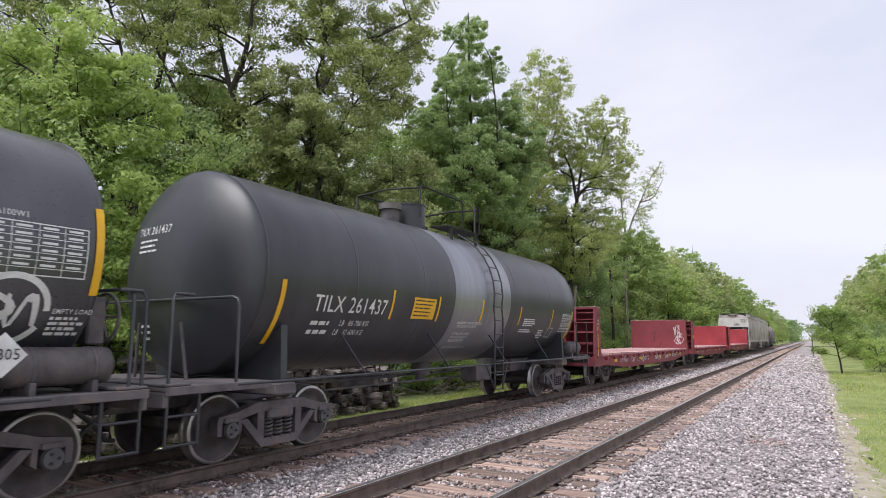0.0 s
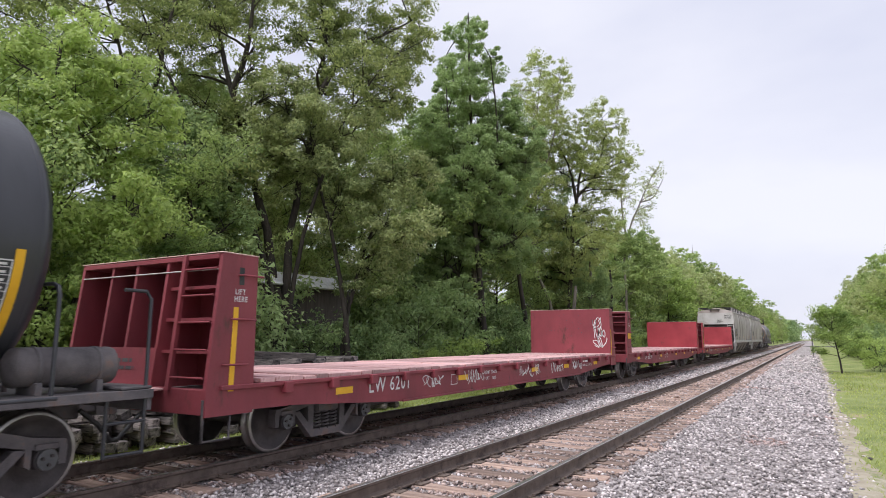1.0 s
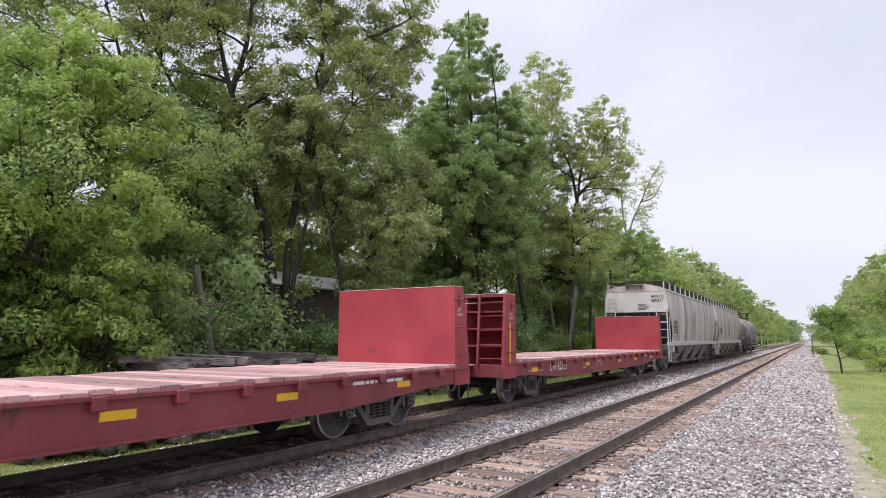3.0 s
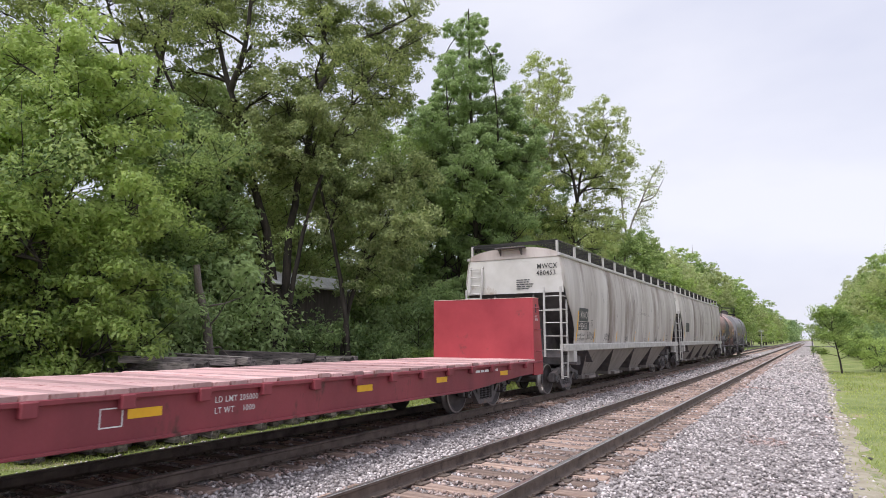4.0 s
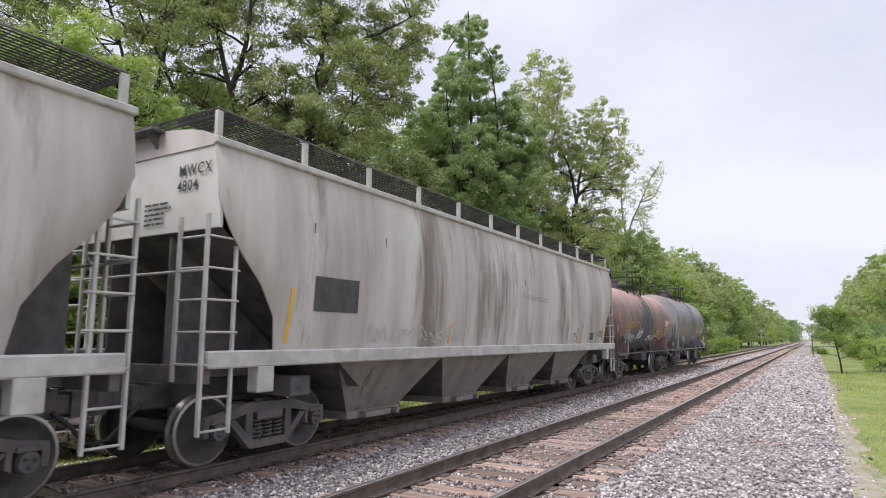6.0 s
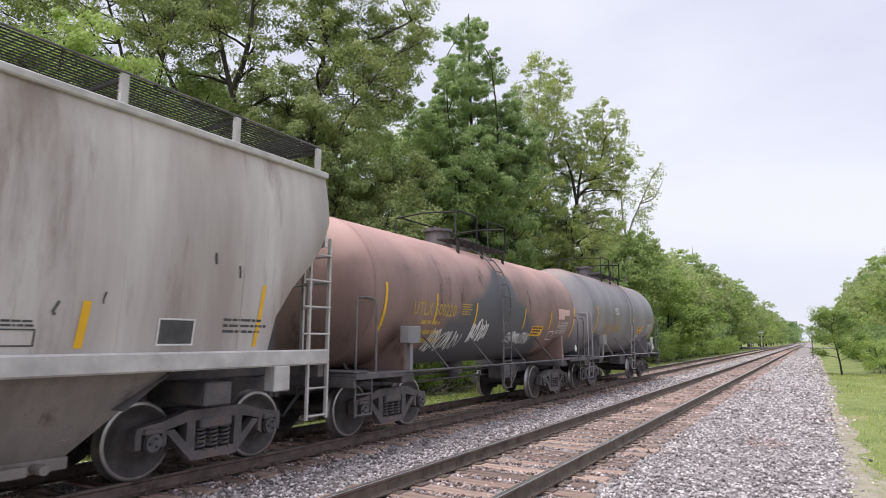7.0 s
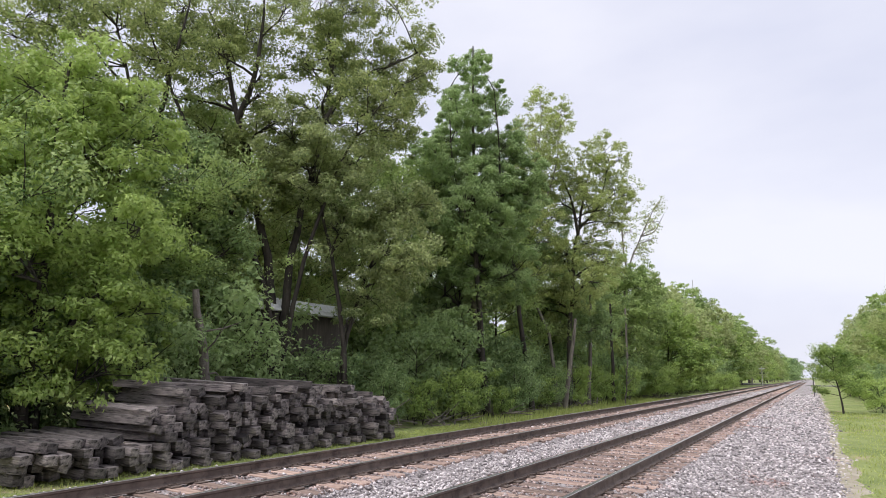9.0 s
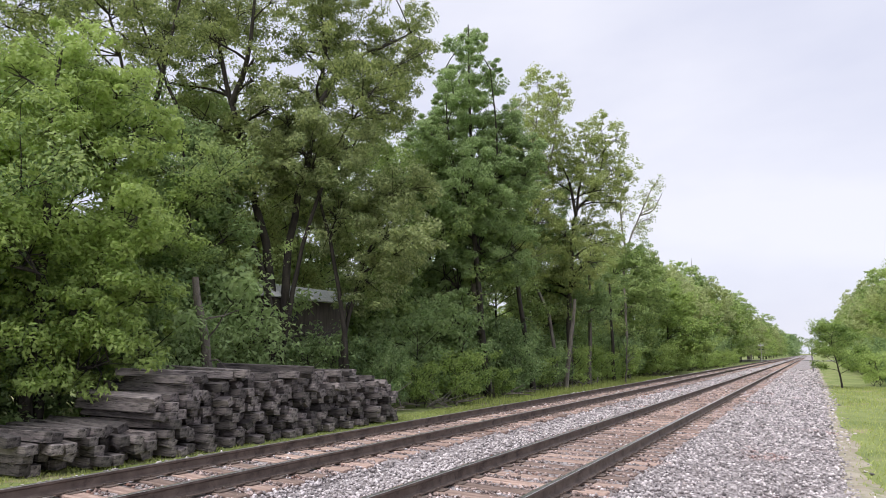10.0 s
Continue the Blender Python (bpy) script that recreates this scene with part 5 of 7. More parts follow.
    for s_ in (-1, 1):
        g.box(-0.8, 0.8, s_ * 0.42 - 0.05, s_ * 0.42 + 0.05, 0.30, 0.42, 0.01)
        g.box(0.62, 0.74, s_ * 0.44 - 0.04, s_ * 0.44 + 0.04, 0.30, 0.60, 0.01)
    bolster = mesh_of("truck", g, M_UNDER)
    turns = [0.19 + 2 * math.pi * 5 * k / 60 for k in range(61)]
    g = Geo().tube([(0.062 * math.cos(t), 0.062 * math.sin(t), 0.265 + 0.255 * k / 60) for k, t in enumerate(turns)], 0.020, 5)
    spring = mesh_of("spring", g, M_TRUCK)
    return wheelset, side, bolster, spring


WHEELSET, SIDEFRAME, BOLSTER, SPRINGS = build_running_gear()


def add_truck(car, y):
    t = part("truck", BOLSTER, None, car, "grimy cast steel truck")
    t.location = (0, y, 0)
    part("side_frame", SIDEFRAME, None, t)
    o = part("side_frame", SIDEFRAME, None, t)
    o.rotation_euler = (0, 0, math.pi)
    for x in (1.01, -1.01):
        for yy in (-0.185, 0.0, 0.185):
            part("spring", SPRINGS, None, t).location = (x, yy, 0)
    for s_ in (-1, 1):
        w = part("wheelset", WHEELSET, None, t, "steel wheels with polished treads")
        SPINS.append((w, s_ * 0.89))


def add_coupler(car, yend, s_):
    g = Geo()
    g.box(-0.11, 0.11, min(yend - s_ * 0.5, yend + s_ * 0.28), max(yend - s_ * 0.5, yend + s_ * 0.28), 0.74, 0.96, 0.02)
    g.prism([(-0.17, yend + s_ * 0.22), (0.15, yend + s_ * 0.22), (0.19, yend + s_ * 0.36), (0.06, yend + s_ * 0.46), (0.02, yend + s_ * 0.36), (-0.1, yend + s_ * 0.34), (-0.17, yend + s_ * 0.42)], "z", 0.70, 1.0)
    part("coupler", g, M_TRUCK, car)
    h = Geo().tube([(0.35, yend - s_ * 0.1, 0.8), (0.36, yend + s_ * 0.12, 0.62), (0.33, yend + s_ * 0.3, 0.42), (0.3, yend + s_ * 0.42, 0.40)], 0.028, 8)
    part("air_hose", h, M_INK, car)


def car_thing(name, label, s0):
    car = thing(name, label, "freight car", "cars of the passing train", m=pose(TRACK_FAR, s0, 0))
    CARS.append((car, s0))
    return car


def brake_wheel(car, x, y, z, s_):
    g = Geo()
    n = 20
    g.tube([(x + 0.27 * math.cos(2 * math.pi * k / n), y, z + 0.27 * math.sin(2 * math.pi * k / n)) for k in range(n + 1)], 0.02, 6)
    for k in range(5):
        t = 2 * math.pi * k / 5
        g.cyl((x, y - s_ * 0.03, z), (x + 0.27 * math.cos(t), y, z + 0.27 * math.sin(t)), 0.014, 6)
    g.cyl((x, y - s_ * 0.18, z), (x, y, z), 0.05, 10)
    g.box(x - 0.16, x + 0.16, y - s_ * 0.18 - 0.1, y - s_ * 0.18 + 0.1, z - 0.3, z + 0.22, 0.02)
    part("brake_wheel", g, M_UNDER, car)


# ---- tank cars ----
# depth of the dished ends, and how tight their rim is
HEADS = {"satin_black_tank_paint": (0.30, 0.55), "black_tank_paint": (0.30, 0.55), "brown_tank_paint": (0.40, 0.55), "grey_tank_paint": (0.40, 0.55)}


def tank_car(label, s0, half, tr, plat, R, zc, paint, trim, ladder=0.0, band=None, reservoir=False, rail_in=0.92, slip=0.0, short=0.0, head=None, rail_z=2.14):
    car = car_thing("tank_car", label, s0)
    d, q = head or HEADS[paint.name]
    prof = [(-half + d - d * (1 - f * f) ** q, R * f) for f in [k / 11 for k in range(9)] + [0.86, 0.9, 0.935, 0.96, 0.98, 0.992, 1.0]]
    prof = [(a, max(r, 0.001)) for a, r in prof]
    n_mid = 14
    back = [(-a, r) for a, r in prof[15::-1]]
    prof = [(a + short, r) for a, r in prof]
    prof += [(-half + d + short + (2 * half - 2 * d - short) * k / n_mid, R) for k in range(1, n_mid)] + back
    shell = part("tank_shell", Geo().lathe(prof, 72, "y", (0, 0, zc)), paint, car)
    for k in (-0.62, -0.32, 0.3, 0.64):
        y = k * half
        g = Geo().lathe([(y - 0.02, R + 0.0005), (y - 0.012, R + 0.004), (y + 0.012, R + 0.004), (y + 0.02, R + 0.0005)], 72, "y", (0, 0, zc))
        part("weld_seam", g, paint, shell)
    for s_ in (-1, 1):
        y = s_ * (half - d) + (short if s_ < 0 else 0.0)
        g = Geo().lathe([(y - 0.02, R + 0.0005), (y - 0.012, R + 0.005), (y + 0.012, R + 0.005), (y + 0.02, R + 0.0005)], 72, "y", (0, 0, zc))
        part("weld_seam", g, paint, shell)
    if band:
        y0, y1 = band
        part("pale_band", Geo().lathe([(y0, R + 0.001), (y0 + 0.02, R + 0.006), (y1 - 0.02, R + 0.006), (y1, R + 0.001)], 72, "y", (0, 0, zc)), M_SILVER, shell, "paler silvery grey jacket band")
    # draft sills, bolsters and saddles
    for s_ in (-1, 1):
        g = Geo()
        y0, y1 = sorted((s_ * (plat - 0.05), s_ * (tr - 1.3)))
        g.box(-0.27, 0.27, y0, y1, 0.70, 1.06, 0.02)
        g.box(-1.4, 1.4, s_ * tr - 0.2, s_ * tr + 0.2, 0.86, 1.02, 0.02)
        part("underframe", g, M_UNDER, car)
        g = Geo()
        g.prism([(-1.35, 1.02), (1.35, 1.02), (1.32, zc - R * 0.52), (0.9, zc - R * 0.74), (0, zc - R * 0.985), (-0.9, zc - R * 0.74), (-1.32, zc - R * 0.52)], "y", s_ * tr - 0.06, s_ * tr + 0.06)
        part("saddle", g, paint, car)
    # valve, outlet and brake gear hung under the shell
    part("outlet_valve", Geo().cyl((0, 0, zc - R - 0.28), (0, 0, zc - R + 0.1), 0.22, 14).cyl((0, 0, zc - R - 0.42), (0, 0, zc - R - 0.28), 0.12, 12), M_UNDER, car)
    part("brake_cylinder", Geo().cyl((-0.55, -2.2, 0.78), (-0.55, -1.2, 0.78), 0.16, 14), M_UNDER, car)
    part("brake_valve", Geo().box(0.3, 0.75, 1.3, 2.1, 0.62, 0.98, 0.03), M_UNDER, car)
    part("brake_rod", Geo().cyl((0.2, -tr + 1.0, 0.72), (0.2, tr - 1.0, 0.72), 0.022, 6), M_UNDER, car)
    part("train_pipe", Geo().cyl((-0.3, -tr + 1.0, 0.82), (-0.3, tr - 1.0, 0.82), 0.03, 6), M_UNDER, car)
    # side handrail pipes on struts
    for s_ in (-1, 1):
        g = Geo()
        g.tube([(s_ * 1.52, -plat + 1.0, 1.06), (s_ * 1.52, plat - 1.0, 1.06)], 0.022, 6)
        for k in range(4):
            y = (-0.75 + 0.5 * k) * (tr - 0.3)
            t = -0.62
            g.tube([(s_ * 1.52, y, 1.06), (s_ * R * math.cos(t) * 0.99, y - 0.28, zc + R * math.sin(t))], 0.018, 6)
        part("side_handrail", g, trim, car)
    # end platforms, railings and steps
    for e in (-1, 1):
        y0, y1 = sorted((e * plat, e * (plat - 1.55)))
        ya, yb = sorted((e * plat, e * (plat - 0.35)))
        ye = e * (plat + 0.005)
        for s_ in (-1, 1):
            part("end_platform", Geo().box(min(s_ * 0.35, s_ * 1.5), max(s_ * 0.35, s_ * 1.5), y0, y1, 1.03, 1.08, 0.01), M_UNDER, car)
            part("platform_edge", Geo().box(s_ * 1.505, s_ * 1.53, y0, y1, 0.99, 1.083, 0.005) if s_ > 0 else Geo().box(-1.53, -1.505, y0, y1, 0.99, 1.083, 0.005), M_UNDER, car)
        part("cross_step", Geo().box(-1.5, 1.5, ya, yb, 1.085, 1.12, 0.01), M_UNDER, car)
        part("end_beam", Geo().box(-1.5, 1.5, min(ye, ye - e * 0.06), max(ye, ye - e * 0.06), 0.86, 1.025, 0.01), M_UNDER, car)
        yr = e * (plat - rail_in)
        g = Geo()
        zt = rail_z
        g.tube([(1.46, yr, 1.08), (1.46, yr, zt - 0.12), (1.43, yr, zt - 0.03), (1.34, yr, zt), (-1.34, yr, zt), (-1.43, yr, zt - 0.03), (-1.46, yr, zt - 0.12), (-1.46, yr, 1.08)], 0.021, 8)
        part("end_railing", g, trim, car)
        for s_ in (-1, 1):
            g = Geo()
            yy = e * (plat - 0.06)
            g.tube([(s_ * 1.47, yy, 0.42), (s_ * 1.47, yy, zt - 0.1), (s_ * 1.45, yy - e * 0.05, zt - 0.02), (s_ * 1.45, yy - e * 0.3, zt - 0.02)], 0.02, 6)
            g.tube([(s_ * 1.47, yy - e * 0.42, 0.42), (s_ * 1.47, yy - e * 0.42, 1.05)], 0.02, 6)
            for z in (0.44, 0.76):
                g.tube([(s_ * 1.47, yy, z), (s_ * 1.47, yy - e * 0.42, z)], 0.018, 6)
            part("corner_step", g, trim, car)
        add_coupler(car, e * plat, e)
        g = Geo()
        for x in (0.55, -0.55):
            g.tube([(x, e * (plat - 1.0), 1.08), (x * 0.8, e * (half - 0.15), zc - 0.75)], 0.025, 6)
        part("end_brace", g, M_UNDER, car)
    # ladder with top hoop
    for s_ in (-1, 1):
        g = Geo()
        for dy in (-0.21, 0.21):
            pts = [(s_ * (R + 0.10) * math.cos(t), ladder + dy, zc + (R + 0.10) * math.sin(t)) for t in [1.15 - 0.19 * k for k in range(8)]]
            pts += [(s_ * (R + 0.1), ladder + dy, zc - 0.55), (s_ * (R + 0.08), ladder + dy, 1.06), (s_ * (R + 0.08), ladder + dy * 0.9, 0.5)]
            g.tube(pts, 0.02, 6)
        for k in range(11):
            z = 0.52 + 0.30 * k
            if z > zc:
                t = math.asin(min(0.93, (z - zc) / (R + 0.1)))
                x = (R + 0.1) * math.cos(t)
            else:
                x = R + 0.1
            g.tube([(s_ * x, ladder - 0.21, z), (s_ * x, ladder + 0.21, z)], 0.014, 6)
        for dy in (-0.55, 0.55):
            g.tube([(s_ * (R + 0.07), ladder + dy * 0.4, 0.55), (s_ * 1.52, ladder + dy, 1.06)], 0.016, 6)
        part("ladder", g, trim, car)
    # top platform: grating, man-way, valves and railing
    zt = zc + R
    black = trim is M_BLACKCAR
    g = Geo()
    for s_ in (-1, 1):
        for k in range(6):
            x = s_ * (0.36 + 0.09 * k)
            g.box(x - 0.012, x + 0.012, -0.15 if black else -1.35, 1.35, zt + 0.045, zt + 0.08)
        for k in range(8 if black else 0, 19):
            y = -1.35 + 0.15 * k
            g.box(min(s_ * 0.34, s_ * 0.84), max(s_ * 0.34, s_ * 0.84), y - 0.01, y + 0.01, zt + 0.05, zt + 0.078)
        for y in ((0, 1.2) if black else (-1.2, 0, 1.2)):
            g.box(s_ * 0.8 - 0.03, s_ * 0.8 + 0.03, y - 0.03, y + 0.03, zt - 0.36, zt + 0.06, 0.005)
    part("top_walkway", g, M_GRATE, car)
    g = Geo()
    if black:
        g.cyl((0, -0.5, zt - 0.1), (0, -0.5, zt + 0.49), 0.36, 28)
    else:
        g.cyl((0, -0.75, zt - 0.1), (0, -0.75, zt + 0.34), 0.30, 22)
        g.cyl((0, -0.75, zt + 0.34), (0, -0.75, zt + 0.41), 0.35, 22)
        g.cyl((0, -0.75, zt + 0.41), (0, -0.75, zt + 0.46), 0.2, 18, 0.1)
    dome = part("manway_dome", g, trim if black else M_UNDER, car)
    if black:
        part("dome_lid", Geo().cyl((0, -0.5, zt + 0.491), (0, -0.5, zt + 0.525), 0.375, 28), trim, dome)
        part("base_ring", Geo().cyl((0, -0.5, zt - 0.06), (0, -0.5, zt + 0.03), 0.42, 28), trim, dome)
    g = Geo()
    if black:
        g.cyl((0, -1.25, zt - 0.1), (0, -1.25, zt + 0.29), 0.19, 18)
        g.cyl((0, -1.25, zt + 0.29), (0, -1.25, zt + 0.42), 0.25, 18)
    else:
        g.cyl((0.05, 0.25, zt - 0.1), (0.05, 0.25, zt + 0.22), 0.24, 18)
        g.cyl((0.05, 0.25, zt + 0.22), (0.05, 0.25, zt + 0.30), 0.28, 18)
        g.cyl((-0.1, 0.85, zt - 0.1), (-0.1, 0.85, zt + 0.3), 0.07, 10)
    part("valve_housing", g, M_UNDER, car)
    for s_ in (-1, 1):
        g = Geo()
        zr = zt + 0.72
        pts = [(s_ * 0.82, -1.35, zt + 0.06), (s_ * 0.82, -1.35, zr - 0.08), (s_ * 0.82, -1.27, zr), (s_ * 0.82, 1.27, zr), (s_ * 0.82, 1.35, zr - 0.08), (s_ * 0.82, 1.35, zt + 0.06)]
        if s_ > 0:
            pts = [(0.82, -1.35, zt + 0.06), (0.82, -1.35, zr - 0.08), (0.82, -1.27, zr), (0.82, ladder - 0.35, zr), (0.82, ladder - 0.3, zr - 0.06), (0.82, ladder - 0.3, zt + 0.06)]
            part("top_railing", Geo().tube([(0.82, ladder + 0.3, zt - 0.2), (0.82, ladder + 0.3, zr), (0.82, 1.3, zr), (0.82, 1.35, zt + 0.06)], 0.024, 6).tube([(0.82, 1.35, zr - 0.05), (0, 1.38, zr)], 0.024, 6), M_GRATE, car)
        g.tube(pts, 0.024, 6)
        g.tube([(s_ * 0.82, -1.35, zr - 0.05), (0, -1.38, zr)], 0.019, 6)
        if s_ < 0:
            g.tube([(s_ * 0.82, 1.35, zr - 0.05), (0, 1.38, zr)], 0.024, 6)
        part("top_railing", g, M_GRATE, car)
    for y in (-tr + slip, tr + slip):
        add_truck(car, y)
    if reservoir:
        g = Geo()
        ya, yb, xr, zr = plat - 1.25, plat - 0.30, 1.16, 1.34
        g.lathe([(ya - 0.07, 0.001), (ya - 0.06, 0.1), (ya, 0.185), (ya + 0.03, 0.19), (yb - 0.03, 0.19), (yb, 0.185), (yb + 0.06, 0.1), (yb + 0.07, 0.001)], 20, "y", (xr, 0, zr))
        for y in (ya + 0.18, yb - 0.18):
            part("reservoir_bracket", Geo().box(xr - 0.18, xr + 0.18, y - 0.03, y + 0.03, 1.07, 1.2, 0.005), M_UNDER, car)
            part("reservoir_strap", Geo().lathe([(y - 0.02, 0.191), (y - 0.02, 0.197), (y + 0.02, 0.197), (y + 0.02, 0.191)], 20, "y", (xr, 0, zr)), M_UNDER, car)
        part("air_reservoir", g, M_GREYCAR if trim is not M_BLACKCAR else M_TRUCK, car, "steel air reservoir drum")
    return car, shell, on_tank(R, zc)


def strips(car, shell, where, spots):
    for y, z0, z1, w, lean in spots:
        uv = rect_uv(-w / 2, z0, w / 2, z1, 8)
        uv = [(y + u + lean * (v - z0), v) for u, v in uv[0]], uv[1]
        decal("reflector_strip", uv, where, M_YELLOW, shell, "yellow reflective strip")


def build_tank_cars():
    R, zc = 1.48, 2.575
    # first: its rear end passes as the clip begins
    car, shell, w = tank_car("black tank car with white painted scrawl and placard", -2.95, 6.95, 5.6, 7.2, 1.37, 2.51, M_BLACKGLOSS, M_BLACKCAR, 0.6, None, True, 0.2)
    w_near = w
    w = lambda y, z: w_near(y + 0.22, z)
    strips(car, shell, w, [(6.42, 2.05, 2.95, 0.085, 0.0), (4.0, 2.0, 2.45, 0.06, 0)])
    decal("data_panel", table_uv(5.1, 2.2, 1.2, 0.5, 7, 5), w, M_WHITE, shell)
    decal("panel_lettering", [shift(text_uv("DOT-111A100W1", 0.06), 5.12, 2.74)], w, M_WHITE, shell)
    decal("painted_scrawl", ([stroke_uv([(5.68 + 0.34 * math.cos(t), 1.88 + 0.32 * math.sin(t)) for t in [0.2 * k for k in range(30)]], 0.06), scrawl_uv(5.35, 1.7, 0.6, 0.4, 2, 5, 0.05)]), w, M_WHITE, shell, "white painted ring")
    decal("lettering", ([shift(text_uv("EMPTY LOAD", 0.05), 6.08, 1.86), bars_uv(6.08, 1.83, 0.35, 4, 0.03, 0.02, 4)]), w, M_WHITE, shell)
    brake_wheel(car, 0.75, 7.12, 1.85, 1)
    p = part("placard", Geo().box(1.53, 1.54, 5.61, 5.89, 1.33, 1.61, 0.002, Matrix.Translation((0.02, 5.75, 1.47)) @ Matrix.Rotation(radians(45), 4, "X") @ Matrix.Translation((0, -5.75, -1.47))), M_WHITE, car, "white diamond placard")
    decal("placard_number", shift(text_uv("1805", 0.1), 5.62, 1.43), on_side(1.565), M_INK, p)
    # second: black with a silvery middle
    car, shell, w = tank_car("black tank car with silvery middle band, white lettering", 12.0, 6.75, 5.6, 7.55, R, zc, M_BLACKCAR, M_BLACKCAR, 0.8, (-1.0, 1.7), True, 1.02, 0.24, 0.22, (0.43, 0.6))
    w0 = w
    w = lambda y, z: w0(y + 0.25, z)
    strips(car, shell, w, [(-6.02, 1.55, 2.42, 0.085, 0.0), (-3.4, 1.95, 2.45, 0.06, 0), (-1.85, 1.95, 2.42, 0.06, 0), (0.0, 1.95, 2.45, 0.06, 0), (2.1, 1.95, 2.4, 0.06, 0), (4.3, 1.95, 2.4, 0.06, 0), (5.9, 1.55, 2.42, 0.085, 0)])
    decal("lettering", ([shift(text_uv("TILX 261437", 0.25), -5.35, 2.02), bars_uv(-5.3, 1.88, 0.55, 2, 0.06, 0.07, 1), shift(text_uv("LB   86 700 KG", 0.085), -4.65, 1.82), shift(text_uv("LB   32 600 KG", 0.085), -4.7, 1.68),
          shift(text_uv("MAXIMUM OPERATING PRESSURE", 0.055), -0.95, 1.92), shift(text_uv("FOR HEATER COIL 150 PSI", 0.055), -0.93, 1.85),
          shift(text_uv("EXTERIOR HEATER PIPE", 0.05), -0.93, 1.70), shift(text_uv("NO INLET OR OUTLET", 0.05), -0.93, 1.63), shift(text_uv("PIPE CAPS REQUIRED", 0.05), -0.93, 1.56), shift(text_uv("VENT TANK WHEN UNLOADING", 0.05), -0.95, 1.42),
          bars_uv(2.4, 2.12, 0.9, 4, 0.03, 0.02, 8), bars_uv(2.3, 1.86, 0.8, 2, 0.03, 0.02, 9), frame_uv(4.25, 1.66, 4.62, 1.92, 0.015), bars_uv(3.6, 1.85, 0.45, 4, 0.03, 0.03, 3)]), w, M_WHITE, shell, "white stencilled lettering")
    decal("data_panel", table_uv(5.1, 1.82, 0.75, 0.5, 7, 4), w, M_WHITE, shell)
    y_ = decal("warning_panel", rect_uv(-2.75, 1.98, -1.98, 2.36, 5), w, M_YELLOW, shell, "yellow warning panel")
    decal("panel_lettering", bars_uv(-2.45, 2.32, 0.65, 5, 0.022, 0.045, 2), on_tank(R, zc, 0.011), M_INK, y_)
    e = -6.75 + 0.14
    decal("end_lettering", ([shift(text_uv("TILX 261437", 0.12), -0.88, 3.10), bars_uv(-0.78, 3.02, 0.5, 3, 0.03, 0.045, 6), bars_uv(-0.75, 1.80, 0.35, 3, 0.035, 0.05, 7)]), lambda u, v: (u, head_y(u, v, 6.75 - 0.22, R, zc, (0.43, 0.6)), v), M_WHITE, shell)
    brake_wheel(car, -0.9, 7.15, 1.85, 1)
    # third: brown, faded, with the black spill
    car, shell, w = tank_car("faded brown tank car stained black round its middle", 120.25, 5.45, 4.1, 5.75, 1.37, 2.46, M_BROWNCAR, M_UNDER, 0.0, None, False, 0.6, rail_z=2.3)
    strips(car, shell, w, [(-4.75, 1.75, 2.6, 0.07, 0.0), (-3.05, 1.95, 2.5, 0.05, 0), (-1.35, 1.9, 2.4, 0.06, 0), (1.35, 1.9, 2.4, 0.06, 0), (3.2, 1.9, 2.4, 0.06, 0), (5.15, 1.7, 2.6, 0.085, 0)])
    decal("lettering", ([shift(text_uv("UTLX 600220", 0.25, 0.82), -3.85, 2.08), bars_uv(-3.5, 1.98, 0.9, 1, 0.07, 0.05, 3), bars_uv(-3.6, 1.80, 1.1, 2, 0.08, 0.08, 5), bars_uv(-2.0, 2.36, 0.45, 5, 0.025, 0.025, 6)]), w, M_GOLD, shell, "yellow stencilled lettering")
    decal("painted_scrawl", ([scrawl_uv(-1.35, 1.55, 0.75, 0.5, 8, 21, 0.035), scrawl_uv(-3.0, 1.4, 1.3, 0.4, 9, 22, 0.032), scrawl_uv(0.6, 1.5, 1.5, 0.32, 12, 23, 0.035)]), w, M_WHITE, shell, "white painted scrawl")
    decal("pink_patch", ([rect_uv(3.75, 2.32, 4.7, 2.5, 3), rect_uv(3.8, 2.2, 4.3, 2.32, 2)]), w, M_PINK, shell)
    y_ = decal("warning_panel", rect_uv(2.0, 1.72, 2.75, 1.98, 4), w, M_YELLOW, shell, "yellow warning panel")
    decal("panel_lettering", bars_uv(2.05, 1.95, 0.65, 3, 0.04, 0.035, 2), on_tank(1.37, 2.46, 0.011), M_INK, y_)
    decal("data_panel", table_uv(3.85, 1.72, 0.8, 0.42, 6, 4, 0.008), w, M_WHITE, shell)
    decal("notice", frame_uv(3.3, 1.62, 3.68, 1.86, 0.02), w, M_WHITE, shell)
    bx = part("side_box", Geo().box(1.38, 1.56, -4.35, -3.95, 1.55, 1.85, 0.01).box(1.42, 1.5, -4.2, -4.1, 1.07, 1.55, 0.005), M_GREYCAR, car, "grey bracket box")
    part("placard", Geo().box(1.50, 1.51, 4.71, 4.87, 1.28, 1.44, 0.002, Matrix.Translation((0, 4.79, 1.36)) @ Matrix.Rotation(radians(45), 4, "X") @ Matrix.Translation((0, -4.79, -1.36))), M_WHITE, car, "white diamond placard")
    # last: grey, with an air reservoir on the rear platform
    car, shell, w = tank_car("grey tank car with ochre lettering, last of the train", 131.62, 4.9, 3.65, 5.3, R, zc, M_GREYCAR, M_GREYCAR, 0.12, None, True, 0.53, rail_z=2.48)
    w1 = w
    w = lambda y, z: w1(y + 0.3, z)
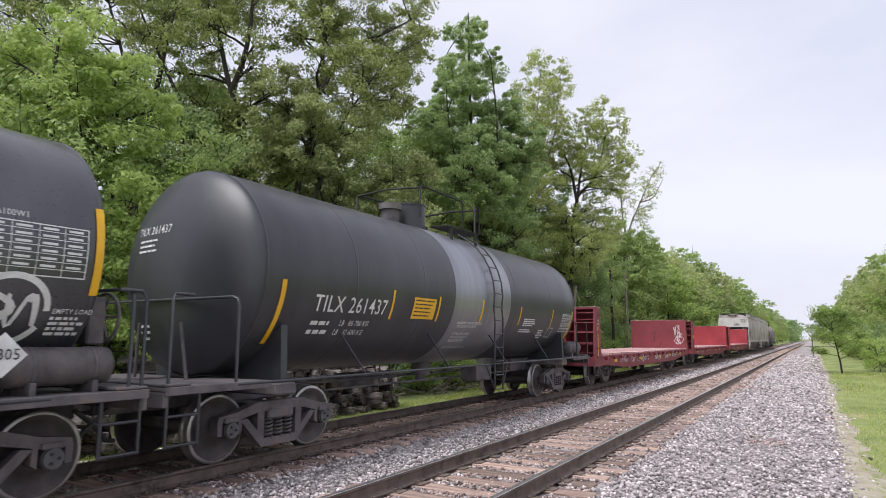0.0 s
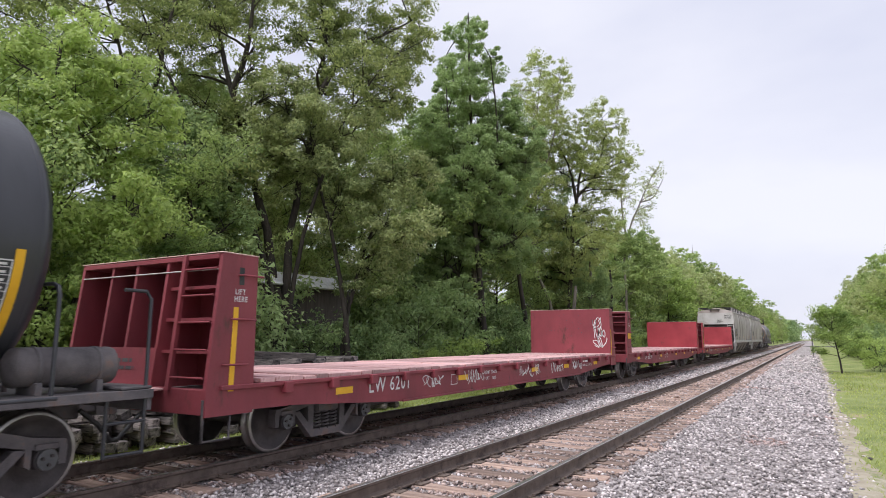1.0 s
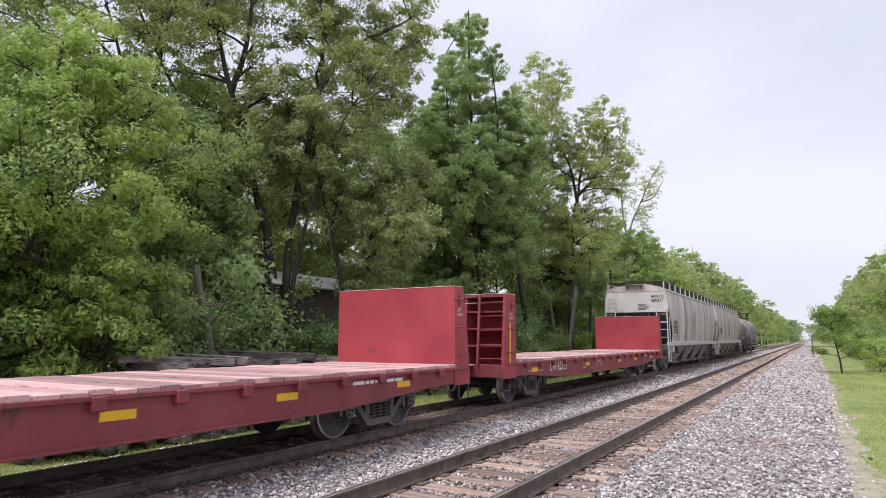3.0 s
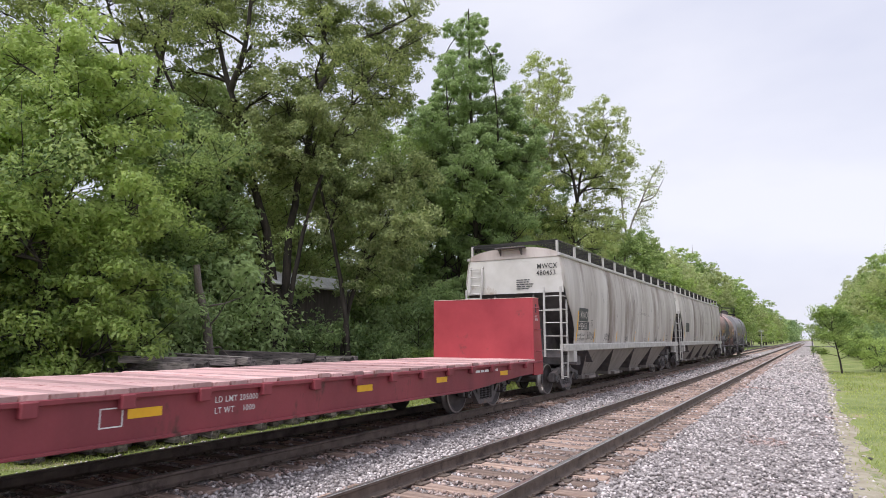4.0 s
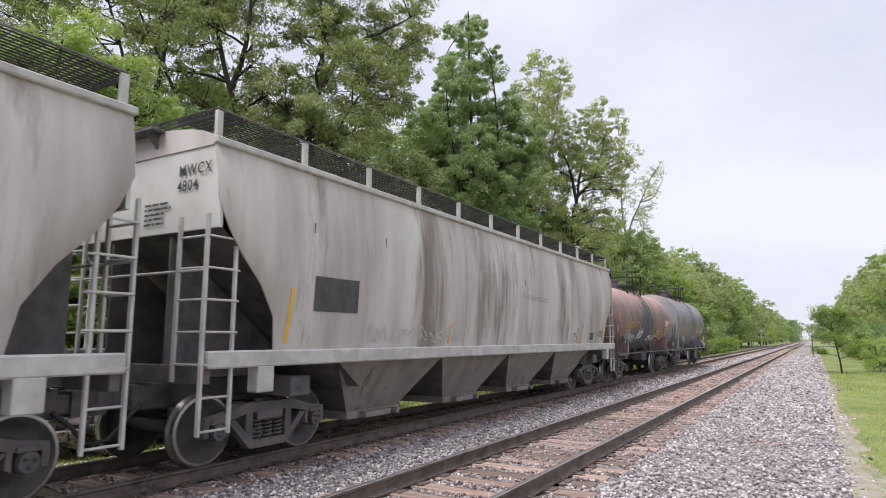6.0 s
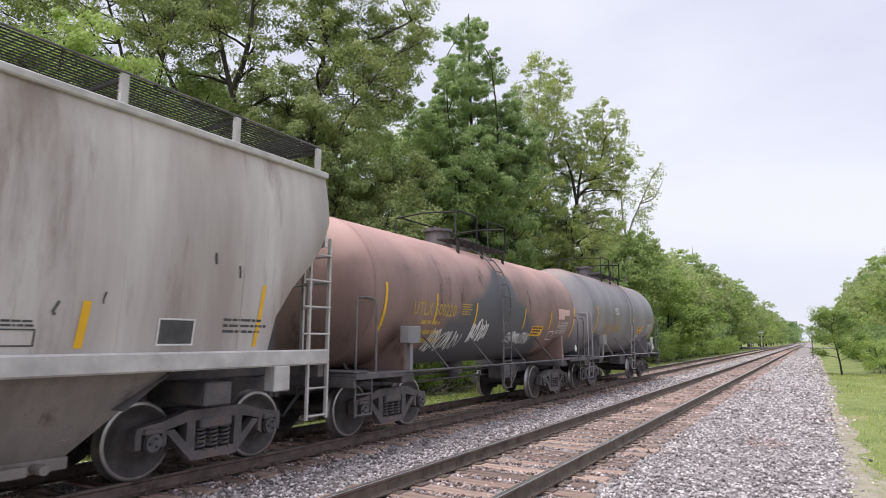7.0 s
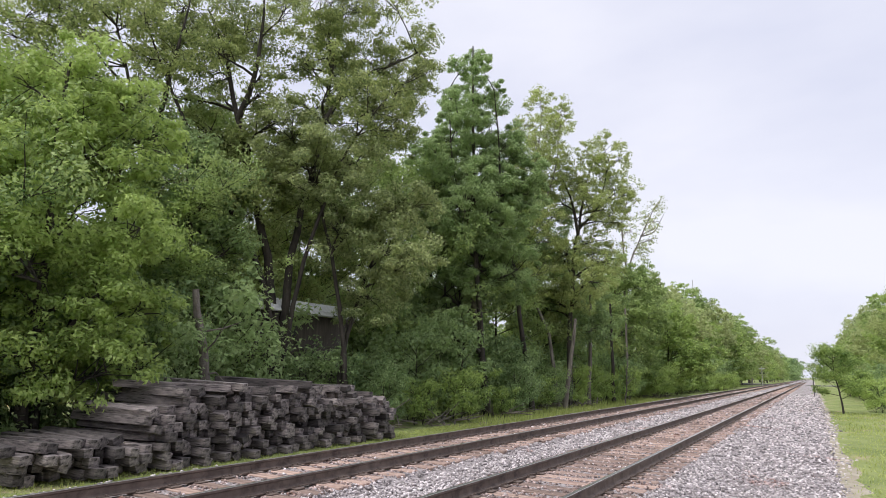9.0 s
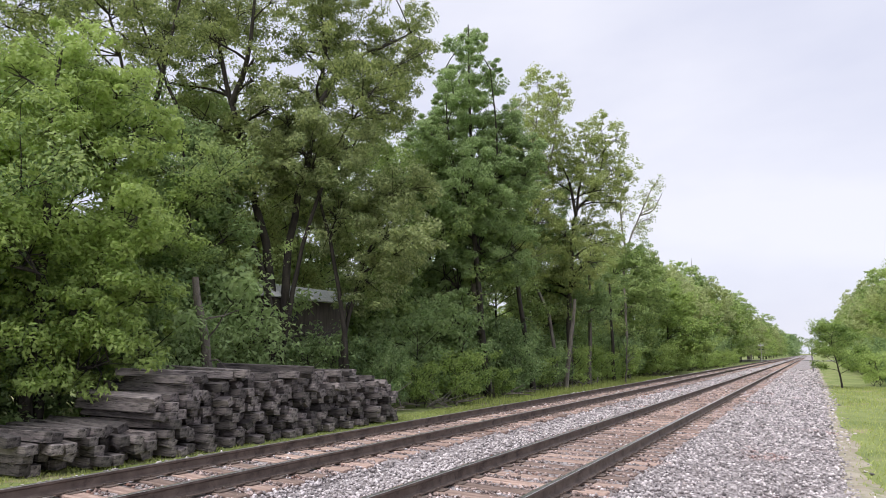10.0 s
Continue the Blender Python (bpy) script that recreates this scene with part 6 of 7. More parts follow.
    strips(car, shell, w, [(-4.4, 1.85, 2.75, 0.085, 0.0), (-2.0, 2.22, 2.62, 0.06, 0), (0.5, 2.1, 2.55, 0.06, 0), (2.35, 1.95, 2.5, 0.06, 0), (4.1, 1.75, 2.6, 0.07, 0)])
    decal("lettering", ([shift(text_uv("UTLX 630024", 0.25), -3.3, 1.92), bars_uv(-3.3, 1.83, 0.7, 1, 0.026, 0.05, 2), bars_uv(-3.3, 1.6, 1.1, 2, 0.022, 0.08, 3)]), w, M_GOLD, shell, "ochre stencilled lettering")
    decal("stencils", ([bars_uv(-2.2, 2.78, 0.55, 6, 0.022, 0.022, 4), bars_uv(1.45, 1.83, 0.45, 4, 0.03, 0.03, 9)]), w, M_WHITE, shell)
    y_ = decal("warning_panel", rect_uv(1.45, 1.88, 2.05, 2.16, 4), w, M_YELLOW, shell, "yellow warning panel")
    decal("panel_lettering", [bars_uv(1.5, 2.14, 0.5, 3, 0.016, 0.022, 2), rect_uv(1.6, 1.93, 1.9, 1.985), rect_uv(1.48, 1.895, 2.0, 1.905)], lambda y, z: on_tank(R, zc, 0.011)(y + 0.3, z), M_INK, y_)
    decal("data_panel", table_uv(3.0, 1.86, 0.85, 0.45, 7, 4, 0.008), w, M_WHITE, shell)
    decal("notice", ([frame_uv(2.75, 1.6, 3.12, 1.82, 0.02), rect_uv(2.93, 1.6, 2.95, 1.82)]), w, M_WHITE, shell)
    decal("dark_label", rect_uv(1.75, 1.38, 2.5, 1.55, 3), w, M_PATCH, shell)
    for y, z in ((3.75, 1.30), (-4.95, 1.42)):
        end = y < 0
        if end:
            p = part("placard", Geo().box(-0.35, -0.05, -5.0, -4.99, 1.30, 1.60, 0.002, Matrix.Translation((-0.2, -0.02, 1.45)) @ Matrix.Rotation(radians(45), 4, "Y") @ Matrix.Translation((0.2, 0, -1.45))), M_WHITE, car, "white diamond placard")
            decal("placard_number", shift(text_uv("3287", 0.09), -0.33, 1.41), on_end(-5.025), M_INK, p)
        else:
            part("placard", Geo().box(1.54, 1.55, y - 0.13, y + 0.13, z - 0.13, z + 0.13, 0.002, Matrix.Translation((0, y, z)) @ Matrix.Rotation(radians(45), 4, "X") @ Matrix.Translation((0, -y, -z))), M_WHITE, car, "white diamond placard")
            part("placard_holder", Geo().box(1.48, 1.52, y - 0.2, y + 0.2, 1.5, 1.75, 0.005).box(1.47, 1.51, y - 0.04, y + 0.04, 1.07, 1.5, 0.005), M_PALEBAR, car)
    part("side_box", Geo().box(1.40, 1.56, -3.85, -3.45, 1.45, 1.78, 0.01).box(1.44, 1.5, -3.72, -3.6, 1.07, 1.45, 0.005), M_GREYCAR, car, "grey bracket box")
    decal("end_lettering", ([shift(text_uv("UTLX 630024", 0.13), -0.62, 3.02), bars_uv(-0.52, 2.9, 0.55, 4, 0.016, 0.06, 6)]), lambda u, v: (u, head_y(u, v, 4.9, R, zc, HEADS["grey_tank_paint"]), v), M_GOLD, shell)
    part("end_device", Geo().box(0.08, 0.3, 5.62, 5.75, 1.02, 1.38, 0.02), M_YELLOW, car, "yellow end-of-train box")


def head_y(u, v, half, R, zc, head):
    d, q = head
    r = min(0.999, math.hypot(u, v - zc) / R)
    return -(half - d) - d * (1 - r * r) ** q - 0.008


# ---- covered hopper cars ----
def hopper_car(label, s0, end_text, seed):
    car = car_thing("hopper_car", label, s0)
    H = 8.62
    side = [(1.46, 1.50), (1.9, 1.555), (2.3, 1.585), (2.65, 1.60), (2.95, 1.60), (3.3, 1.585), (3.65, 1.55), (3.95, 1.49), (4.04, 1.46)]

    def y_end(z):
        return H - float(np.interp(z, [1.46, 1.9, 2.3, 2.6, 2.95, 3.1], [1.05, 0.98, 0.72, 0.42, 0.16, 0.0]))

    K = 40
    for s_ in (-1, 1):
        g = Geo()
        vs = [(s_ * x, -y_end(z) + 2 * y_end(z) * k / K, z) for z, x in side for k in range(K + 1)]
        vs += [(p[0] - s_ * 0.03, p[1], p[2]) for p in vs]
        n, m_ = K + 1, len(side)
        fs = [(j * n + k, j * n + k + 1, (j + 1) * n + k + 1, (j + 1) * n + k) for j in range(m_ - 1) for k in range(K)]
        o = n * m_
        fs += [tuple(i + o for i in f[::-1]) for f in fs]
        fs += [(j * n + e, (j + 1) * n + e, o + (j + 1) * n + e, o + j * n + e) for j in range(m_ - 1) for e in (0, K)]
        g.add(vs, fs, True)
        sh = part("side_sheet", g, M_HOPPER, car, "dirty grey curved side with dark streaks")
        g = Geo()
        for k in range(1, 11):
            y = -H + 2 * H * k / 11
            pts = [(s_ * (x + 0.002), y, z) for z, x in side]
            g.tube(pts, 0.009, 4)
        part("weld_seam", g, M_HOPPER, sh)
        if s_ > 0:
            near = sh
    # roof
    g = Geo()
    arc = [(1.46 * math.sin(a), 4.04 + 0.30 * (math.cos(a) - math.cos(1.5708))) for a in [1.5708 * (k / 8 - 1) for k in range(17)]]
    g.prism(arc + [(1.40, 4.0), (-1.40, 4.0)], "y", -H, H, True)
    part("roof", g, M_HOPPER, car)
    for s_ in (-1, 1):
        part("roof_edge", Geo().box(min(s_ * 1.43, s_ * 1.53), max(s_ * 1.43, s_ * 1.53), -H - 0.03, H + 0.03, 4.0, 4.09, 0.015), M_PALEBAR, car, "pale rounded roof rail")
    for k in range(7):
        y = -7.2 + 2.4 * k
        part("hatch", Geo().cyl((0, y, 4.3), (0, y, 4.42), 0.38, 18).cyl((0, y, 4.42), (0, y, 4.46), 0.42, 18), M_HOPPER, car)
    # end sheets and the dark sloping hopper ends
    for e in (-1, 1):
        pr = [(x, z) for z, x in side if z >= 2.9] + [(x_, z_) for x_, z_ in arc[::-1][1:-1]]
        poly = [(x - 0.03, z) for z, x in side if z >= 2.9] + [(p[0] * 0.98, p[1] - 0.005) for p in arc[::-1]] + [(-x + 0.03, z) for z, x in side[::-1] if z >= 2.9]
        y0, y1 = sorted((e * (H - 0.02), e * (H - 0.07)))
        g = Geo().prism(poly, "y", y0, y1)
        es = part("end_sheet", g, M_HOPPERWHITE, car, "whitish upper end sheet")
        g = Geo()
        a, b = e * (H - 0.06), e * (H - 2.9)
        g.add([(-1.54, a, 2.97), (1.54, a, 2.97), (1.46, b, 0.9), (-1.46, b, 0.9), (-1.54, a - e * 0.05, 2.94), (1.54, a - e * 0.05, 2.94), (1.46, b - e * 0.05, 0.87), (-1.46, b - e * 0.05, 0.87)], [(0, 1, 2, 3), (7, 6, 5, 4), (0, 4, 5, 1), (2, 6, 7, 3), (1, 5, 6, 2), (0, 3, 7, 4)])
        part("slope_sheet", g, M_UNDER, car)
        g = Geo()
        for x in (-0.62, 0.62):
            g.prism([(a, 2.9), (a, 1.1), (e * (H - 1.9), 1.1), (e * (H - 1.9), 1.5)], "x", x - 0.02, x + 0.02)
        g.box(-1.5, 1.5, min(a, a + e * 0.12), max(a, a + e * 0.12), 1.08, 1.3, 0.01)
        g.box(-0.3, 0.3, min(e * (H + 0.1), e * (H - 3.0)), max(e * (H + 0.1), e * (H - 3.0)), 0.72, 1.05, 0.02)
        g.box(-1.4, 1.4, min(e * (H - 1.9), e * (H - 1.5)), max(e * (H - 1.9), e * (H - 1.5)), 0.82, 1.1, 0.02)
        part("end_frame", g, M_UNDER, car)
        # ladders and grab irons at the corners
        for s_ in (-1, 1):
            g = Geo()
            yy = e * (H + 0.10)
            for x in (1.52, 1.02):
                g.box(s_ * x - 0.03, s_ * x + 0.03, yy - 0.02, yy + 0.02, 0.5 if x > 1.2 else 1.1, 3.1, 0.006)
            for k in range(7):
                z = 0.55 + 0.38 * k
                if z < 1.0:
                    g.tube([(s_ * 1.52, yy, z), (s_ * 1.52, yy - e * 0.4, z)], 0.016, 6)
                else:
                    g.tube([(s_ * 1.0, yy, z), (s_ * 1.54, yy, z)], 0.016, 6)
                    g.tube([(s_ * 1.56, yy, z), (s_ * 1.56, yy - e * 0.42, z), (s_ * 1.52, yy - e * 0.5, z)], 0.016, 6)
            g.box(s_ * 1.54 - 0.025, s_ * 1.54 + 0.025, yy - e * 0.42 - 0.02, yy - e * 0.42 + 0.02, 0.5, 2.75, 0.006)
            part("corner_ladder", g, M_PALEBAR, car, "pale grey corner ladder")
        g = Geo()
        for x in (-1.42, -1.0):
            g.tube([(x, e * (H + 0.06), 2.95), (x, e * (H + 0.06), 3.75), (x, e * (H - 0.02), 3.8)], 0.022, 6)
        for k in range(4):
            g.tube([(-1.42, e * (H + 0.06), 2.98 + 0.25 * k), (-1.0, e * (H + 0.06), 2.98 + 0.25 * k)], 0.016, 6)
        g.tube([(-1.5, e * (H + 0.1), 2.42), (1.55, e * (H + 0.1), 2.42)], 0.018, 6)
        part("end_ladder", g, M_PALEBAR, es)
        if e < 0:
            decal("end_lettering", ([shift(text_uv(end_text[0], 0.15), 0.78, 3.66), shift(text_uv(end_text[1], 0.15), 0.76, 3.46)]), on_end(-H - 0.002 + 0.0), M_INK, es)
            decal("end_stencils", bars_uv(0.12, 3.36, 0.55, 5, 0.03, 0.035, seed), on_end(-H - 0.002), M_PATCH, es)
            brk = Geo().box(-0.5, 0.45, -H - 0.2, -H + 0.0, 4.30, 4.34, 0.01)
            for x in (-0.38, 0.3):
                brk.prism([(-H - 0.18, 4.3), (-H, 4.3), (-H, 4.1)], "x", x - 0.02, x + 0.02)
            part("roof_bracket", brk, M_UNDER, car)
        add_coupler(car, e * (H + 0.12), e)
    # side sills
    for s_ in (-1, 1):
        g = Geo().box(min(s_ * 1.44, s_ * 1.60), max(s_ * 1.44, s_ * 1.60), -H - 0.05, H + 0.05, 1.26, 1.47, 0.02)
        for e in (-1, 1):
            yy = e * (H - 0.85)
            g.box(min(s_ * 1.40, s_ * 1.60), max(s_ * 1.40, s_ * 1.60), yy - 0.14, yy + 0.14, 0.94, 1.27, 0.015)
        part("side_sill", g, M_PALEBAR, car, "pale worn side sill")
    # discharge hoppers
    for k in range(4):
        yc = -4.65 + 3.1 * k
        g = Geo()
        t, b, zt, zb = 1.53, 0.70, 1.26, 0.40
        vs = [(-1.44, yc - t, zt), (1.44, yc - t, zt), (1.44, yc + t, zt), (-1.44, yc + t, zt), (-0.95, yc - b, zb), (0.95, yc - b, zb), (0.95, yc + b, zb), (-0.95, yc + b, zb)]
        g.add(vs, [(0, 1, 2, 3)[::-1], (4, 5, 6, 7), (1, 2, 6, 5), (3, 0, 4, 7)])
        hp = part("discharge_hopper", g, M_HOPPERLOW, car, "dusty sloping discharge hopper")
        # downward slopes take the darker grimy steel, which puts their shade into the colour
        part("slope", Geo().add(vs, [(0, 1, 5, 4), (2, 3, 7, 6)]), M_UNDER, hp, "dark sloping end of the hopper, shade put into its colour")
        g = Geo().box(-1.0, 1.0, yc - b - 0.05, yc + b + 0.05, 0.30, 0.43, 0.012)
        g.box(0.98, 1.14, yc - 0.42, yc + 0.30, 0.31, 0.41, 0.01)
        g.cyl((0.95, yc + 0.42, 0.36), (1.2, yc + 0.42, 0.36), 0.05, 10)
        g.tube([(0.985, yc - b - 0.05, 0.60), (1.06, yc + b, 0.60)], 0.012, 4)
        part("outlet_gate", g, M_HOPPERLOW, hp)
    part("center_sill", Geo().box(-0.3, 0.3, -6.5, 6.5, 0.72, 1.0, 0.02), M_UNDER, car)
    part("brake_rod", Geo().cyl((0.45, -6.3, 0.62), (0.45, 6.3, 0.62), 0.02, 6), M_UNDER, car)
    part("brake_cylinder", Geo().cyl((-0.6, 5.6, 0.8), (-0.6, 6.4, 0.8), 0.15, 12), M_UNDER, car)
    # roof walkways of open grating on posts
    for s_ in (-1, 1):
        g = Geo()
        for k in range(11):
            x = s_ * (0.62 + 0.075 * k)
            g.box(x - 0.005, x + 0.005, -H + 0.05, H - 0.05, 4.452, 4.466)
        for k in range(0, 172):
            y = -H + 0.05 + 0.1 * k
            g.box(min(s_ * 0.6, s_ * 1.39), max(s_ * 0.6, s_ * 1.39), y - 0.004, y + 0.004, 4.454, 4.464)
        part("roof_walkway", g, M_GRATE, car, "dark open-grating roof walkway")
        for k in range(12):
            y = -H + 0.08 + (2 * H - 0.16) * k / 11
            pg = Geo().box(min(s_ * 1.36, s_ * 1.42), max(s_ * 1.36, s_ * 1.42), y - 0.045, y + 0.045, 4.07, 4.46, 0.006)
            po = part("walkway_post", pg, M_PALEBAR, car)
            part("bracket", Geo().box(min(s_ * 0.6, s_ * 1.355), max(s_ * 0.6, s_ * 1.355), y - 0.02, y + 0.02, 4.39, 4.432), M_GRATE, po, "dark walkway bracket")
        g = Geo().tube([(s_ * 1.4, -H + 0.05, 4.48), (s_ * 1.4, H - 0.05, 4.48)], 0.014, 5)
        part("walkway_edge", g, M_UNDER, car)
    for e in (-1, 1):
        g = Geo()
        for k in range(6):
            y = e * (H - 0.06 - 0.1 * k)
            g.box(-1.39, 1.39, y - 0.007, y + 0.007, 4.476, 4.50)
        part("cross_walkway", g, M_GRATE, car)
    for y in (-H + 1.45, H - 1.45):
        add_truck(car, y)
    w = lambda u, v: (float(np.interp(v, [p[0] for p in side], [p[1] for p in side])) + 0.008, u, v)
    rnd = random.Random(seed * 7)
    for _ in range(16):
        u, v = rnd.uniform(-7, 7), rnd.uniform(1.7, 3.3)
        uv = stroke_uv([(u, v), (u + rnd.uniform(-0.03, 0.03), v + rnd.uniform(0.03, 0.10)), (u + rnd.uniform(-0.03, 0.03), v + rnd.uniform(0.10, 0.16))], rnd.uniform(0.012, 0.035))
        decal("scuff_mark", uv, w, M_PATCH, near, "dark scuff")
    for k in range(3):
        v = 2.62 + 0.04 * k
        u = rnd.uniform(0.2, 0.6)
        decal("scratch", stroke_uv([(u + 0.25 * j, v - 0.008 * j) for j in range(8)], 0.006), w, M_UNDER, near, "long rusty scratch")
    return car, near, w


def build_hoppers():
    car, sh, w = hopper_car("dirty grey covered hopper car with dark repainted patch", 86.75, ("MWCX", "480453"), 3)
    strips(car, sh, w, [(-7.48, 1.55, 2.45, 0.085, 0.1), (-5.7, 1.52, 1.92, 0.06, 0.12), (-3.0, 1.52, 1.9, 0.06, 0.1), (-0.3, 1.52, 1.9, 0.06, 0.1), (2.2, 1.52, 1.9, 0.06, 0.1), (5.4, 1.52, 1.9, 0.06, 0.1), (7.3, 1.52, 2.3, 0.06, 0.1)])
    decal("dark_patch", ([rect_uv(-7.3, 2.15, -6.42, 2.55, 4), rect_uv(-7.35, 1.88, -6.3, 2.13, 4)]), w, M_PATCH, sh, "dark repainted number patch")
    w2 = lambda u, v: (w(u, v)[0] + 0.006, u, v)
    decal("lettering_over_patch", ([shift(text_uv("MWCX", 0.22, 0.85), -7.2, 2.24), shift(text_uv("480453", 0.2, 0.95), -7.3, 1.91)]), w2, M_HOPPER, sh)
    decal("lettering", ([shift(text_uv("LD LMT 216900", 0.075), -7.38, 1.70), shift(text_uv("LT WT   69100", 0.075), -7.38, 1.56), frame_uv(-6.12, 1.98, -5.92, 2.2, 0.014), bars_uv(-6.08, 2.14, 0.12, 2, 0.04, 0.03, 3), frame_uv(5.9, 1.56, 6.25, 1.78, 0.03)]), w, M_PATCH, sh)
    decal("painted_scrawl", ([scrawl_uv(-6.5, 1.58, 0.75, 0.26, 6, 31, 0.016), scrawl_uv(-4.6, 1.55, 0.8, 0.25, 6, 32, 0.016), scrawl_uv(-1.8, 1.52, 0.5, 0.2, 4, 33, 0.016)]), w, M_PATCH, sh, "thin dark scrawl")
    decal("stencils", ([bars_uv(1.2, 1.62, 0.6, 2, 0.02, 0.03, 5), bars_uv(3.4, 1.7, 0.5, 4, 0.02, 0.03, 6), bars_uv(4.5, 1.6, 0.4, 2, 0.02, 0.03, 7)]), w, M_PATCH, sh)
    car, sh, w = hopper_car("dirty grey covered hopper car", 105.1, ("MWCX", "4804"), 5)
    strips(car, sh, w, [(-7.4, 1.55, 2.3, 0.06, 0.1), (-3.0, 1.52, 1.9, 0.05, 0.1), (5.1, 1.52, 1.98, 0.085, 0.08), (7.32, 1.52, 2.3, 0.06, 0.1)])
    decal("dark_patch", rect_uv(-6.9, 2.0, -5.9, 2.5, 4), w, M_PATCH, sh, "dark repainted number patch")
    decal("painted_scrawl", scrawl_uv(-5.6, 1.55, 3.2, 0.3, 12, 41, 0.03), w, M_PALEBAR, sh, "pale scrawl")
    decal("notice", ([rect_uv(5.95, 1.56, 6.38, 1.82, 2)]), w, M_PATCH, sh)
    decal("notice_border", frame_uv(5.93, 1.54, 6.4, 1.84, 0.02), lambda u, v: (w(u, v)[0] + 0.004, u, v), M_WHITE, sh)
    decal("small_notice", ([frame_uv(4.35, 1.54, 4.7, 1.7, 0.014), bars_uv(4.4, 1.78, 0.3, 2, 0.02, 0.02, 5), bars_uv(6.8, 1.86, 0.7, 3, 0.03, 0.04, 9)]), w, M_PATCH, sh)


# ---- bulkhead flat cars ----
def flat_car(label, s0, number, panel_mat, seed):
    rnd = random.Random(seed)
    car = car_thing("flat_car", label, s0)
    H, D = 8.8, 1.09
    g = Geo()
    g.prism([(-H, 0.70), (H, 0.70), (H, 0.98), (-H, 0.98)], "x", -0.35, 0.35)
    g.prism([(-4.6, 0.36), (4.6, 0.36), (5.2, 0.72), (-5.2, 0.72)], "x", -0.34, 0.34)
    for k in range(10):
        y = -7.2 + 1.6 * k
        g.box(-1.4, 1.4, y - 0.08, y + 0.08, 0.80, 1.02)
    for s_ in (-1, 1):
        g.box(-1.35, 1.35, s_ * 6.27 - 0.18, s_ * 6.27 + 0.18, 0.78, 1.0, 0.02)
    part("center_sill", g, M_UNDER, car)
    for s_ in (-1, 1):
        g = Geo()
        xa, xb = 1.40, 1.47
        poly = [(-H + 0.1, 1.04), (H - 0.1, 1.04), (H - 0.1, 0.74), (7.4, 0.72), (4.8, 0.55), (-4.8, 0.55), (-7.4, 0.72), (-H + 0.1, 0.74)]
        g.prism(poly, "x", min(s_ * xa, s_ * xb), max(s_ * xa, s_ * xb))
        g.box(min(s_ * 1.40, s_ * 1.53), max(s_ * 1.40, s_ * 1.53), -H + 0.1, H - 0.1, 1.0, 1.055, 0.008)
        g.box(min(s_ * 1.40, s_ * 1.51), max(s_ * 1.40, s_ * 1.51), -4.8, 4.8, 0.545, 0.58, 0.006)
        sill = part("side_sill", g, M_RED, car, "faded red side sill")
        for k in range(17):
            y = -7.6 + 0.95 * k
            pk = Geo()
            pk.box(min(s_ * 1.47, s_ * 1.57), max(s_ * 1.47, s_ * 1.57), y - 0.075, y + 0.075, 0.90, 1.05, 0.012)
            part("stake_pocket", pk, M_RED, sill)
        if s_ > 0:
            near = sill
    # deck planks
    shapes = []
    for k in range(4):
        shapes.append(mesh_of("plank", Geo().box(-1.5, 1.5, -0.130, 0.130, 0.0, 0.05 + 0.004 * k, 0.004), M_DECK))
    y = -H + 0.72
    while y < H - 0.72:
        pl = new("plank", shapes[rnd.randrange(4)])
        pl.parent = car
        pl.matrix_basis = pose(rnd.uniform(-0.015, 0.02), y + 0.13, 1.047 + rnd.uniform(-0.002, 0.006), rnd.uniform(-0.7, 0.7), rnd.uniform(-0.2, 0.2), rnd.uniform(-0.15, 0.15))
        y += 0.263
    # bulkheads
    for e in (-1, 1):
        yi, yo = e * (H - 0.62), e * (H + (0.10 if e < 0 else 0.0))
        td = 0.56 if e < 0 else 0.36
        sl = abs(yo - yi) - td
        zt = 2.66
        a, b = sorted((yi, yi + e * 0.05))
        bh = part("bulkhead", Geo().box(-1.43, 1.43, a, b, 1.0, zt, 0.006), panel_mat[0 if e < 0 else 1], car, "red steel bulkhead panel")
        far_panel = bh
        for s_ in (-1, 1):
            g = Geo()
            poly = [(yi, 0.70), (yo, 0.70), (yo, 1.0), (yi + e * td, zt), (yi, zt)]
            g.prism(poly, "x", min(s_ * 1.43, s_ * 1.49), max(s_ * 1.43, s_ * 1.49))
            y0, y1 = sorted((yo, yo - e * 0.06))
            part("corner_post", g, panel_mat[0 if e < 0 else 1], bh)
        g = Geo()
        y0, y1 = sorted((yi + e * 0.05, yi + e * (td + 0.02)))
        g.box(-1.43, 1.43, y0, y1, zt - 0.07, zt - 0.01, 0.006)
        for x in (-0.75, -0.2, 0.45):
            g.prism([(yi + e * 0.05, 1.0), (yo, 1.0), (yi + e * td, zt - 0.07), (yi + e * 0.05, zt - 0.07)], "x", x - 0.025, x + 0.025)
        for z in (1.45, 1.85, 2.25):
            d_ = abs(yo - yi) - 0.07 - sl / 1.66 * (z - 1.0)
            y0, y1 = sorted((yi + e * 0.05, yi + e * d_))
            g.box(0.45, 1.43, y0, y1, z - 0.02, z + 0.02)
        part("bulkhead_frame", g, M_RED, bh)
        # low plate between the middle ribs, with stencils, and a step board at its foot
        ysl = lambda z: yo - e * (sl * (z - 1.0) / 1.59)
        pz = part("rib_plate", Geo().prism([(yo, 1.02), (yo + e * 0.012, 1.02), (ysl(1.5) + e * 0.012, 1.5), (ysl(1.5), 1.5)], "x", -0.775, 0.475), M_RED, bh)
        decal("plate_lettering", bars_uv(-0.35, 1.36, 0.5, 2, 0.045, 0.05, seed), lambda u, v: (u, ysl(v) + e * 0.018, v), M_PATCH, pz)
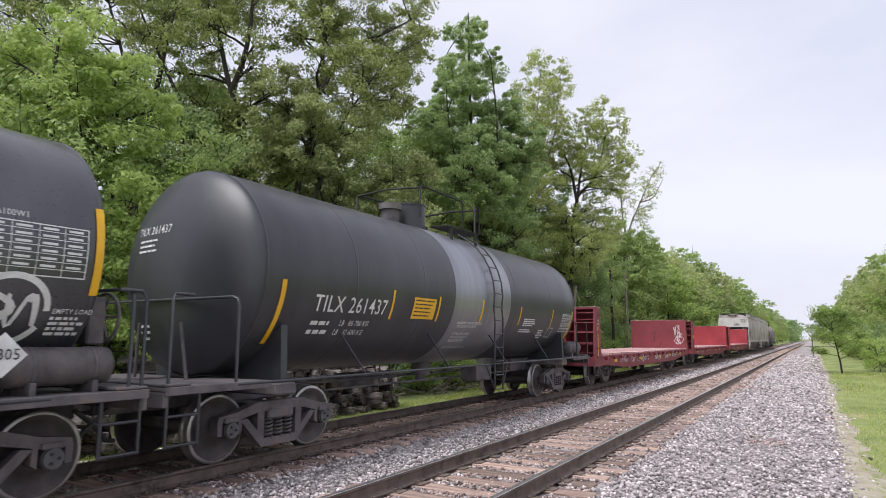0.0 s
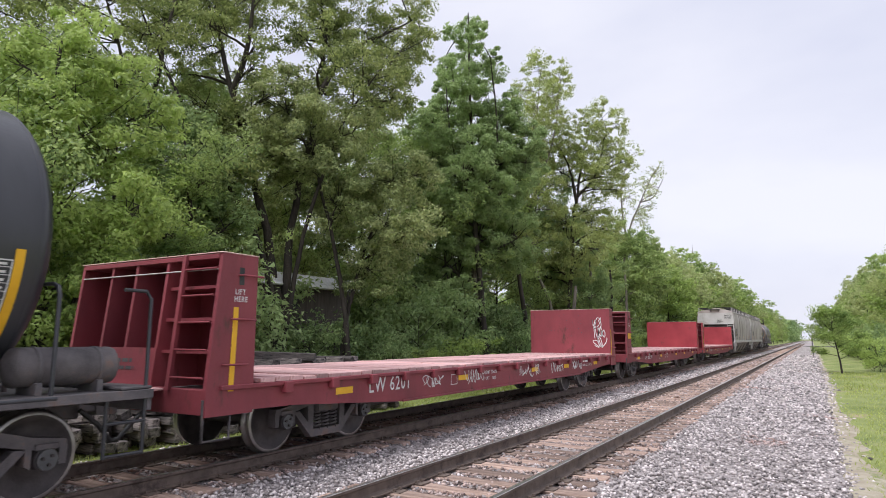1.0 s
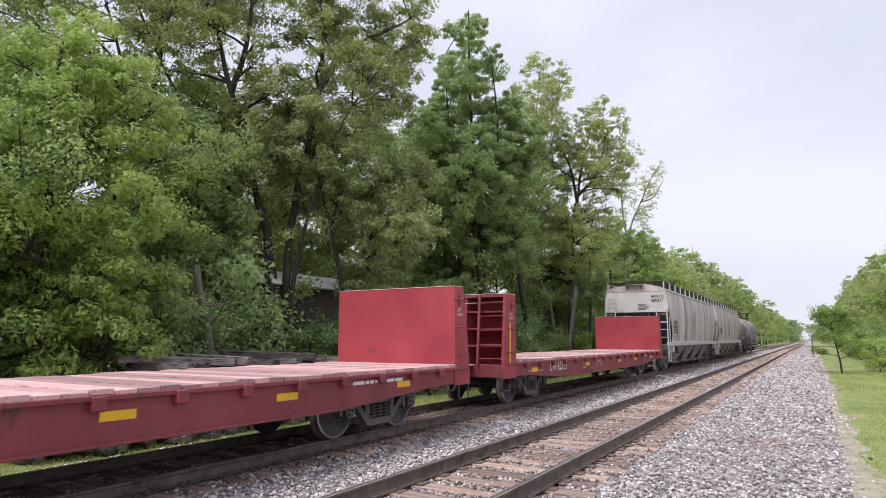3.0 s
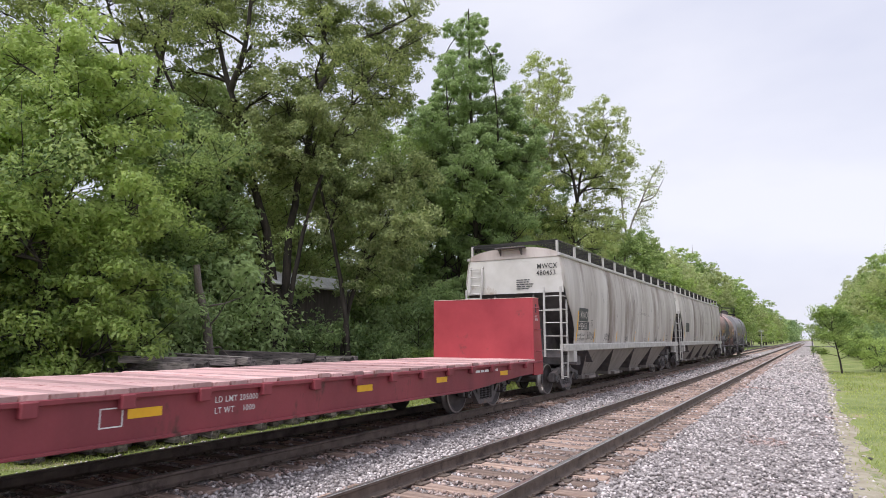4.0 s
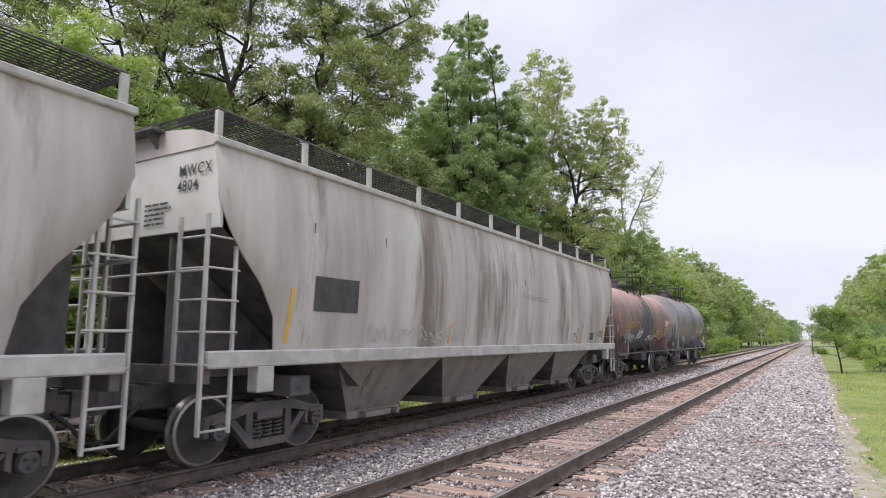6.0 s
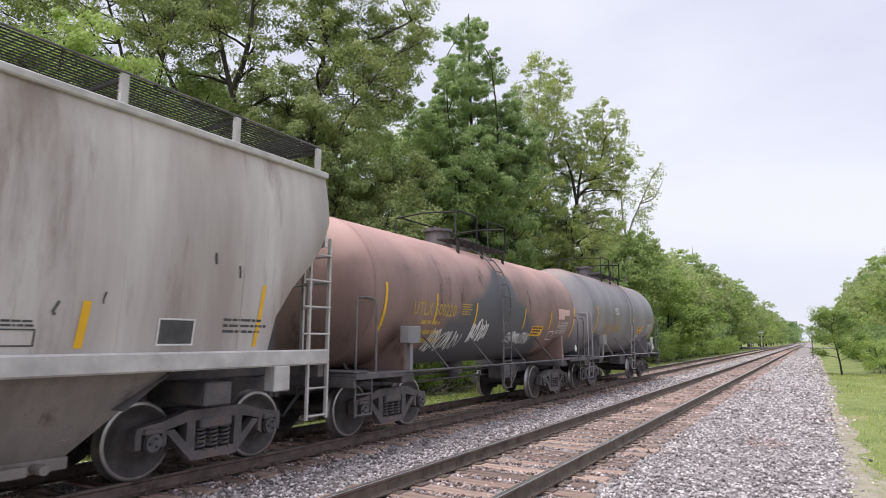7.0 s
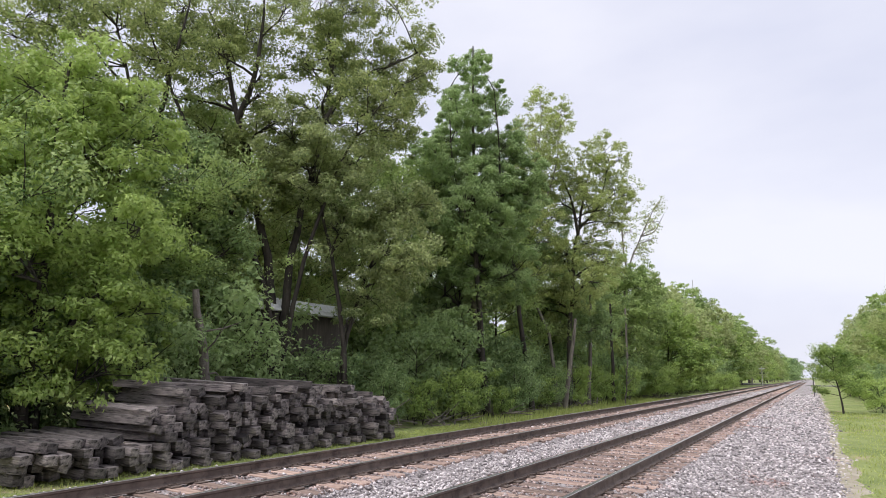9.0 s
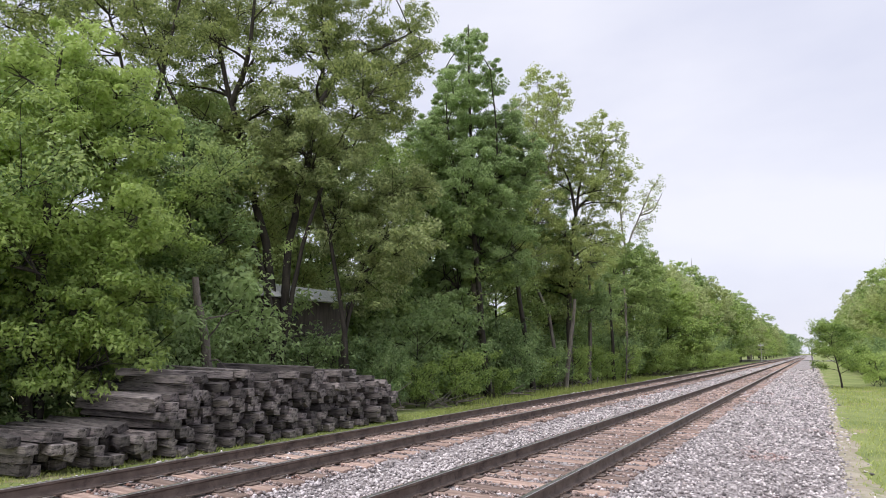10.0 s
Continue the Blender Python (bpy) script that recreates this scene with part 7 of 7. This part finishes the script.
        part("step_board", Geo().box(-1.35, 0.72, min(yo, yo + e * 0.22), max(yo, yo + e * 0.22), 0.985, 1.015, 0.005), M_DECK, bh, "worn pink step board")
        # ladder on the open side of the bulkhead
        lad = part("ladder", Geo().prism([(yo, 1.0), (yo + e * 0.05, 1.0), (yi + e * (td + 0.05), zt), (yi + e * td, zt)], "x", 0.80, 0.86), M_RED, bh)
        for k in range(5):
            z = 1.15 + 0.33 * k
            yy = yo - e * (sl * (z - 1.0) / 1.66) + e * 0.03
            part("rung", Geo().tube([(0.84, yy, z), (1.44, yy, z)], 0.013, 6), M_RED, lad)
        part("stay_rod", Geo().tube([(-1.43, yi + e * (td + 0.02), zt - 0.2), (1.43, yi + e * (td + 0.02), zt - 0.2)], 0.009, 6), M_PALEBAR, bh)
        part("top_cap", Geo().box(-1.5, 1.5, min(yi - e * 0.01, yi + e * (td + 0.02)), max(yi - e * 0.01, yi + e * (td + 0.02)), zt + 0.001, zt + 0.014, 0.004), M_PINK, bh, "worn pale top edge")
        for k in range(3):
            z = 1.3 + 0.55 * k
            yy = yi + e * (0.5 - 0.1 * k)
            part("grab_iron", Geo().tube([(1.49, yy, z), (1.55, yy, z), (1.55, yy - e * 0.35, z), (1.49, yy - e * 0.35, z)], 0.014, 5), M_RED, bh)
        g = Geo()
        g.box(-1.47, 1.47, min(yo, yo - e * 0.1), max(yo, yo - e * 0.1), 0.72, 1.02, 0.01)
        part("end_sill", g, M_RED, car)
        for x in (-1.45, 1.45):
            part("step_stirrup", Geo().tube([(x, yo, 0.9), (x, yo, 0.42), (x, yo - e * 0.4, 0.42), (x, yo - e * 0.4, 0.8)], 0.02, 6), M_TRUCK, car)
        add_coupler(car, yo, e)
        add_truck(car, e * 6.27)
        st = rect_uv(-0.04, 0.98, 0.04, 2.0, 3)
        if e < 0:
            decal("reflector_strip", ([(yi - 0.36 + 0.03 * (v - 1) + u, v) for u, v in st[0]], st[1]) if number != "62150" else rect_uv(yi - 0.50, 1.62, yi - 0.08, 1.84), on_side(1.4945), M_YELLOW, bh, "yellow reflective strip")
            decal("post_lettering", ([shift(text_uv("LIFT", 0.07), yi - 0.36, 2.16), shift(text_uv("HERE", 0.07), yi - 0.37, 2.07)]), on_side(1.494), M_WHITE, bh)
            decal("lift_slot", rect_uv(yi - 0.30, 2.28, yi - 0.22, 2.5), on_side(1.493), M_INK, bh)
            decal("end_lettering", shift(text_uv("LW", 0.16), 0.62, 2.3), on_end(yi - 0.006), M_WHITE, bh)
            decal("end_stencils", bars_uv(-0.45, 1.42, 0.5, 2, 0.07, 0.04, 3), on_end(yi - 0.006), M_WHITE, bh)
        elif number == "6201":
            decal("reflector_strip", rect_uv(yi + 0.08, 1.0, yi + 0.16, 1.95, 3), on_side(1.4945), M_YELLOW, bh, "yellow reflective strip")
            decal("painted_scrawl", [scrawl_uv(0.86, 1.95, 0.3, 0.42, 2, 57, 0.026), scrawl_uv(0.95, 1.62, 0.36, 0.42, 3, 58, 0.026), scrawl_uv(0.92, 1.26, 0.42, 0.40, 3, 59, 0.026)], on_end(yi - 0.006), M_WHITE, bh, "white painted scrawl")
        else:
            decal("post_lettering", ([shift(text_uv("LIFT", 0.07), yi + 0.10, 2.16), shift(text_uv("HERE", 0.07), yi + 0.10, 2.07)]), on_side(1.494), M_WHITE, bh)
            decal("lift_slot", rect_uv(yi + 0.14, 2.28, yi + 0.22, 2.5), on_side(1.493), M_INK, bh)
    part("brake_valve", Geo().box(0.5, 1.1, -1.6, -0.9, 0.55, 0.85, 0.03), M_UNDER, car)
    part("brake_cylinder", Geo().cyl((-0.6, 0.4, 0.62), (-0.6, 1.3, 0.62), 0.17, 14), M_UNDER, car)
    part("brake_rod", Geo().cyl((0.15, -6.0, 0.46), (0.15, 6.0, 0.46), 0.02, 6), M_UNDER, car)
    sd, sd2 = on_side(1.4745), on_side(1.4755)
    for y in (-6.35 if number == "6201" else -7.0, -2.6, 1.2, 3.6, 6.4):
        decal("reflector_patch", rect_uv(y - 0.2, 0.79, y + 0.2, 0.89), sd2, M_YELLOW, near, "yellow reflective patch")
    decal("lettering", ([shift(text_uv("LW " + number, 0.24), -5.75 if number == "6201" else -5.9, 0.76), shift(text_uv("LD LMT 205000", 0.075), -1.7, 0.86), shift(text_uv("LT WT    1000", 0.075), -1.7, 0.73), shift(text_uv("DO NOT WELD TO FLOOR", 0.06), -7.4 if number != "6201" else 5.0, 0.78), bars_uv(5.0, 0.95, 1.4, 1, 0.05, 0.04, seed), frame_uv(-3.1, 0.72, -2.85, 0.92, 0.014)]), sd, M_WHITE, near, "white stencilled lettering")
    if number == "6201":
        chips = []
        for k in range(26):
            u, v, q = rnd.uniform(-1.0, 0.5), rnd.uniform(1.65, 2.5), rnd.uniform(0.006, 0.02)
            chips.append(diamond_uv(u, v, q))
        decal("paint_chips", chips, on_end(8.174), M_PATCH, far_panel, "pale chips in the red paint")
        decal("painted_scrawl", ([scrawl_uv(-4.1, 0.72, 0.7, 0.26, 5, 61, 0.02), scrawl_uv(-2.5, 0.7, 0.8, 0.28, 7, 62, 0.022), scrawl_uv(0.3, 0.7, 1.3, 0.28, 8, 63, 0.022), scrawl_uv(2.4, 0.7, 0.9, 0.26, 6, 64, 0.022), scrawl_uv(4.2, 0.72, 0.8, 0.26, 5, 65, 0.022)]), sd2, M_WHITE, near, "white painted scrawl")
    return car


def build_flats():
    flat_car("faded red bulkhead flat car covered in scrawl, empty pinkish deck", 29.15, "6201", (M_RED, M_RED), 1)
    flat_car("faded red bulkhead flat car with an empty pinkish deck", 48.5, "62150", (M_RED, M_REDNEW), 2)
    flat_car("red bulkhead flat car with a bright red bulkhead, empty deck", 67.85, "62153", (M_REDNEW, M_REDNEW), 3)


build_tank_cars()
build_hoppers()
build_flats()


def motions():
    """The whole train runs at one steady speed; its wheels roll with it. The front trees sway a little in the wind."""
    for k, tree in enumerate(TREES):
        at, rest = tree.location.copy(), tree.rotation_euler.to_matrix().to_4x4()
        big = 0.55 if at.y < 40 else 0.3
        rows = []
        for j in range(9):
            t = j * 1.25
            a = big * math.sin(t * (0.9 + 0.13 * (k % 4)) + k * 1.7)
            rows.append((t, Matrix.Translation(at) @ Matrix.Rotation(radians(a), 4, "X") @ Matrix.Rotation(radians(a * 0.6), 4, "Y") @ rest))
        walk(tree, rows)
    for car, s0 in CARS:
        walk(car, [(t, pose(TRACK_FAR, s0 - SPEED * t, 0)) for t in range(0, 11)])
    turn = SPEED / WHEEL_R
    step = 1 / 30
    rows_of = {}
    for w, y in SPINS:
        if y not in rows_of:
            rows_of[y] = [(k * step, Matrix.Translation((0, y, WHEEL_R)) @ Matrix.Rotation(turn * k * step, 4, "X")) for k in range(0, 301)]
        walk(w, rows_of[y])
build_grass()
build_track("track_near", TRACK_NEAR, "empty railway track, brown ties and rusty rails", 1)
build_track("track_far", TRACK_FAR, "railway track carrying the train, brown ties", 2)
build_stones(BALLAST)
motions()
